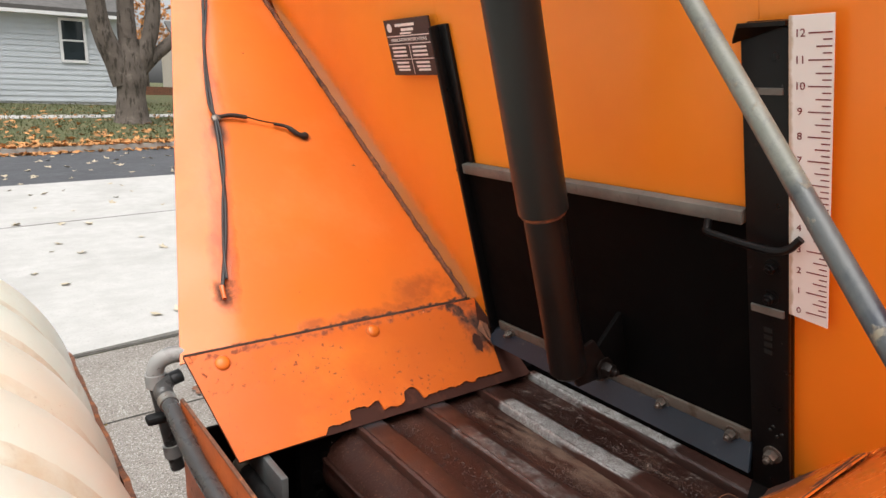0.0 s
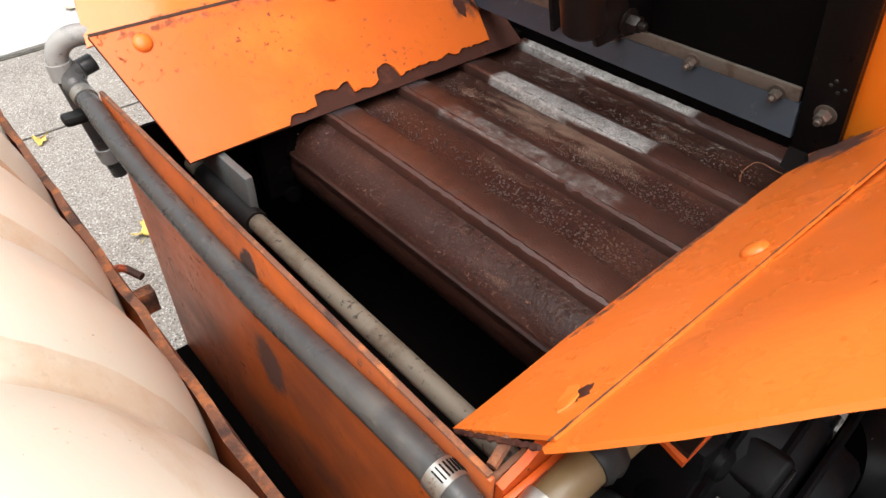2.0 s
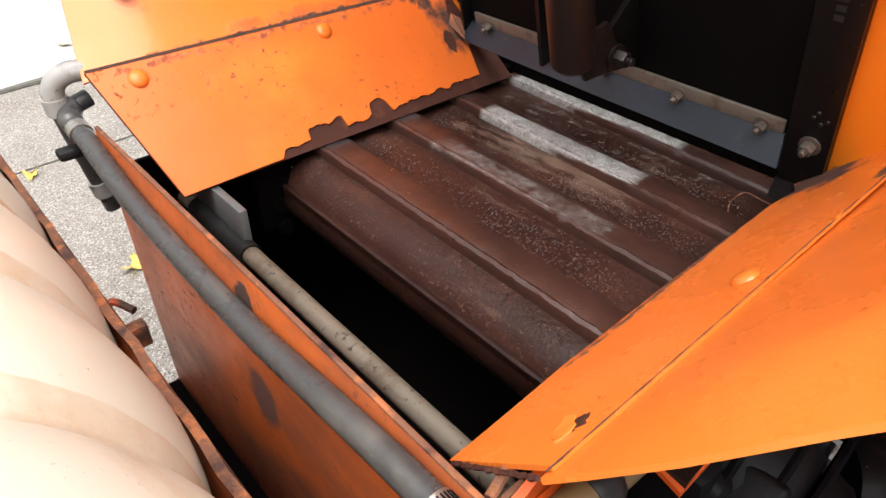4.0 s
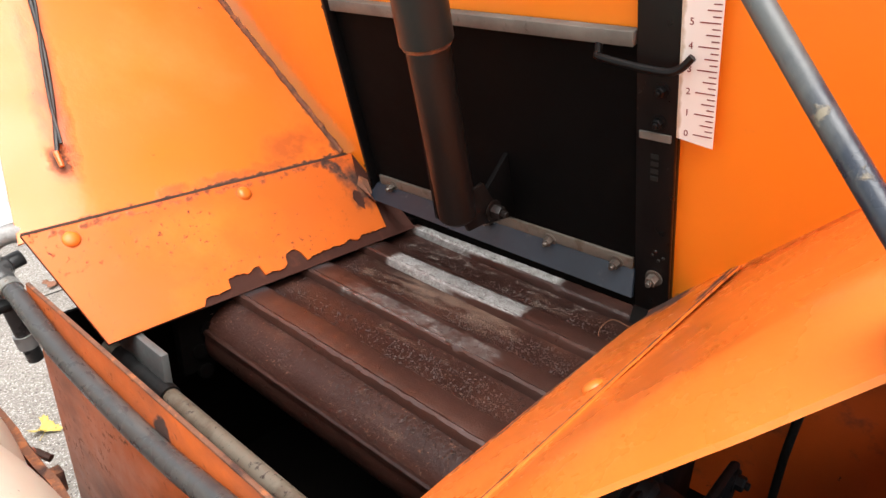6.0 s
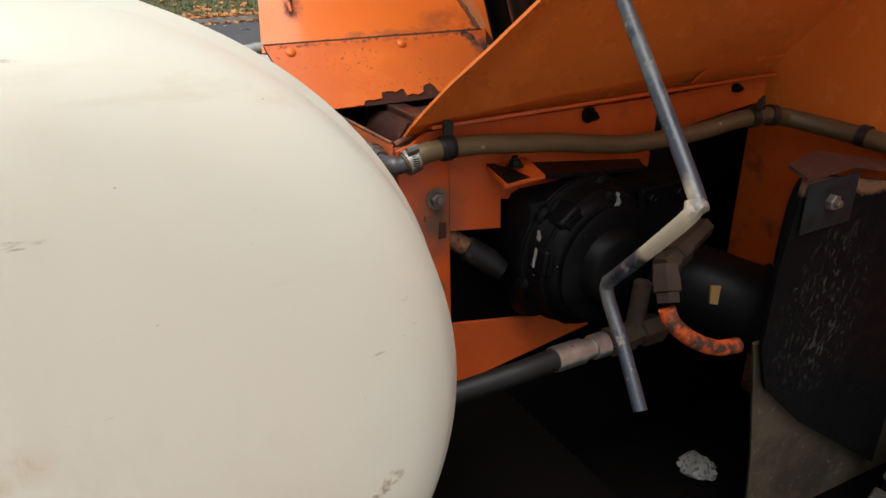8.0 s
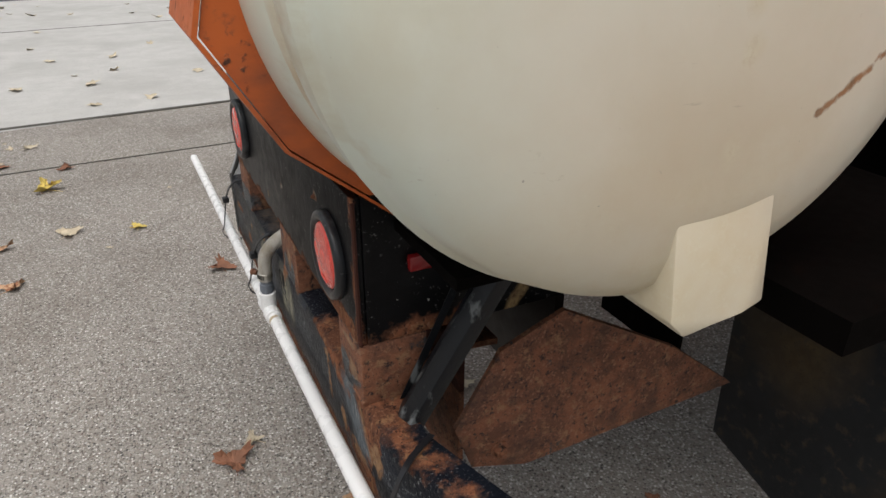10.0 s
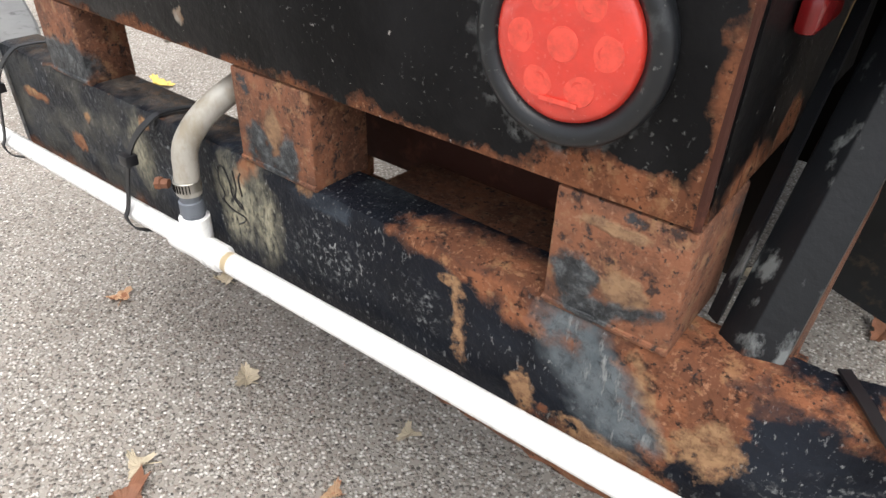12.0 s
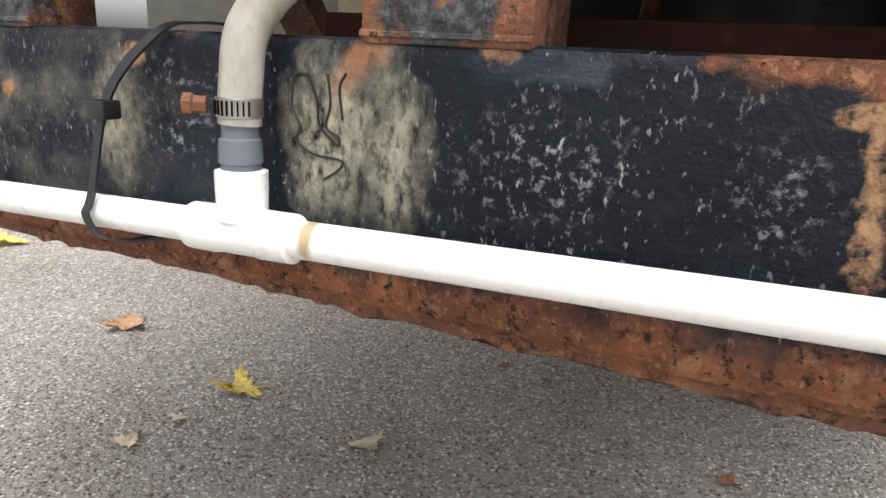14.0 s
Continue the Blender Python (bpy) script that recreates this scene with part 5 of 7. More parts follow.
part("bolt", bolt(gate_at(0.785, 1.270, 0.001), GATE_N, 0.0075, 0.010), bolt_steel, gate)
for dy, z in ((0.0, 1.298), (0.008, 1.304), (0.004, 1.310), (-0.006, 1.303)):
    part("weld_dot", rivet(gate_at(0.780 + dy, z, 0.0012), GATE_N, 0.0022), cyl_grey, gate)
for k in range(4):
    part("raised_mark", slab_on_gate(0.784, 0.793, 1.405 + k * 0.009, 1.4105 + k * 0.009, 0.0012, 0.0018), cyl_grey, gate, smooth=0)
for y, z in ((0.783, 1.51), (0.785, 1.475), (1.305, 1.555), (1.305, 1.30)):
    part("bolt", bolt(gate_at(y, z, 0.0012 if y < 1 else -0.006), GATE_N, 0.006, 0.006), frame_black, gate)
part("latch_rod", tube(smooth_path([gate_at(0.856, 1.552, -0.004), gate_at(0.850, 1.545, 0.010), gate_at(0.842, 1.542, 0.016), gate_at(0.780, 1.537, 0.018), gate_at(0.760, 1.540, 0.016), gate_at(0.748, 1.552, 0.012)], 5), 0.0042, 10), frame_black, gate, "bent black latch rod")
part("stiffener", prism([gate_at(1.135, 1.550, -0.0055), gate_at(1.135, 1.262, -0.0055), gate_at(1.135, 1.262, 0.025), gate_at(1.135, 1.550, 0.012)], (0, -0.006, 0)), frame_black, gate)
part("lever_plate", prism([gate_at(1.0, 1.388, -0.0055), gate_at(1.0, 1.290, -0.0055), (0.722, 1.0, 1.298), (0.694, 1.0, 1.309), (0.697, 1.0, 1.327)], (0, 0.007, 0), bevel=0.0008), gate_black, gate, "black triangular lug plate")
part("pin", bolt((0.714, 0.986, 1.323), (0, -1, 0), 0.010, 0.013), cyl_brown, gate)
# hydraulic lift cylinder in front of the gate
cyl = thing("lift_cylinder", (0.667, 1.007, 1.306), "dark grey hydraulic lift cylinder hanging in front of the gate", "hydraulic cylinder")
CY0, CY1 = Vector((0.667, 1.007, 1.325)), Vector((0.495, 0.981, 1.826))
CD = (CY1 - CY0).normalized()
part("barrel", turned(CY0 + CD * 0.232, CD, [(0, 0.024), (0.003, 0.0298), (0.55, 0.0298)], 32), cyl_grey, cyl, "dark grey-green cylinder barrel")
part("rod_guard", turned(CY0 - CD * 0.006, CD, [(0, 0.020), (0.006, 0.0246), (0.228, 0.0246), (0.236, 0.022)], 28), cyl_brown, cyl, "rust-streaked lower sleeve")
for side in (-0.016, 0.010):
    part("clevis_cheek", prism([(0.640, 1.003 + side, 1.352), (0.692, 1.003 + side, 1.366), (0.722, 1.003 + side, 1.330), (0.712, 1.003 + side, 1.308), (0.668, 1.003 + side, 1.306)], (0, 0.006, 0), bevel=0.001), cyl_brown, cyl, "dark clevis cheek")
ring = []
for k in range(40):
    a = 2 * math.pi * k / 39
    s = CD.orthogonal().normalized()
    ring.append(CY0 + CD * 0.231 + (s * math.cos(a) + CD.cross(s) * math.sin(a)) * 0.0245)
part("weld_ring", tube(ring, [0.0028 + 0.0012 * noise.noise((k * 1.3, 0, 4)) for k in range(40)], 7), rust_edge, cyl, "rusty weld ring")

# ---- scale plate, sticker, wires on the hopper ----
scale = thing("gate_scale", gate_at(0.746, 1.46, 0.003), "white gate-opening scale with dark red inch marks", "measuring scale")
part("plate", prism([gate_at(0.7645, 1.463, 0.0015), gate_at(0.726, 1.458, 0.0015), gate_at(0.726, 1.751, 0.0015), gate_at(0.7645, 1.751, 0.0015)], GATE_N * 0.0015), white_plate, scale, smooth=0)
Z0, DZ = 1.470, 0.0222
for k in range(49):
    z = Z0 + DZ * k / 4
    if z > 1.748:
        break
    w = 0.0195 if k % 4 == 0 else (0.013 if k % 2 == 0 else 0.0075)
    part("tick", slab_on_gate(0.7275, 0.7275 + w, z - 0.0005, z + 0.0006, 0.003, 0.0034), print_red, scale, smooth=0)
for k in range(13):
    lettering(str(k), 0.0098, gate_frame(0.7545, Z0 + DZ * k, 0.0031), print_red, scale, "numeral")
sticker = thing("lubrication_sticker", gate_at(1.37, 1.705, 0.002), "small black sticker with white lubrication table", "sticker")
part("film", slab_on_gate(1.305, 1.432, 1.702, 1.787, -0.002, 0.0006), print_black, sticker, smooth=0)
lettering("LUBRICATION SPECIFICATIONS", 0.0072, gate_frame(1.369, 1.756, 0.0008), print_white, sticker, "heading")
bars = [(1.345, 1.40, 1.776, 1.780), (1.350, 1.385, 1.769, 1.773), (1.358, 1.39, 1.7645, 1.767), (1.31, 1.43, 1.7615, 1.7628), (1.31, 1.43, 1.7495, 1.7508), (1.31, 1.43, 1.7265, 1.7275), (1.3705, 1.3715, 1.704, 1.749)]
for yb in (1.376, 1.318):
    for zb in (1.743, 1.737, 1.731, 1.720, 1.714, 1.709):
        bars.append((yb + 0.006, yb + 0.046 - 0.01 * ((zb * 1000) % 3) / 3, zb, zb + 0.003))
bm = bmesh.new()
for a, b, c, d in bars:
    join(bm, slab_on_gate(a, b, c, d, 0.0006, 0.0009))
part("small_print", bm, print_white, sticker, smooth=0)
part("badge", turned(gate_at(1.418, 1.775, 0.0006), GATE_N, [(0, 0.007), (0.0003, 0.007)], 20), print_white, sticker, smooth=0)
wires = thing("trailer_wire", far_at(0.40, 1.37), "black two-core wire hanging down the orange sheet", "electric wire")
main = [(0.497, 1.93), (0.477, 1.842), (0.442, 1.729), (0.424, 1.64), (0.421, 1.612), (0.408, 1.55), (0.393, 1.489), (0.372, 1.43), (0.352, 1.385), (0.347, 1.372)]
part("cable", tube(smooth_path([far_at(x, z, 0.004) for x, z in main], 6), 0.0032, 8), wire_black, wires)
part("cable", tube(smooth_path([far_at(x + 0.006 * math.sin(i * 1.7), z, 0.007) for i, (x, z) in enumerate(main[:-1])], 6), 0.0022, 8), wire_black, wires)
part("cable_end", tube([far_at(0.347, 1.378, 0.005), far_at(0.346, 1.362, 0.005)], [0.004, 0.0032], 8), orange_strip, wires, "orange painted wire end")
part("clip", turned(far_at(0.424, 1.617, 0.003), FAR_N, [(0, 0.009), (0.004, 0.008), (0.006, 0.004)], 12), bolt_steel, wires)
part("branch", tube(smooth_path([far_at(0.424, 1.618, 0.005), far_at(0.45, 1.62, 0.008), far_at(0.478, 1.617, 0.008)], 5), 0.0038, 8), wire_black, wires)
part("thin_lead", tube(smooth_path([far_at(0.478, 1.617, 0.008), far_at(0.505, 1.610, 0.008), far_at(0.528, 1.606, 0.008)], 5), 0.0013, 6), cyl_brown, wires)
part("plug", tube(smooth_path([far_at(0.525, 1.606, 0.007), far_at(0.548, 1.600, 0.008), far_at(0.566, 1.588, 0.006), far_at(0.584, 1.586, 0.004)], 4), [0.003] * 5 + [0.0045] * 5 + [0.0065, 0.007, 0.005], 8), wire_black, wires, "burnt black connector")

# ---- tank ----
TX, TZ, TR = -0.1365, 1.158, 0.2985
tank = thing("liquid_tank", (TX, 1.0, TZ - TR), "cream ribbed polyethylene tank lying across the truck", "tank")
prof = [(0.318, 0.0), (0.319, 0.10), (0.323, 0.186), (0.330, 0.236), (0.342, 0.266), (0.363, 0.287), (0.393, 0.2965), (0.412, TR)]
VALLEYS = [0.525 + 0.172 * i for i in range(7)]
y = 0.417
while y < 1.66:
    d = min(abs(y - c) for c in VALLEYS)
    prof.append((y, TR + 0.0065 - 0.0225 * math.exp(-(d / 0.034) ** 1.15)))
    y += 0.004
prof += [(1.67, 0.285), (1.70, 0.265), (1.72, 0.225), (1.73, 0.0)]
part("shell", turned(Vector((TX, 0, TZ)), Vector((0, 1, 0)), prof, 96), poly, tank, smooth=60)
foot_bm = prism([(-0.172, 0.3260, 0.955), (-0.066, 0.3260, 0.965), (-0.060, 0.3175, 0.862), (-0.085, 0.3175, 0.856), (-0.150, 0.3175, 0.848), (-0.168, 0.3175, 0.866)], (0, 0.13, 0), bevel=0.003)
part("foot", foot_bm, poly, tank, "moulded block foot")
ring = []
for k in range(541):
    a = math.radians(-60 + 300 * k / 540)
    ring.append((TX - math.cos(a) * (TR - 0.0085), 0, TZ + math.sin(a) * (TR - 0.0085)))
for ys in (VALLEYS[1] + 0.016,):
    bm = bmesh.new()
    va = []
    for k, (px, _, pz) in enumerate(ring):
        q = Vector((px - TX, 0, pz - TZ)).normalized() * (0.0046 if k % 4 < 2 else 0.0034)
        va.append([bm.verts.new((px, ys - 0.0075, pz)), bm.verts.new((px + q.x, ys - 0.0075, pz + q.z)), bm.verts.new((px + q.x, ys + 0.0075, pz + q.z)), bm.verts.new((px, ys + 0.0075, pz))])
    for a, b in zip(va, va[1:]):
        for i in range(4):
            bm.faces.new((a[i], a[(i + 1) % 4], b[(i + 1) % 4], b[i]))
    bm.faces.new(va[0]), bm.faces.new(va[-1][::-1])
    solid("tank_strap", bm, strap_black, "worn grey-brown ribbed strap over the tank", "strap")
cradle = thing("tank_cradle", (TX, 1.05, 0.87), "orange sheet-steel cradle with rusted rims under the tank", "tank cradle")


def folded(profile, y0, y1, t=0.004, wav=0.0):
    bm = bmesh.new()
    n = 40
    va = []
    for k in range(n + 1):
        y = y0 + (y1 - y0) * k / n
        w = wav * math.sin(y * 55.0) + wav * 0.6 * noise.noise((y * 30, 2, 0))
        va.append([bm.verts.new((x + (w if i == 0 else 0), y, z)) for i, (x, z) in enumerate(profile)])
    for a, b in zip(va, va[1:]):
        for i in range(len(profile) - 1):
            bm.faces.new((a[i], a[i + 1], b[i + 1], b[i]))
    ret = bmesh.ops.extrude_face_region(bm, geom=bm.faces[:])
    for v in [g for g in ret["geom"] if isinstance(g, bmesh.types.BMVert)]:
        v.co.x += t if profile[0][0] > TX else -t
    return bm


part("front_sheet", folded([(0.170, 1.170), (0.168, 1.10), (0.10, 0.98), (0.0, 0.875)], 0.46, 1.78), orange_rear, cradle, "faded orange cradle sheet")
part("front_rim", folded([(0.166, 1.188), (0.168, 1.180), (0.170, 1.165)], 0.46, 1.78, 0.008, 0.0016), rust_edge, cradle, "rusted wavy rim")
part("rear_sheet", folded([(-0.446, 1.190), (-0.474, 1.076), (-0.405, 0.965), (-0.29, 0.875)], 0.60, 0.78, 0.005), orange_rear, cradle, "orange folded rear cradle sheet")
part("end_gusset", prism([(-0.446, 0.604, 1.188), (-0.472, 0.604, 1.076), (-0.405, 0.604, 0.967), (-0.29, 0.604, 0.877), (-0.25, 0.604, 0.892), (-0.36, 0.604, 0.975), (-0.415, 0.604, 1.075), (-0.436, 0.604, 1.15)], (0, 0.004, 0)), orange_rear, cradle, "orange end plate of the cradle")
part("base_plate", box(-0.30, 0.0, 0.45, 1.62, 0.862, 0.874), pit_black, cradle)
part("spring_bolt", tube([(0.168 + 0.0035 * math.cos(k * 0.9), 1.12 + 0.0011 * k, 1.06 + 0.0035 * math.sin(k * 0.9)) for k in range(60)], 0.002, 6), bolt_steel, cradle)
part("tension_bolt", tube([(0.168, 1.06, 1.06), (0.168, 1.24, 1.06)], 0.004, 8), rust_edge, cradle)
part("tension_bracket", box(0.172, 0.215, 1.205, 1.222, 1.045, 1.075, 0.002), rust_edge, cradle)
part("hook", tube(smooth_path([(0.17, 1.24, 1.06), (0.18, 1.27, 1.065), (0.20, 1.275, 1.07), (0.215, 1.25, 1.065)], 5), 0.005, 8), orange_fit, cradle)

# ---- hoses along the spreader ----
HX = 0.2445
hose = thing("spray_hose", (HX, 1.0, 1.22), "grey rubber hose clipped outside the orange rear plate", "hose")
part("hose", tube(smooth_path([(HX, 1.372, 1.247), (HX, 1.33, 1.239), (HX, 1.23, 1.216), (HX, 1.11, 1.210), (HX, 0.99, 1.211), (HX, 0.88, 1.223), (HX, 0.80, 1.232), (HX, 0.75, 1.234), (HX - 0.001, 0.718, 1.232)], 10), 0.0114, 18), hose_grey, hose)
part("clamp", tube([(HX, 0.752, 1.234), (HX, 0.736, 1.2335)], 0.0126, 24), clamp_steel, hose, "steel worm-drive clamp")
part("clamp", tube([(HX, 1.366, 1.2455), (HX, 1.352, 1.243)], 0.0130, 24), clamp_steel, hose, "steel worm-drive clamp")
part("elbow", tube(smooth_path([(HX, 0.728, 1.2325), (HX, 0.706, 1.229), (HX + 0.008, 0.694, 1.229), (HX + 0.024, 0.692, 1.231)], 6), [0.0105] * 6 + [0.0128] * 7 + [0.0108] * 6, 16), hose_grey, hose, "grey plastic elbow")
part("clamp_screw", tube([(0.262, 0.682, 1.249), (0.276, 0.680, 1.252)], 0.0052, 8), bolt_steel, hose)
part("clamp_tail", prism([(HX - 0.024, 0.712, 1.214), (HX + 0.004, 0.700, 1.212), (HX + 0.006, 0.716, 1.212), (HX - 0.036, 0.728, 1.219)], (0, 0, 0.002)), clamp_steel, hose)
part("elbow", tube(smooth_path([(HX, 1.362, 1.2445), (HX, 1.384, 1.250), (HX + 0.008, 1.398, 1.257), (HX + 0.030, 1.402, 1.262)], 6), [0.0108] * 4 + [0.0132] * 10 + [0.0105] * 5, 16), hose_grey, hose, "grey plastic elbow")
part("drop_pipe", tube([(0.239, 1.403, 1.262), (0.247, 1.404, 1.205), (0.262, 1.406, 1.112)], 0.0105, 16), hose_grey, hose, "dark drop pipe")
part("top_elbow", tube(smooth_path([(0.239, 1.403, 1.255), (0.239, 1.402, 1.274), (0.244, 1.400, 1.288), (0.256, 1.396, 1.297), (0.272, 1.391, 1.299), (0.30, 1.388, 1.292), (0.36, 1.385, 1.27)], 7), 0.0122, 16), pvc_weathered, hose, "pale weathered plastic elbow")
for a, b, r in (((0.239, 1.4025, 1.272), (0.240, 1.403, 1.252), 0.0142), ((0.255, 1.405, 1.155), (0.258, 1.4055, 1.135), 0.0135)):
    part("collar", tube([a, b], r, 14), pvc_weathered, hose)
part("valve_handle", box(HX - 0.030, HX - 0.004, 1.352, 1.372, 1.216, 1.228, 0.004), rubber, hose)
for k in range(9):
    a = math.radians(60 + 13 * k)
    bm = box(-0.0004, 0.0004, -0.005, 0.005, -0.0005, 0.0005)
    bm.transform(Matrix.Translation((HX - math.cos(a) * 0.0128, 0.744, 1.2338 + math.sin(a) * 0.0128)) @ Matrix.Rotation(a, 4, "Y"))
    part("clamp_slot", bm, cast_black, hose, smooth=0)
tan = thing("return_hose", (0.5, 0.66, 1.2), "tan braided hose looped along the spreader side", "hose")
part("hose", tube(smooth_path([(0.262, 0.692, 1.230), (0.30, 0.693, 1.241), (0.37, 0.692, 1.240), (0.417, 0.690, 1.235), (0.49, 0.685, 1.228), (0.55, 0.683, 1.218), (0.62, 0.676, 1.210), (0.725, 0.660, 1.215), (0.80, 0.646, 1.228), (0.86, 0.640, 1.230), (0.90, 0.634, 1.224)], 9), 0.0132, 16), hose_tan, tan)
part("hose", tube(smooth_path([(0.87, 0.640, 1.229), (0.905, 0.628, 1.221), (0.930, 0.57, 1.212), (0.936, 0.50, 1.206), (0.936, 0.40, 1.192), (0.936, 0.25, 1.175)], 8), 0.0140, 16), hose_tan, tan)
for p, q in (((0.264, 0.692, 1.2305), (0.279, 0.6925, 1.235)), ((0.822, 0.6435, 1.2295), (0.834, 0.642, 1.2305)), ((0.862, 0.640, 1.2295), (0.874, 0.638, 1.228))):
    part("clamp", tube([p, q], 0.0165, 18), clamp_steel if p[0] < 0.3 else brown_fit, tan, "steel worm-drive clamp")
for k in range(7):
    a = 0.3 * k
    part("clamp_slot", box(0.268, 0.276, 0.6752 + 0.00035 * (k - 3) ** 2, 0.6764 + 0.00035 * (k - 3) ** 2, 1.2245 + 0.0028 * k, 1.2257 + 0.0028 * k), cast_black, tan, smooth=0)
part("clamp_screw", bolt((0.828, 0.632, 1.247), (0, -0.3, 1), 0.006, 0.01), brown_fit, tan)
part("hose_clip", tube([(0.312 + 0.004 * i, 0.6930 - 0.0001 * i, 1.2415 + 0.0002 * i) for i in range(6)], [0.0148, 0.0166, 0.0158, 0.0170, 0.0162, 0.0150], 12), rubber, tan, "black rubber tape wrapped round the hose")
part("tape_tail", prism([(0.318, 0.692, 1.254), (0.332, 0.691, 1.254), (0.336, 0.698, 1.273), (0.325, 0.702, 1.276)], (0, 0.003, 0)), rubber, tan)
part("cable_tie", tube([(0.935, 0.535, 1.210), (0.936, 0.522, 1.209)], 0.0165, 14), tie_black, tan)
conduit = solid("conduit_pipe", tube([(0.333, 1.334, 1.133), (0.334, 1.20, 1.134), (0.335, 1.0, 1.133), (0.336, 0.722, 1.132)], 0.0106, 20), pipe_tan, "dirty tan conduit pipe inside the spreader box", "pipe")
boot = solid("conduit_boot", tube([(0.3335, 1.30 - 0.012 * i, 1.1335) for i in range(12)], [0.014 + (0.0022 if i in (2, 3, 6) else 0.0) for i in range(12)], 16), rubber, "black rubber boot on the conduit pipe", "pipe boot")
# grey pane added in place of the daylight seen through the far opening
solid("far_opening_pane", box(0.335, 0.345, 1.18, 1.30, 1.105, 1.185, 0.002), mat("far_opening_grey", (0.085, 0.095, 0.095), 0.45, 0.2, vary=0.3, vary_scale=20), "grey pane standing in for the far opening under the strip", "bracket")

# ---- drive beside the spreader ----
drive = thing("conveyor_gearbox", (0.54, 0.65, 0.95), "black cast-iron conveyor gearbox with chipped paint", "gearbox")
GC, GD = Vector((0.530, 0.70, 1.065)), Vector((0.05, -1, -0.02)).normalized()
part("housing", turned(GC, GD, [(-0.03, 0.09), (0.0, 0.106), (0.02, 0.113), (0.028, 0.113), (0.034, 0.108), (0.060, 0.104), (0.075, 0.097), (0.082, 0.088), (0.086, 0.060), (0.110, 0.052), (0.116, 0.044), (0.118, 0.016), (0.126, 0.014), (0.127, 0.0)], 48), cast_black, drive)
for k in range(6):
    a = 2 * math.pi * k / 6 + 0.3
    p = GC + GD * 0.03 + Vector((math.cos(a) * 0.098, 0, math.sin(a) * 0.098))
    part("lug", turned(p, GD, [(0, 0.021), (0.012, 0.019), (0.017, 0.013)], 14), cast_black, drive)
    part("bolt", bolt(p + GD * 0.016, GD, 0.008, 0.006), cast_black, drive)
for k in range(9):
    a = math.radians(205 + 9 * k)
    p = GC + GD * 0.087 + Vector((math.cos(a) * 0.075, 0, math.sin(a) * 0.075))
    m = Matrix.Rotation(-a + math.pi / 2, 4, "Y")
    bm = box(-0.0025, 0.0025, -0.002, 0.0, -0.006, 0.006)
    bm.transform(Matrix.Translation(p) @ m)
    part("raised_mark", bm, frame_black, drive, smooth=0)
for x, z, h in ((0.545, 1.150, 0.014), (0.430, 1.073, 0.020), (0.537, 1.132, 0.007), (0.438, 1.110, 0.010), (0.448, 1.078, 0.006)):
    r = math.hypot(x - GC.x, z - GC.z)
    depth = 0.086 if r < 0.088 else 0.086 - (r - 0.088) * 2.0
    pts = []
    for k in range(44):
        t = 2 * math.pi * k / 44
        a, b = math.cos(t), math.sin(t)
        pts.append((x + h * 0.22 * a * max(0.12, 0.65 + 1.7 * noise.noise((a * 2.6, b * 2.6, x * 50))), GC.y - depth, z + h * b * max(0.3, 0.85 + 0.9 * noise.noise((a * 3.1, b * 3.1, z * 50)))))
    part("paint_chip", prism(pts, (0, 0.006, 0)), chip_grey, drive, "pale chipped bare patch", smooth=0)
for ang, dist, w, h in ((128, 0.090, 0.040, 0.028), (80, 0.090, 0.034, 0.026), (170, 0.090, 0.040, 0.026), (35, 0.092, 0.034, 0.026)):
    bm = box(-w / 2, w / 2, -0.080, 0.0, -h / 2, h / 2, 0.006, None, 3)
    box(-w / 2 + 0.006, w / 2 - 0.006, -0.0835, -0.0795, -h / 2 + 0.006, h / 2 - 0.006, 0.001, bm)
    a = math.radians(ang)
    bm.transform(Matrix.Translation(GC + Vector((math.cos(a) * dist, 0, math.sin(a) * dist))) @ Matrix.Rotation(math.pi / 2 - a, 4, "Y"))
    part("cover_block", bm, cast_black, drive, "raised rectangular housing cover")
for r, off in ((0.112, 0.031), (0.103, 0.062), (0.086, 0.087)):
    part("ring_lip", turned(GC + GD * off, GD, [(0, r), (0.004, r + 0.0015), (0.007, r - 0.003)], 48), cast_black, drive)
part("adapter_plate", box(0.585, 0.665, 0.610, 0.622, 1.035, 1.165, 0.006), cast_black, drive, "black motor adapter plate")
for x, z in ((0.598, 1.150), (0.650, 1.150), (0.655, 1.060)):
    part("bolt", bolt((x, 0.610, z), (0, -1, 0), 0.0085, 0.008), cast_black, drive)
part("gear_body", box(0.43, 0.70, 0.66, 0.76, 0.97, 1.16, 0.02), cast_black, drive)
motor = thing("hydraulic_motor", (0.70, 0.55, 0.98), "dark grimy hydraulic motor with brass fittings", "hydraulic motor")
part("body", turned(Vector((0.62, 0.615, 1.035)), Vector((0.62, -0.72, -0.25)).normalized(), [(0, 0.050), (0.02, 0.060), (0.145, 0.060), (0.150, 0.066), (0.175, 0.066), (0.180, 0.058)], 32), cast_black, motor)
for k in range(6):
    a = 2 * math.pi * k / 6
    d = Vector((0.62, -0.72, -0.25)).normalized()
    s = d.orthogonal().normalized()
    part("bolt", bolt(Vector((0.62, 0.615, 1.035)) + d * 0.18 + (s * math.cos(a) + d.cross(s) * math.sin(a)) * 0.048, d, 0.008, 0.008), cast_black, motor)
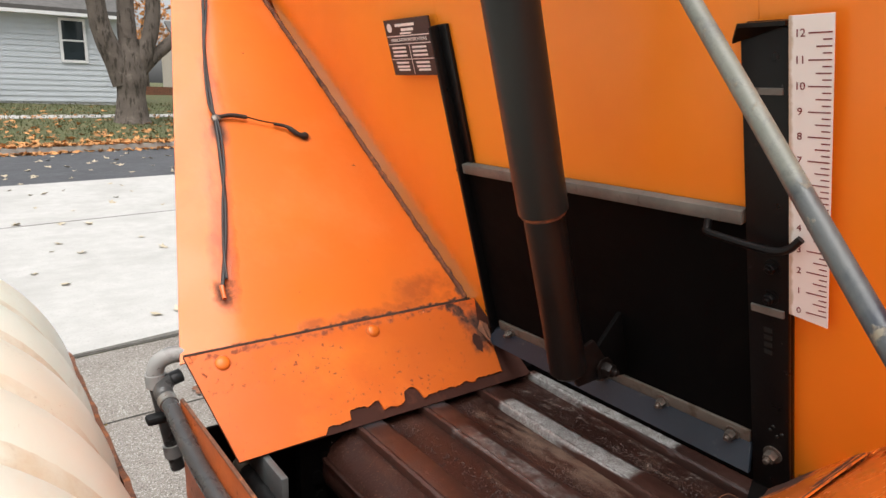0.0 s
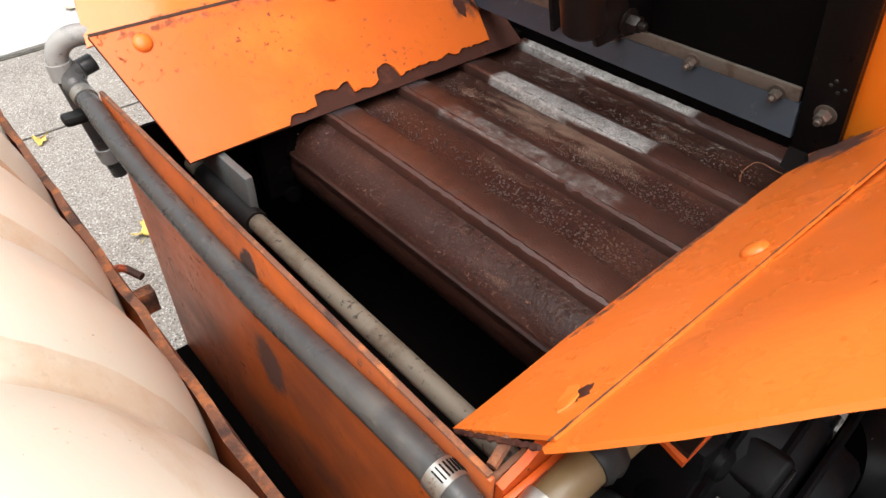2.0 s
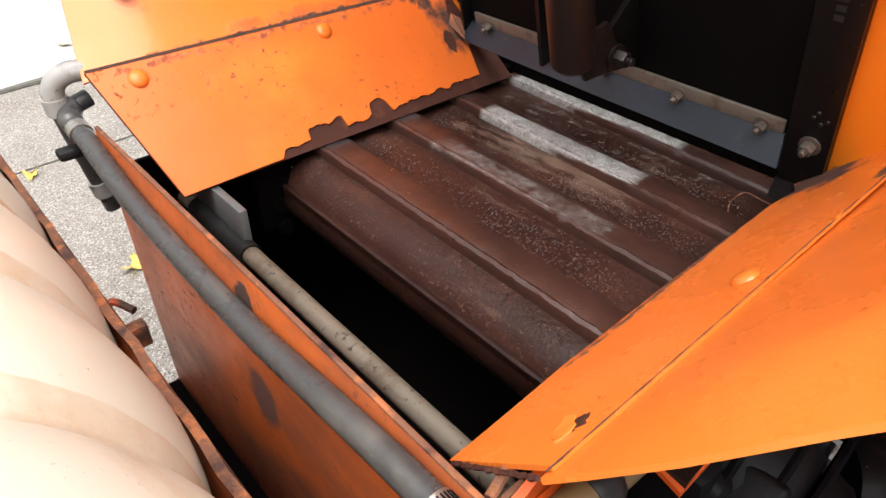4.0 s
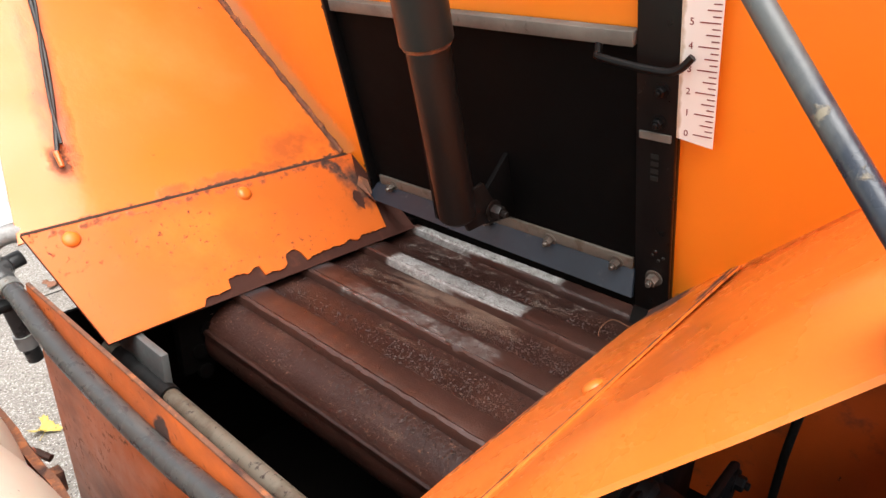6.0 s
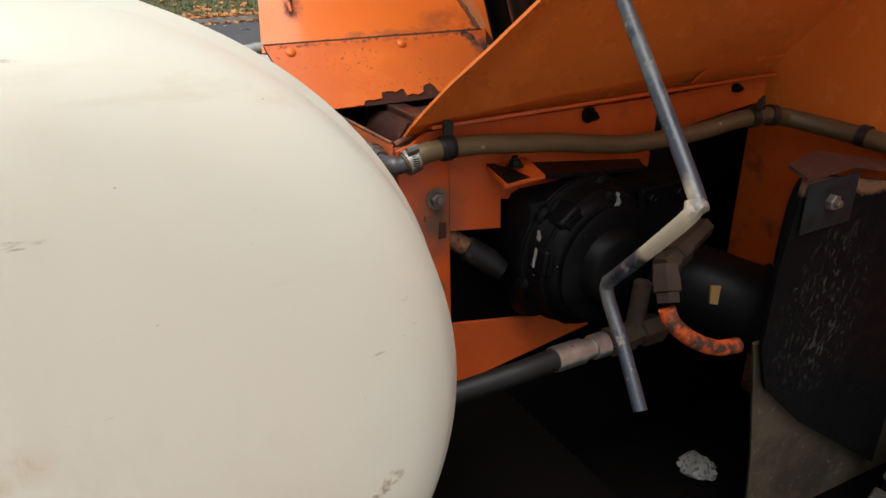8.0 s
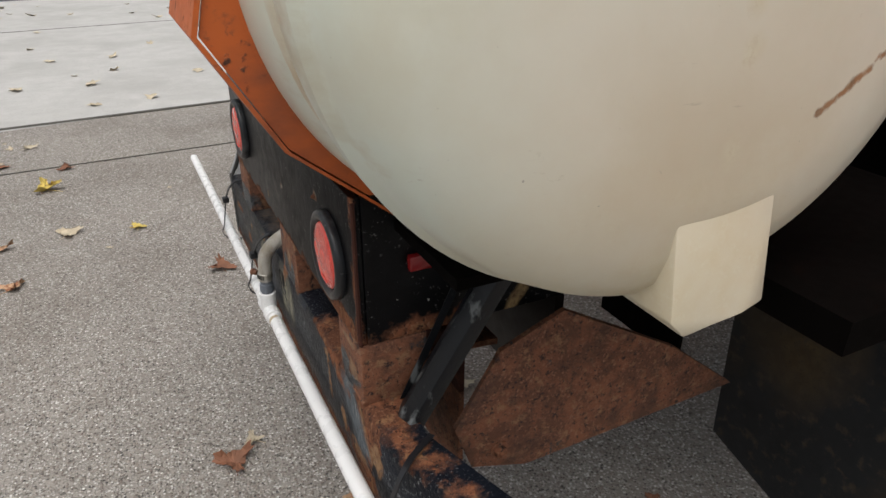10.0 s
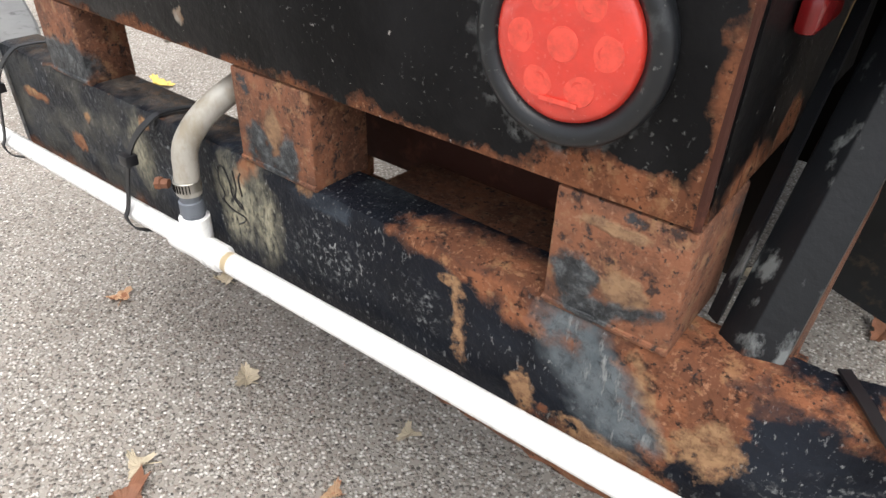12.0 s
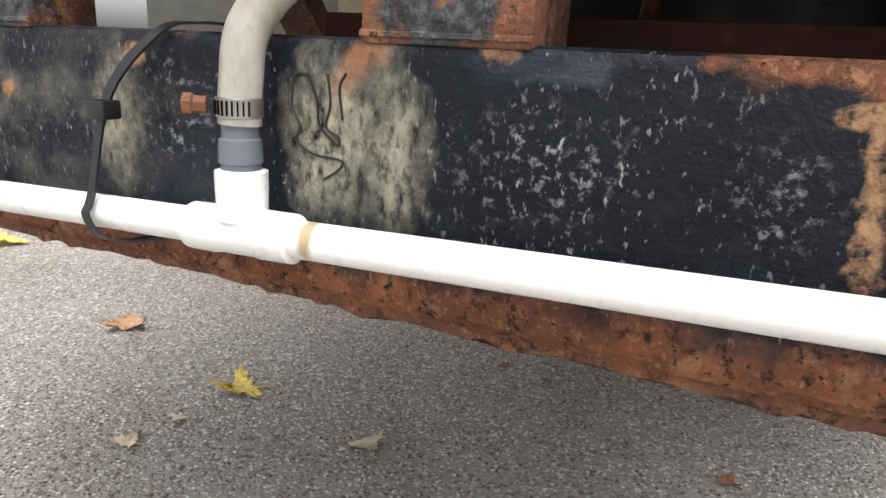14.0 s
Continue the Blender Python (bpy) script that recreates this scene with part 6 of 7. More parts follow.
part("fitting", turned(Vector((0.520, 0.500, 1.104)), Vector((0.85, 0.25, 0.22)).normalized(), [(0, 0.017), (0.020, 0.017), (0.021, 0.0135), (0.030, 0.0135), (0.031, 0.0165), (0.052, 0.0165), (0.056, 0.013), (0.110, 0.013)], 6), brown_fit, motor, "grimy brass fitting")
part("fitting", turned(Vector((0.520, 0.498, 1.112)), Vector((-0.25, -0.55, -1)).normalized(), [(0, 0.016), (0.020, 0.0185), (0.034, 0.0185), (0.035, 0.0150), (0.048, 0.0150)], 6), brown_fit, motor, "grimy brass elbow nut")
part("elbow", tube(smooth_path([(0.505, 0.473, 1.066), (0.512, 0.466, 1.046), (0.545, 0.460, 1.016), (0.590, 0.457, 0.992), (0.629, 0.457, 0.984)], 6), 0.0105, 14), orange_fit, motor, "orange painted hydraulic elbow")
part("tag", prism([(0.563, 0.462, 1.088), (0.579, 0.460, 1.084), (0.578, 0.460, 1.058), (0.566, 0.462, 1.062)], (0, -0.002, 0)), mat("brass_tag", (0.35, 0.25, 0.10), 0.35, 0.8), motor, "small brass tag")
lower = thing("hydraulic_line", (0.45, 0.58, 0.92), "black hydraulic hose with crimped steel couplings", "hydraulic hose")
part("hose", tube(smooth_path([(0.16, 0.60, 0.945), (0.25, 0.575, 0.962), (0.34, 0.552, 0.980), (0.40, 0.547, 0.986)], 6), 0.0145, 16), rubber, lower)
part("coupling", turned(Vector((0.395, 0.547, 0.986)), Vector((1, 0, -0.02)), [(0, 0.017), (0.045, 0.017), (0.046, 0.014), (0.062, 0.014), (0.063, 0.017), (0.085, 0.017), (0.086, 0.013)], 20), clamp_steel, lower, "dull crimped steel coupling")
part("fitting", turned(Vector((0.485, 0.547, 0.984)), Vector((1, 0, -0.02)), [(0, 0.02), (0.04, 0.02), (0.041, 0.016), (0.055, 0.016), (0.056, 0.021), (0.09, 0.021), (0.10, 0.016)], 6), brown_fit, lower, "grimy brass fitting")
part("riser", tube([(0.535, 0.552, 0.984), (0.540, 0.548, 1.060)], 0.0125, 12), brown_fit, lower)

rod = thing("bent_prop_rod", (0.256, 0.277, 1.142), "bent blue-grey steel prop rod through an orange tab", "steel rod")
part("rod", tube([(0.54, 1.02, 2.05)] + smooth_path([(0.439, 0.714, 1.729), (0.36, 0.486, 1.497), (0.296, 0.285, 1.318), (0.288, 0.272, 1.303), (0.287, 0.278, 1.288), (0.308, 0.360, 1.206), (0.311, 0.372, 1.194), (0.311, 0.371, 1.181), (0.305, 0.340, 1.147), (0.296, 0.303, 1.105)], 6), 0.0062, 16), rod_blue, rod)
part("guide_tab", prism([(x, y, 1.496 - 0.36 * (x - 0.365) + 0.30 * (y - 0.492)) for x, y in ((0.338, 0.474), (0.340, 0.494), (0.378, 0.517), (0.404, 0.514), (0.370, 0.470))], (0.001, 0, 0.004), bevel=0.001), orange_near, spreader, "orange rod guide tab")
plate = thing("mud_guard", (0.75, 0.41, 0.80), "scratched black steel guard plate with rusted top", "guard plate")
part("panel", prism([(0.642, 0.417, 1.228), (0.624, 0.417, 1.12), (0.622, 0.417, 1.00), (0.648, 0.417, 0.93), (0.735, 0.413, 0.847), (0.95, 0.40, 0.69), (0.95, 0.40, 1.165)], (0.004, 0.008, 0)), mud_black, plate)
part("lower_panel", prism([(0.624, 0.430, 1.00), (0.640, 0.430, 0.93), (0.668, 0.430, 0.80), (0.690, 0.430, 0.645), (1.10, 0.41, 0.645), (1.10, 0.41, 0.95)], (0.004, 0.006, 0)), mud_tan, plate, "dusty tan lower panel")
part("cap", prism([(0.635, 0.412, 1.222), (0.72, 0.410, 1.226), (0.95, 0.395, 1.172), (0.95, 0.44, 1.178), (0.70, 0.45, 1.236), (0.645, 0.445, 1.228)], (0, 0, 0.005)), chipped_base, plate, "rusted top cap")
part("bolt", bolt((0.685, 0.413, 1.190), (0, -1, 0), 0.010, 0.009), bolt_steel, plate)
part("washer_plate", box(0.640, 0.735, 0.4105, 0.4135, 1.155, 1.218, 0.002), mat("grey_washer_plate", (0.018, 0.019, 0.020), 0.7, spec=0.08, vary=0.3, vary_scale=40, layers=[(("noise", 80, 0.6, 0.68), (0.02, 0.02, 0.02), 0.6)]), plate)
lump_bm = bmesh.new()
bmesh.ops.create_icosphere(lump_bm, subdivisions=4, radius=0.027)
for v in lump_bm.verts:
    k = 1 + 0.5 * noise.noise(v.co * 45) + 0.28 * noise.noise(v.co * 140)
    v.co = Vector((0.735 + v.co.x * k * 1.15, 0.560 + v.co.y * k, 0.650 + max(-0.010, v.co.z * k * 0.55)))
solid("salt_lump", lump_bm, chip_grey, "pale crusted lump of salt on the sunken tray", "salt lump", smooth=25)
solid("hose_duct", tube(smooth_path([(0.942, 0.50, 1.172), (0.928, 0.56, 1.162), (0.918, 0.60, 1.12), (0.916, 0.61, 1.03), (0.916, 0.61, 0.90)], 6), 0.006, 12), rubber, "black hose running down behind the motor", "hose")
# black wedge added where a dark void lies beside the lower panel
solid("hopper_gap_wedge", prism([(0.703, 0.715, 0.8385), (0.880, 0.715, 0.8385), (0.772, 0.715, 1.16), (0.757, 0.715, 1.225), (0.703, 0.715, 1.235)], (0, 0.020, 0), bevel=0.002), frame_black, "black wedge filling the dark gap under the hopper", "leg")

# ---- truck ----
truck = thing("truck", (1.0, 1.0, 0.45), "black truck chassis with rusted rear frame", "truck")
part("deck", box(0.02, 0.42, 0.28, 1.345, 0.80, 0.838), pit_black, truck, "near-black deck")
part("deck", box(0.4205, 4.5, 0.70, 1.345, 0.80, 0.838), pit_black, truck, "near-black deck")
part("step_tray", box(0.4205, 4.5, 0.20, 0.6995, 0.60, 0.640), pit_black, truck, "near-black sunken tray")
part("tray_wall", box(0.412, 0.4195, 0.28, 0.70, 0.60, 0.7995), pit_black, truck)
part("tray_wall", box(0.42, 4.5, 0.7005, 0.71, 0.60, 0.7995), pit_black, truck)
part("deck_beam", box(1.05, 4.0, 0.62, 1.42, 0.84, 1.21, 0.02), pit_black, truck)
for y in (0.62, 1.29):
    part("frame_rail", box(1.0, 4.5, y, y + 0.07, 0.60, 0.795), rusty, truck, "rusty chassis rail")
part("rear_panel", box(-0.348, -0.338, 0.603, 1.354, 0.720, 0.905, 0.0012), panel_mat, truck, "black rear panel chipped and rusted along the bottom")
part("side_panel", box(-0.337, 0.02, 0.601, 0.609, 0.720, 0.905), panel_mat, truck)
part("side_panel", box(-0.337, 0.02, 1.346, 1.354, 0.720, 0.905), panel_mat, truck)
part("corner_weld", tube([(-0.346, 0.603, 0.72 + 0.02 * i) for i in range(10)], [0.0026 + 0.0010 * noise.noise((i * 1.7, 0, 9)) for i in range(10)], 7), chipped_base, truck)
part("upper_panel", box(-0.335, 0.02, 0.61, 1.345, 0.845, 0.86), pit_black, truck)
BT, BB = 0.634, 0.482


def bumper_bar():
    """The bumper: a channel along y whose ends sweep forward."""
    line = [(-0.235, 0.20), (-0.290, 0.34), (-0.348, 0.52)] + [(-0.348, 0.53 + 0.097 * i) for i in range(1, 11)] + [(-0.325, 1.56), (-0.262, 1.77)]
    bm = bmesh.new()
    va = []
    for i, (x, y) in enumerate(line):
        rise = 0.012 if i == len(line) - 1 else (0.0 if i else 0.01)
        lift = {len(line) - 1: 0.130, len(line) - 2: 0.055}.get(i, 0.0)
        pr = [(0.004, BB), (0.0, BB + 0.006), (0.0, BT - 0.008), (0.003, BT - 0.002), (0.010, BT), (0.050, BT), (0.054, BT - 0.006), (0.054, BT - 0.03), (0.012, BT - 0.03), (0.012, BB + 0.012), (0.058, BB + 0.004), (0.058, BB - 0.012)]
        va.append([bm.verts.new((x + a, y, z + rise + lift * (BT - z) / (BT - BB))) for a, z in pr])
    n = 12
    for a, b in zip(va, va[1:]):
        for i in range(n):
            bm.faces.new((a[i], a[(i + 1) % n], b[(i + 1) % n], b[i]))
    bm.faces.new(va[0]), bm.faces.new(va[-1][::-1])
    return bm


bumper = thing("rear_bumper", (-0.33, 1.0, BB), "rusted black steel rear bumper with flaking paint", "bumper")
bar_bm = bumper_bar()
bmesh.ops.bisect_plane(bar_bm, geom=bar_bm.verts[:] + bar_bm.edges[:] + bar_bm.faces[:], plane_co=(0, 0.845, 0), plane_no=(0, 1, 0))
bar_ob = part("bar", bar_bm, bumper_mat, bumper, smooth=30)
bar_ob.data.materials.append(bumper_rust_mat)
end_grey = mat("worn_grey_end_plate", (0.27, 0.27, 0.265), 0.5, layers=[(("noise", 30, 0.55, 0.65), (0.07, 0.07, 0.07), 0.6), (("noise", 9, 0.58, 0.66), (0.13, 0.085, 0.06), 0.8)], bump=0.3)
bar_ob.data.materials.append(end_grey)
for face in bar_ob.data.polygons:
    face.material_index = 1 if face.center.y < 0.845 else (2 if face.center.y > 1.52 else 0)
part("lower_lip", prism([(-0.340 + 0.004 * noise.noise((k * 0.8, 3, 0)), 0.50 + 0.01 * k, BB - 0.006 - 0.008 * abs(noise.noise((k * 0.31, 7, 0)))) for k in range(101)] + [(-0.28, 1.50, BB - 0.012), (-0.28, 0.50, BB - 0.018)], (0, 0, 0.014)), rusty, bumper, "flaking rusted lower lip")
for y0, y1, xb in ((1.268, 1.353, -0.292), (0.903, 0.999, -0.285), (0.600, 0.686, -0.262)):
    part("post", box(-0.3475, xb, y0, y1, BT - 0.003, 0.7185, 0.0025), post_mat, bumper, "rusted square mounting post")
    part("weld_bead", tube([(-0.3465 + 0.0012 * noise.noise((y0 * 30 + k, 1, 0)), y0 + (y1 - y0) * k / 14, BT + 0.002) for k in range(15)], [0.0024 + 0.0012 * noise.noise((k * 1.1, y0 * 9, 0)) for k in range(15)], 7), post_mat, bumper)
part("end_plate", prism([(-0.347, 1.50, BT + 0.006), (-0.262, 1.775, BT + 0.020), (-0.262, 1.775, BB + 0.125), (-0.347, 1.50, BB + 0.01)], (-0.005, -0.002, 0)), end_grey, bumper, "scraped grey end plate")
for scr in ([(1.032, 0.613), (1.039, 0.613), (1.042, 0.609), (1.043, 0.595), (1.037, 0.583), (1.041, 0.576), (1.029, 0.569), (1.01, 0.567), (1.011, 0.562), (1.021, 0.555)],
            [(1.032, 0.613), (1.026, 0.599), (1.025, 0.587), (1.020, 0.581), (1.012, 0.575), (1.012, 0.58), (1.020, 0.585), (1.017, 0.598), (1.019, 0.614)], [(1.007, 0.615), (1.011, 0.607), (1.009, 0.59)]):
    part("scribble", tube(smooth_path([(-0.3485, y, z) for y, z in scr], 5), 0.0008, 5), print_black, bumper, "thin black scribbled line")


def tail_light(y, z, parent):
    lamp = part("tail_light", turned(Vector((-0.349, y, z)), Vector((-1, 0, 0)), [(0, 0.0555), (0.006, 0.0562), (0.010, 0.0545), (0.0118, 0.0505), (0.0112, 0.0470), (0.0085, 0.0440), (0.006, 0.0425)], 64), grommet_mat, parent, "round red tail light in a black grommet", 50)
    part("lens", turned(Vector((-0.3555, y, z)), Vector((-1, 0, 0)), [(0, 0.0424), (0.002, 0.0418), (0.004, 0.0390), (0.0052, 0.030), (0.0056, 0.0)], 64), lens_red, lamp, "ribbed red lens", 50)
    for k in range(7):
        a = 2 * math.pi * k / 6
        r = 0.0245 if k < 6 else 0.0
        p = Vector((-0.3614 + (0.0006 if k < 6 else 0), y + r * math.cos(a), z + r * math.sin(a)))
        part("reflector", turned(p, Vector((-1, 0, 0)), [(-0.0006, 0.0092), (0.0, 0.0088), (0.0001, 0.0060), (0.0, 0.0040), (0.0001, 0.0010)], 24), lens_led, lamp)
    part("maker_mark", box(-0.3618, -0.3608, y - 0.013, y + 0.010, z - 0.031, z - 0.0285), lens_led, lamp, smooth=0)
    return lamp


tail_light(0.687, 0.803, truck)
tail_light(1.243, 0.812, truck)
marker = part("side_marker", box(-0.288, -0.232, 0.588, 0.600, 0.810, 0.830, 0.004), marker_red, truck, "small red side marker lamp")
part("screw", bolt((-0.349, 0.747, 0.856), (-1, 0, 0), 0.0028, 0.0025), rusty, truck)
part("brace", prism([(-0.326, 0.586, 0.600), (-0.337, 0.568, 0.600), (-0.330, 0.546, 0.600), (-0.312, 0.546, 0.592), (-0.322, 0.565, 0.592), (-0.308, 0.586, 0.592)], (0.262, -0.032, 0.45), bevel=0.0012), brace_mat, truck, "black diagonal steel brace")
part("brace_flange", prism([(-0.300, 0.594, 0.64), (-0.306, 0.586, 0.64), (-0.294, 0.586, 0.64)], (0.18, -0.02, 0.40)), brace_mat, truck)
part("gusset", prism([(-0.25, 0.546, 0.60), (-0.225, 0.546, 0.53), (-0.14, 0.546, 0.500), (0.24, 0.546, 0.51), (0.10, 0.546, 0.62), (-0.10, 0.546, 0.735), (-0.19, 0.546, 0.70)], (0.002, 0.008, 0.0)), rusty, truck, "rusted gusset plate")
part("gusset_bolt", bolt((-0.185, 0.545, 0.545), (0, -1, 0), 0.009, 0.008), rusty, truck)
part("crossmember", box(-0.06, -0.045, 0.62, 0.99, 0.52, 0.80), cyl_brown, truck, "rusty crossmember plate")
sill = part("inner_sill", box(-0.206, -0.198, 0.62, 1.12, 0.44, 0.565, 0.001), rusty, truck, "rusted inner sill plate with slots")
for ya, yb in ((0.62, 0.928), (0.982, 1.032), (1.070, 1.12)):
    part("sill_tab", box(-0.206, -0.198, ya, yb, 0.5655, 0.5895, 0.001), rusty, sill)
part("sill_bar", box(-0.206, -0.198, 0.62, 1.12, 0.590, 0.655, 0.001), chipped_base, sill)
part("inner_shelf", prism([(-0.28, 0.70, 0.615), (-0.28, 0.90, 0.615), (-0.10, 0.90, 0.60), (-0.10, 0.70, 0.60)], (0, 0, -0.01)), rusty, truck)
part("hanger", tube([(-0.16, 0.885, 0.63), (-0.17, 0.865, 0.80)], 0.006, 8), chipped_base, truck)
part("hanger", box(-0.13, -0.12, 0.72, 0.735, 0.60, 0.78), chipped_base, truck)
part("strut", prism([(-0.25, 1.20, 0.74), (-0.25, 1.16, 0.74), (0.10, 1.19, 0.42), (0.10, 1.23, 0.42)], (0.0, 0.0, 0.03)), rusty, truck)
part("mud_flap", prism([(0.30, 0.60, 0.345), (0.30, 0.426, 0.294), (0.30, 0.30, 0.42), (0.30, 0.28, 0.80), (0.30, 0.62, 0.80)], (0.008, 0.0, 0)), tarp, truck, "torn black mud flap")
part("mud_flap", box(0.600, 0.608, 1.645, 2.215, 0.445, 0.80, 0.003), flap_grey, truck, "dusty olive-grey rubber mud flap")
part("flap_strip", box(0.596, 0.610, 1.642, 2.218, 0.395, 0.4445, 0.003), flap_tan, truck, "muddy tan lower flap strip")
part("flap_block", box(0.58, 0.63, 1.50, 1.638, 0.36, 0.80, 0.006), flap_tan, truck)
# dark plate added to fill the black gap between brace and flap
part("dark_gap_plate", box(0.12, 0.126, 0.555, 0.73, 0.58, 0.799), pit_black, truck)
part("spring_hanger", box(0.55, 0.62, 1.14, 1.20, 0.35, 0.60, 0.006), mud_tan, truck)
for y in (0.10, 1.75):
    w = part("wheel", turned(Vector((1.22, y, 0.45)), Vector((0, 1, 0)), [(0.0, 0.20), (0.01, 0.36), (0.03, 0.42), (0.06, 0.437), (0.22, 0.437), (0.25, 0.42), (0.27, 0.36), (0.28, 0.20)], 64), rubber, truck, "black truck tyre")
    part("rim", turned(Vector((1.22, y - 0.004, 0.45)), Vector((0, 1, 0)), [(0, 0.06), (0.002, 0.19), (0.006, 0.20)], 32), mud_tan, w)
    bm = bmesh.new()
    for k in range(56):
        a = 2 * math.pi * k / 56
        for j, (ya, yb) in enumerate(((0.030, 0.085), (0.095, 0.135), (0.145, 0.185), (0.195, 0.250))):
            b2 = box(-0.017, 0.017, y + ya, y + yb, 0.428, 0.450, 0.003, None, 1)
            b2.transform(Matrix.Translation((1.22, 0, 0.45)) @ Matrix.Rotation(a + 0.05 * (j % 2), 4, "Y"))
            join(bm, b2)
    part("tread", bm, tread_grey, w, "dusty tread blocks", smooth=0)

# ---- spray bar ----
bar = thing("spray_bar", (-0.386, 1.0, 0.53), "white PVC spray pipe tied along the rear bumper", "spray pipe")


def pipe_at(y, dx=0.0, dz=0.0):
    return Vector((-0.371 + dx, y, 0.5284 + (0.9 - y) * 0.038 + dz))


part("pipe", tube([pipe_at(y) for y in (0.30, 0.6, 1.03)], 0.0109, 24), pvc_white, bar)
part("pipe", tube([pipe_at(y) for y in (1.08, 1.5, 2.15)], 0.0109, 24), pvc_white, bar)
part("tee", turned(pipe_at(1.100), Vector((0, -1, 0.038)), [(0, 0.0122), (0.001, 0.0143), (0.020, 0.0146), (0.024, 0.0138), (0.050, 0.0138), (0.054, 0.0146), (0.075, 0.0143), (0.076, 0.0122)], 28), pvc_white, bar, "white PVC tee")
part("tee_neck", turned(pipe_at(1.062, 0, 0.008), Vector((0, 0, 1)), [(0, 0.0145), (0.020, 0.0150), (0.028, 0.0150), (0.029, 0.0125)], 24), pvc_white, bar)
part("adapter", turned(pipe_at(1.062, 0, 0.036), Vector((0, 0, 1)), [(0, 0.0112), (0.004, 0.0112), (0.005, 0.0126), (0.018, 0.0120), (0.019, 0.0104), (0.045, 0.0100)], 12), pvc_grey, bar, "grey threaded adapter")
p0 = pipe_at(1.062)
part("feed_hose", tube(smooth_path([p0 + Vector((0, 0, 0.062)), p0 + Vector((0.001, -0.001, 0.085)), p0 + Vector((0.006, -0.004, 0.115)), p0 + Vector((0.030, -0.016, 0.145)), p0 + Vector((0.075, -0.032, 0.170)), p0 + Vector((0.14, -0.045, 0.185)), p0 + Vector((0.30, -0.05, 0.20))], 9), 0.0120, 20), hose_clear, bar, "cloudy grey vinyl feed hose")
part("clamp", turned(p0 + Vector((0, 0, 0.066)), Vector((0, 0, 1)), [(0, 0.0124), (0.0005, 0.0131), (0.0105, 0.0131), (0.011, 0.0124)], 28), clamp_steel, bar, "steel worm-drive clamp")
for k in range(9):
    a = math.radians(140 + 13 * k)
    q = p0 + Vector((math.cos(a) * 0.0133, math.sin(a) * 0.0133, 0.0715))
    bm = box(-0.0004, 0.0004, -0.0005, 0.0005, -0.004, 0.004)
    bm.transform(Matrix.Translation(q) @ Matrix.Rotation(a, 4, "Z"))
    part("clamp_slot", bm, cast_black, bar, smooth=0)
part("clamp_screw", turned(p0 + Vector((-0.012, 0.012, 0.0725)), Vector((-0.5, 0.8, 0)), [(0, 0.005), (0.007, 0.005), (0.008, 0.0065), (0.013, 0.0065)], 6), rust_edge, bar, "rusty clamp screw")


def cable_tie(y, lean):
    t = thing("cable_tie", (-0.36, y, BT), "black nylon cable tie holding the pipe to the bumper", "cable tie", "bumper cable ties")
    c = pipe_at(y)
    loop = [(-0.296, y - lean, BT + 0.004), (-0.33, y - lean * 0.6, BT + 0.005), (-0.352, y - lean * 0.3, BT - 0.002), (-0.368, y + 0.016, BT - 0.040), (c.x - 0.011, y + 0.022, c.z + 0.013), (c.x - 0.0165, y + 0.022, c.z), (c.x - 0.011, y + 0.016, c.z - 0.014), (c.x + 0.006, y + 0.006, c.z - 0.019), (c.x + 0.022, y - 0.004, c.z - 0.016)]
    pts = smooth_path(loop, 6)
    bm = bmesh.new()
    va = []
    for i, p in enumerate(pts):
        d = (pts[min(i + 1, len(pts) - 1)] - pts[max(i - 1, 0)]).normalized()
        w = Vector((0, 1, 0)) - d * d.y
        w = w.normalized() * (0.0038 if i < 20 else 0.0030)
        n = d.cross(w).normalized() * 0.0009
        va.append([bm.verts.new(p + s) for s in (w + n, -w + n, -w - n, w - n)])
    for a, b in zip(va, va[1:]):
        for i in range(4):
            bm.faces.new((a[i], a[(i + 1) % 4], b[(i + 1) % 4], b[i]))
    bm.faces.new(va[0]), bm.faces.new(va[-1][::-1])
    part("band", bm, tie_black, t)
    part("head", box(-0.378, -0.364, y + 0.010, y + 0.026, BT - 0.056, BT - 0.044, 0.0015), tie_black, t)


for y, lean in ((1.464, 0.030), (1.153, 0.040), (0.457, -0.058)):
    cable_tie(y, lean)

# ---- street side: house, tree, leaves ----
house = thing("house", (-3, 33, 0.8), "pale blue-grey clapboard house with white windows", "house")
HY, HX0, HX1 = 30.0, -14.0, 5.75
bm = bmesh.new()
z = 0.88
b2 = []
while z < 4.15:
    b2.append((z, HY - 0.026))
    b2.append((z + 0.2, HY))
    z += 0.2
va = [[bm.verts.new((x, y, zz)) for x in (HX0, HX1)] for zz, y in b2]
for a, b in zip(va, va[1:]):
    bm.faces.new((a[0], a[1], b[1], b[0]))
part("wall", bm, siding, house, "clapboard front wall", smooth=0)
part("side_wall", box(HX1 - 0.2, HX1 - 0.005, HY + 0.005, 40, 0.5, 4.15), siding, house)
bm = box(HX0, HX1 - 0.03, HY + 0.02, HY + 0.2, 0.1, 0.875)
part("foundation", bm, blockwork, house, "whitewashed block foundation")
for i in range(11):
    part("block_joint", box(HX0 + 1.0 + i * 1.7, HX0 + 1.02 + i * 1.7, HY + 0.012, HY + 0.02, 0.45, 0.87), joint_dark, house, smooth=0)
part("roof", prism([(HX0 - 0.4, HY - 0.55, 4.10), (HX1 + 0.4, HY - 0.55, 4.10), (HX1 + 0.4, 35, 6.6), (HX0 - 0.4, 35, 6.6)], (0, 0, 0.15)), roof_mat, house, "grey shingle roof")
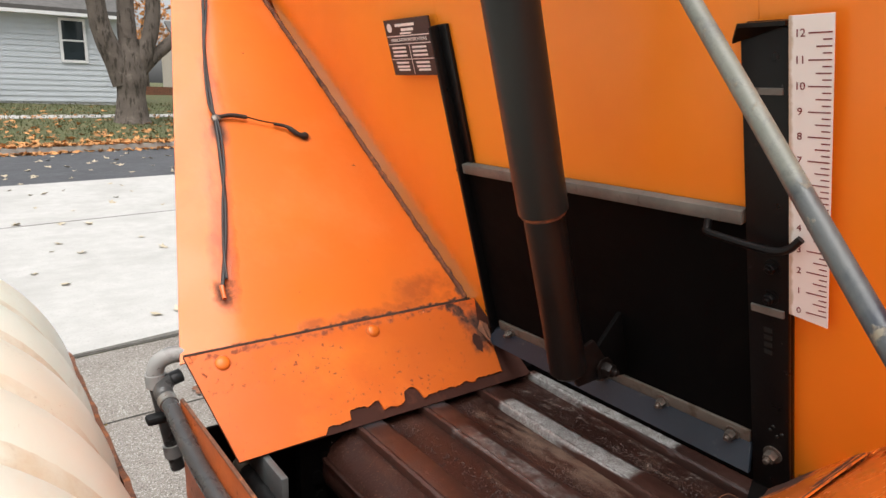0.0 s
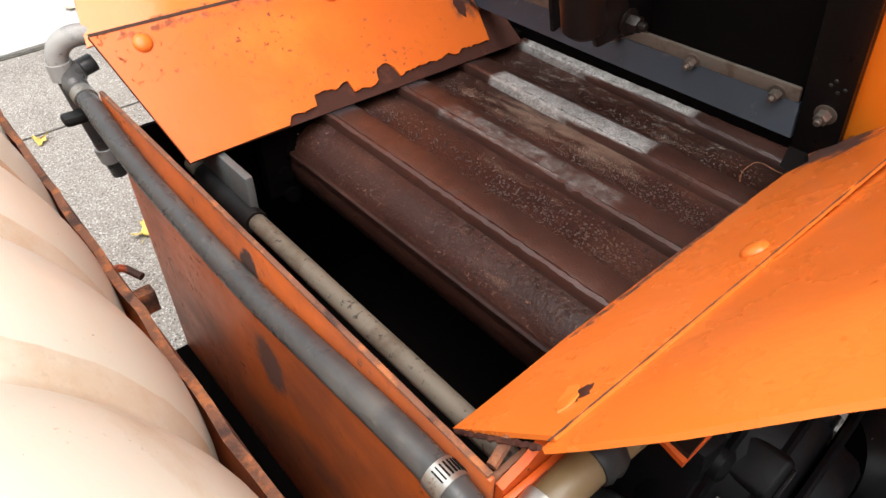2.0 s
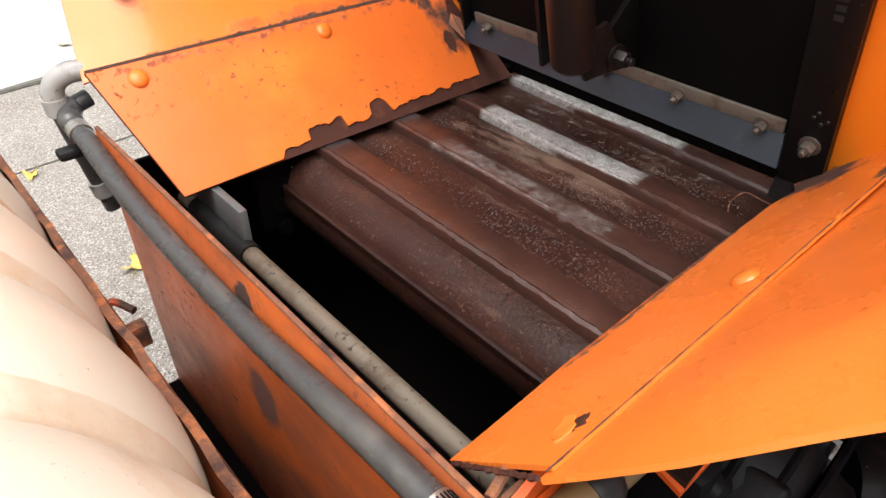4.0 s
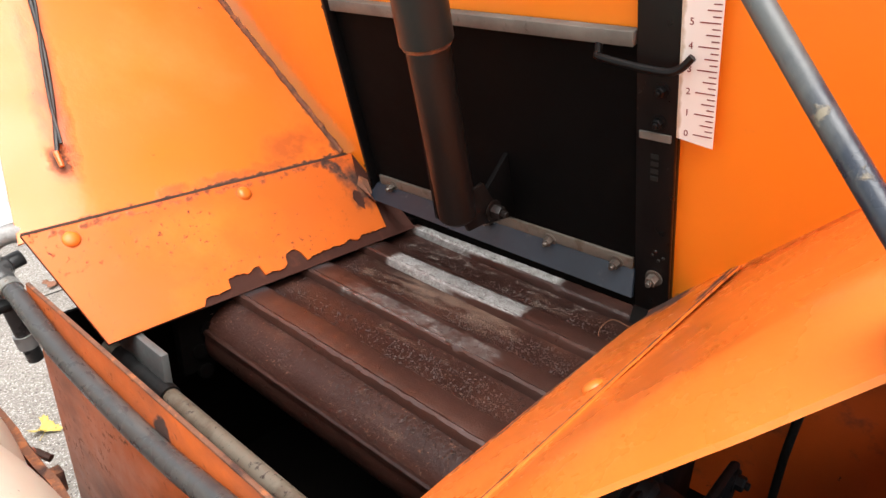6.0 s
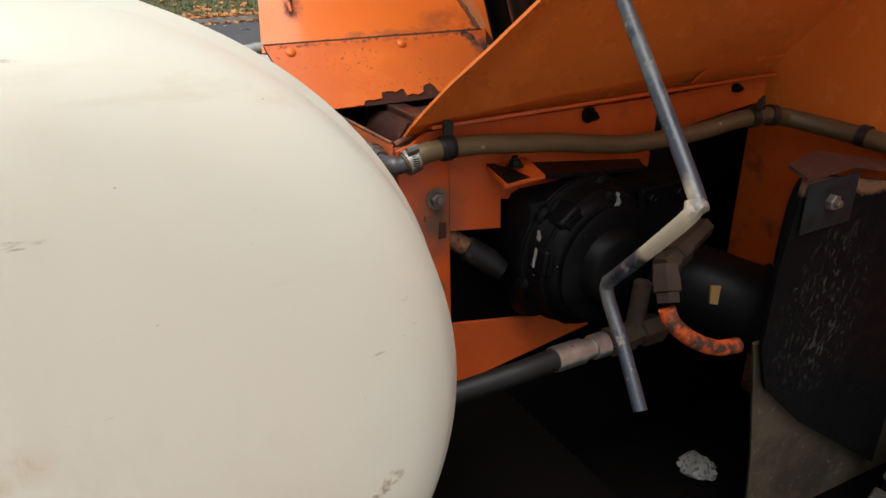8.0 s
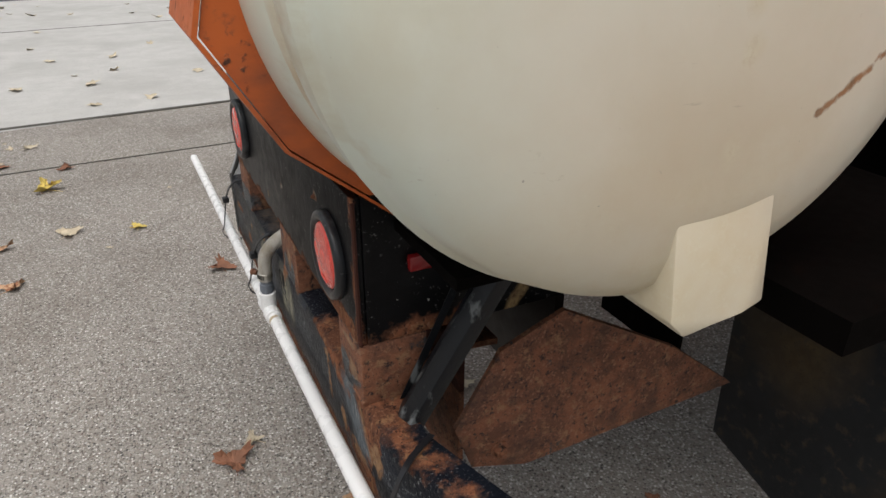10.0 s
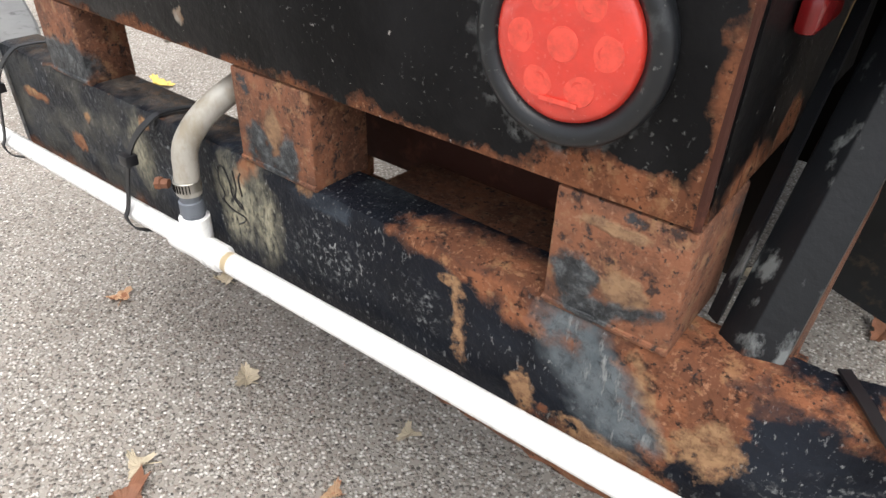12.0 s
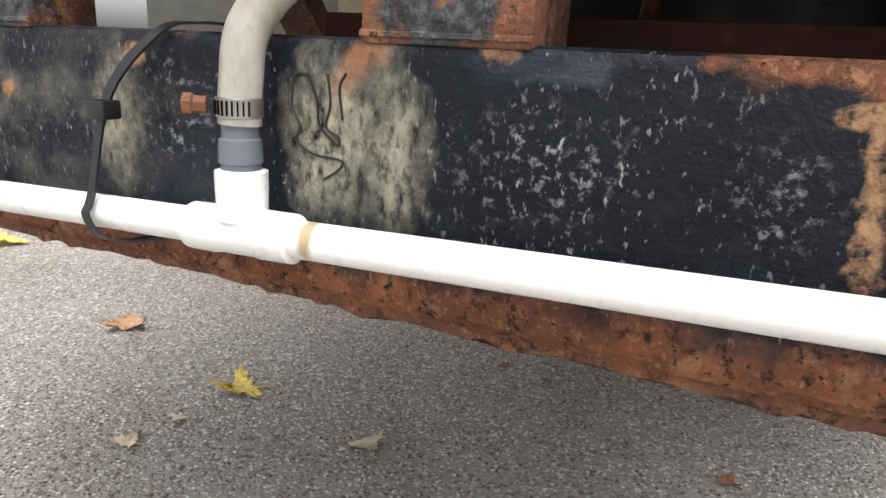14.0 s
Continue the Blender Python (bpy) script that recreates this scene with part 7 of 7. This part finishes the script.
part("eave", box(HX0 - 0.4, HX1 + 0.4, HY - 0.55, HY + 0.02, 3.98, 4.10), trim_white, house)


def window(x0, x1, z0, z1, mullions, rail=True):
    w = part("window", box(x0, x1, HY - 0.03, HY + 0.06, z0, z1), pane_mat, house, "white-framed sash window")
    t = 0.10
    for a, b, c, d in ((x0 - t, x1 + t, z1, z1 + t), (x0 - t, x1 + t, z0 - t, z0), (x0 - t, x0, z0, z1), (x1, x1 + t, z0, z1)):
        part("window_frame", box(a, b, HY - 0.08, HY - 0.0305, c, d), trim_white, w)
    for m in mullions:
        part("mullion", box(m - 0.06, m + 0.06, HY - 0.075, HY - 0.0305, z0, z1), trim_white, w)
    if rail:
        part("sash_rail", box(x0, x1, HY - 0.06, HY - 0.0305, (z0 + z1) / 2 - 0.03, (z0 + z1) / 2 + 0.03), trim_white, w)
    return w


window(3.78, 4.50, 2.42, 3.84, ())
window(-6.2, -2.30, 2.20, 3.5, (-4.95, -4.35 + 0.75, -3.0 - 0.35))
window(-9.8, -8.6, 2.2, 3.5, ())
dr = part("door", box(-0.75, 0.15, HY - 0.03, HY + 0.05, 1.35, 3.4), pane_mat, house, "dark glazed storm door")
for a, b in ((-0.87, -0.75), (0.15, 0.27)):
    part("door_frame", box(a, b, HY - 0.08, HY - 0.0305, 1.3, 3.5), trim_white, dr)
part("basement_window", box(-3.80, -3.20, HY - 0.0, HY + 0.018, 0.55, 0.86), pane_mat, house)
part("basement_window", box(-2.9, -2.72, HY - 0.0, HY + 0.018, 0.55, 0.84), pane_mat, house)
sign = thing("welcome_sign", (-4.2, HY - 0.03, 1.1), "dark wire welcome sign on the clapboard wall", "sign")
lettering("welcome", 0.34, Matrix.Translation((-4.2, HY - 0.05, 1.13)) @ Matrix.Rotation(radians(90), 4, "X"), wire_black, sign, "letters")
deck = thing("porch_deck", (-0.5, 29, 0.8), "weathered wooden porch deck with railing", "deck")
part("platform", box(-1.15, 0.9, 28.4, 29.9, 1.12, 1.30), deck_wood, deck)
for x in (-1.12, 0.85):
    for y in (28.45, 29.8):
        part("post", box(x - 0.05, x + 0.05, y - 0.05, y + 0.05, 0.6, 2.1), deck_wood, deck)
part("rail", box(-1.2, 0.95, 28.38, 28.5, 2.08, 2.14), deck_wood, deck)
part("rail", box(-1.2, -1.08, 28.4, 29.9, 2.08, 2.14), deck_wood, deck)
for i in range(12):
    part("baluster", box(-1.0 + i * 0.15, -0.96 + i * 0.15, 28.42, 28.46, 1.3, 2.08), deck_wood, deck)
part("brace", prism([(-1.18, 28.36, 2.0), (-1.05, 28.36, 2.0), (-0.60, 28.36, 1.2), (-0.75, 28.36, 1.2)], (0, 0.04, 0)), deck_wood, deck)
for i in range(3):
    part("step", box(-1.5, -1.16, 28.6 + 0.1 * i, 29.6, 0.66 + 0.15 * i, 0.72 + 0.15 * i), deck_wood, deck)
garage = thing("garage", (16, 46, 1.1), "beige garage behind the tree", "garage")
part("wall", box(12.2, 20, 45, 50, 0.9, 3.9), beige_wall, garage)
part("roof", prism([(11.9, 44.6, 3.9), (20.3, 44.6, 3.9), (20.3, 47.5, 5.4), (11.9, 47.5, 5.4)], (0, 0, 0.15)), roof_mat, garage)
fence = solid("low_fence", box(8.6, 12.0, 40, 40.1, 1.0, 1.45), rusty, "low red-brown fence beyond the lawn", "fence")

tree = thing("street_tree", (4.8, 24, 0.45), "old maple with forked grey trunk on the lawn", "tree")


def limb(points, radii):
    pts = smooth_path(points, 7)
    n = len(pts)
    rr = []
    for i, p in enumerate(pts):
        k = i / (n - 1) * (len(radii) - 1)
        j = min(int(k), len(radii) - 2)
        r = radii[j] + (radii[j + 1] - radii[j]) * (k - j)
        rr.append(r * (1 + 0.10 * noise.noise((p.x * 2, p.y * 2, p.z * 2))))
    return tube(pts, rr, 16)


part("trunk", limb([(4.80, 24, 0.30), (4.80, 24, 0.6), (4.83, 24, 1.3), (4.88, 24, 2.2), (4.90, 24, 3.0)], [0.62, 0.50, 0.45, 0.46, 0.30]), bark, tree, "thick furrowed trunk")
for pts, rad in (([(4.65, 24, 1.6), (4.40, 24, 2.4), (4.10, 24, 3.3), (3.95, 24, 4.4), (3.5, 24.2, 6.0), (2.9, 24.4, 7.6)], [0.36, 0.33, 0.30, 0.27, 0.16, 0.05]),
                 ([(4.85, 24.05, 2.2), (4.86, 24.1, 3.2), (4.88, 24.1, 4.4), (5.0, 24.3, 6.2), (5.1, 24.4, 8.2)], [0.30, 0.28, 0.26, 0.18, 0.05]),
                 ([(5.05, 24, 2.0), (5.35, 23.9, 2.7), (5.60, 23.9, 3.6), (5.72, 23.9, 4.6), (6.2, 23.8, 6.4), (6.5, 23.6, 8.0)], [0.28, 0.25, 0.24, 0.22, 0.14, 0.04]),
                 ([(5.15, 24, 2.05), (5.6, 24, 2.5), (6.1, 24, 2.95), (6.9, 24.1, 3.9), (7.6, 24.2, 5.4)], [0.22, 0.20, 0.18, 0.12, 0.04])):
    part("limb", limb(pts, rad), bark, tree)


def leaf_fan(bm, p, size, turn, tilt=0.0):
    """A maple leaf: five points round a stalk, slightly cupped."""
    rim = []
    for k in range(11):
        a = math.radians(-150 + 30 * k)
        r = size * ((0.52 if k % 2 else 1.0) if k not in (0, 10) else 0.55) * (0.85 + 0.3 * random.random())
        rim.append((r * math.sin(a), r * math.cos(a), 0.45 * r * random.random() + 0.03 * size))
    m = Matrix.Translation(p) @ Euler((tilt * random.uniform(-1, 1), tilt * random.uniform(-1, 1), turn)).to_matrix().to_4x4()
    c = bm.verts.new(m @ Vector((0, 0, 0.0015)))
    vs = [bm.verts.new(m @ Vector(q)) for q in rim]
    for a, b in zip(vs, vs[1:]):
        bm.faces.new((c, a, b))
    bm.faces.new((c, vs[-1], vs[0]))
    return bm


def maple_leaf(x, y, size, turn, seed):
    """A fallen leaf: five toothed lobes, folded along the midrib and crumpled."""
    bm = bmesh.new()
    n, rings = 44, (0.0, 0.34, 0.68, 1.0)
    roll, fold = 0.35 + 0.5 * noise.random(), 0.25 + 0.35 * noise.random()
    m = Matrix.Translation((x, y, 0.003)) @ Matrix.Rotation(turn, 4, "Z")
    grid = []
    for f in rings:
        row = []
        for k in range(n):
            a = 2 * math.pi * k / n
            lobe = 0.50 + 0.50 * max(0.0, math.cos(2.5 * (((a + math.pi) % (2 * math.pi)) - math.pi) * 1.12)) ** 0.8
            if abs(((a + math.pi) % (2 * math.pi)) - math.pi) > 2.55:
                lobe = 0.34
            tooth = 1 + (0.10 if k % 2 else -0.10) + 0.16 * noise.noise((k * 0.9, seed, 0))
            r = size * f * (lobe * tooth if f == 1.0 else (0.6 + 0.4 * lobe))
            px, py = r * math.sin(a), r * math.cos(a)
            bend = noise.noise((px / size * 1.6, py / size * 1.6, seed * 3.1))
            pz = fold * abs(px) + roll * size * (f ** 2) * max(0.0, bend) + 0.10 * size * abs(noise.noise((px / size * 5, py / size * 5, seed)))
            row.append((px * (1 - 0.25 * max(0, bend)), py, pz))
        grid.append(row)
    c = bm.verts.new(m @ Vector((0, 0, 0)))
    va = [[bm.verts.new(m @ Vector(p)) for p in row] for row in grid[1:]]
    for k in range(n):
        j = (k + 1) % n
        bm.faces.new((c, va[0][k], va[0][j]))
        for p, q in zip(va, va[1:]):
            bm.faces.new((p[k], q[k], q[j], p[j]))
    return bm


bm = bmesh.new()
rnd = random.Random(4)
for i in range(900):
    a, r = rnd.uniform(0, 6.28), rnd.uniform(0.4, 3.6)
    leaf_fan(bm, (4.9 + r * math.cos(a) * 1.2, 24 + r * math.sin(a), 5.0 + rnd.uniform(0, 4.2)), rnd.uniform(0.06, 0.12), rnd.uniform(0, 6), 1.3)
part("crown", bm, leaf_mat, tree, "thin autumn crown of orange leaves", smooth=0)
far_tree = thing("autumn_tree", (11.5, 52, 1.2), "distant tree with orange autumn leaves", "tree")
part("trunk", limb([(11.5, 52, 1.1), (11.5, 52, 3), (11.6, 52, 6)], [0.3, 0.22, 0.1]), bark, far_tree)
bm = bmesh.new()
for i in range(900):
    a, r, h = rnd.uniform(0, 6.28), 2.6 * math.sqrt(rnd.random()), rnd.uniform(0, 5)
    k = math.sin(math.pi * min(1, (h + 0.4) / 5.6))
    leaf_fan(bm, (11.5 + r * k * math.cos(a), 52 + r * k * math.sin(a), 3.2 + h), rnd.uniform(0.12, 0.24), rnd.uniform(0, 6), 1.3)
part("crown", bm, leaf_mat, far_tree, "clumped orange leaves", smooth=0)

# leaves picked out on the driveway
LEAVES = [(-0.843, 2.867, 0.06, "t"), (-1.013, 2.453, 0.05, "o"), (-0.944, 3.462, 0.075, "y"), (-1.243, 3.946, 0.08, "t"), (-1.086, 2.816, 0.055, "o"), (-1.065, 4.232, 0.05, "t"), (-0.873, 3.759, 0.05, "b"), (-0.587, 2.815, 0.04, "y"),
          (-1.20, 3.90, 0.07, "b"), (-0.467, 1.268, 0.055, "b"), (-0.249, 1.043, 0.024, "o"), (-0.367, 0.921, 0.045, "y"), (-0.411, 1.326, 0.030, "t"), (-0.085, 1.034, 0.024, "t"), (-0.174, 1.358, 0.030, "t"), (0.2, 1.599, 0.052, "y"), (0.307, 2.015, 0.06, "o"),
          (0.158, 1.291, 0.034, "t"), (-0.016, 1.634, 0.03, "t"), (0.554, 2.825, 0.06, "y"), (0.559, 1.198, 0.02, "b"), (0.354, 0.748, 0.02, "b"), (0.786, 0.734, 0.04, "t"), (0.758, 0.448, 0.05, "b"), (-0.126, 0.752, 0.02, "t"), (-0.183, 1.348, 0.03, "t"),
          (0.454, 3.804, 0.05, "y"), (-0.327, 2.299, 0.06, "b"), (0.948, 2.376, 0.05, "t"), (1.002, 3.987, 0.06, "b"), (0.90, 3.3, 0.05, "t"), (1.25, 3.1, 0.05, "o"), (-0.43, 0.80, 0.03, "t"), (-0.2, 1.75, 0.03, "o"), (0.3, 3.0, 0.05, "o"), (1.6, 4.2, 0.07, "t"), (1.535, 4.481, 0.07, "t"), (1.729, 4.244, 0.06, "t"), (1.138, 3.455, 0.07, "t"), (1.319, 2.727, 0.04, "y"), (0.072, 1.619, 0.018, "t")]
KIND = {"t": (leaf_tan, "dry pale tan maple leaf on the concrete"), "o": (leaf_orange, "dry orange maple leaf on the concrete"), "y": (leaf_yellow, "curled yellow maple leaf on the concrete"), "b": (leaf_brown, "dry brown maple leaf on the concrete")}
noise.seed_set(7)
for i, (x, y, s, k) in enumerate(LEAVES):
    bm = maple_leaf(x, y, s * 0.95, random.uniform(0, 6), i * 1.37)
    tube([(x, y, 0.003), (x + s * random.uniform(-1, 1), y - s * 0.9, 0.008)], 0.0011, 5, bm)
    solid("fallen_leaf", bm, KIND[k][0], KIND[k][1], "leaf", "fallen leaves", smooth=0)
bm = bmesh.new()
for i in range(150):
    x = rnd.uniform(-6, 8)
    leaf_fan(bm, (x, rnd.uniform(5.0, 12.6) + 0.16 * x, 0.006), rnd.uniform(0.035, 0.085), rnd.uniform(0, 6), 0.2)
for i in range(170):
    x = rnd.uniform(-7, 10)
    leaf_fan(bm, (x, rnd.uniform(13.0, 18.0) + M_ST * x, -0.003), rnd.uniform(0.05, 0.11), rnd.uniform(0, 6), 0.2)
for i in range(26):
    x = rnd.uniform(-3, 3)
    leaf_fan(bm, (x, rnd.uniform(1.9, 4.7), 0.002), rnd.uniform(0.015, 0.03), rnd.uniform(0, 6), 0.3)
solid("leaf_litter", bm, leaf_tan, "dry leaves scattered over driveway and street", "leaves", kind="stuff", smooth=0)
bm = bmesh.new()
for i in range(3000):
    x = rnd.uniform(-9, 12)
    s = 18.15 + (rnd.random() ** 2.6) * 9.5 if i % 2 else 17.7 + rnd.random() * 1.1
    zz = 0.0 if s < 18.1 else 0.14 + max(0, s - 18.32) * 0.0605
    leaf_fan(bm, (x, s + M_ST * x, zz + 0.01), rnd.uniform(0.06, 0.12), rnd.uniform(0, 6), 0.45)
solid("lawn_leaves", bm, leaf_mat, "orange and brown leaves strewn over the lawn", "leaves", kind="stuff", smooth=0)
bm = bmesh.new()
for i in range(9000):
    x = rnd.uniform(-9, 12)
    s = 18.4 + rnd.random() * 11.3
    zz = 0.13 + max(0, s - 18.32) * 0.0602
    h, w, a = rnd.uniform(0.05, 0.11), 0.02, rnd.uniform(0, 6)
    p = Vector((x, s + M_ST * x, zz - 0.01))
    v = [bm.verts.new(p + Vector((w * math.cos(a), w * math.sin(a), 0))), bm.verts.new(p - Vector((w * math.cos(a), w * math.sin(a), 0))), bm.verts.new(p + Vector((rnd.uniform(-0.04, 0.04), rnd.uniform(-0.04, 0.04), h)))]
    bm.faces.new(v)
solid("grass_blades", bm, grass, "short autumn grass blades on the lawn", "grass", kind="stuff", smooth=0)
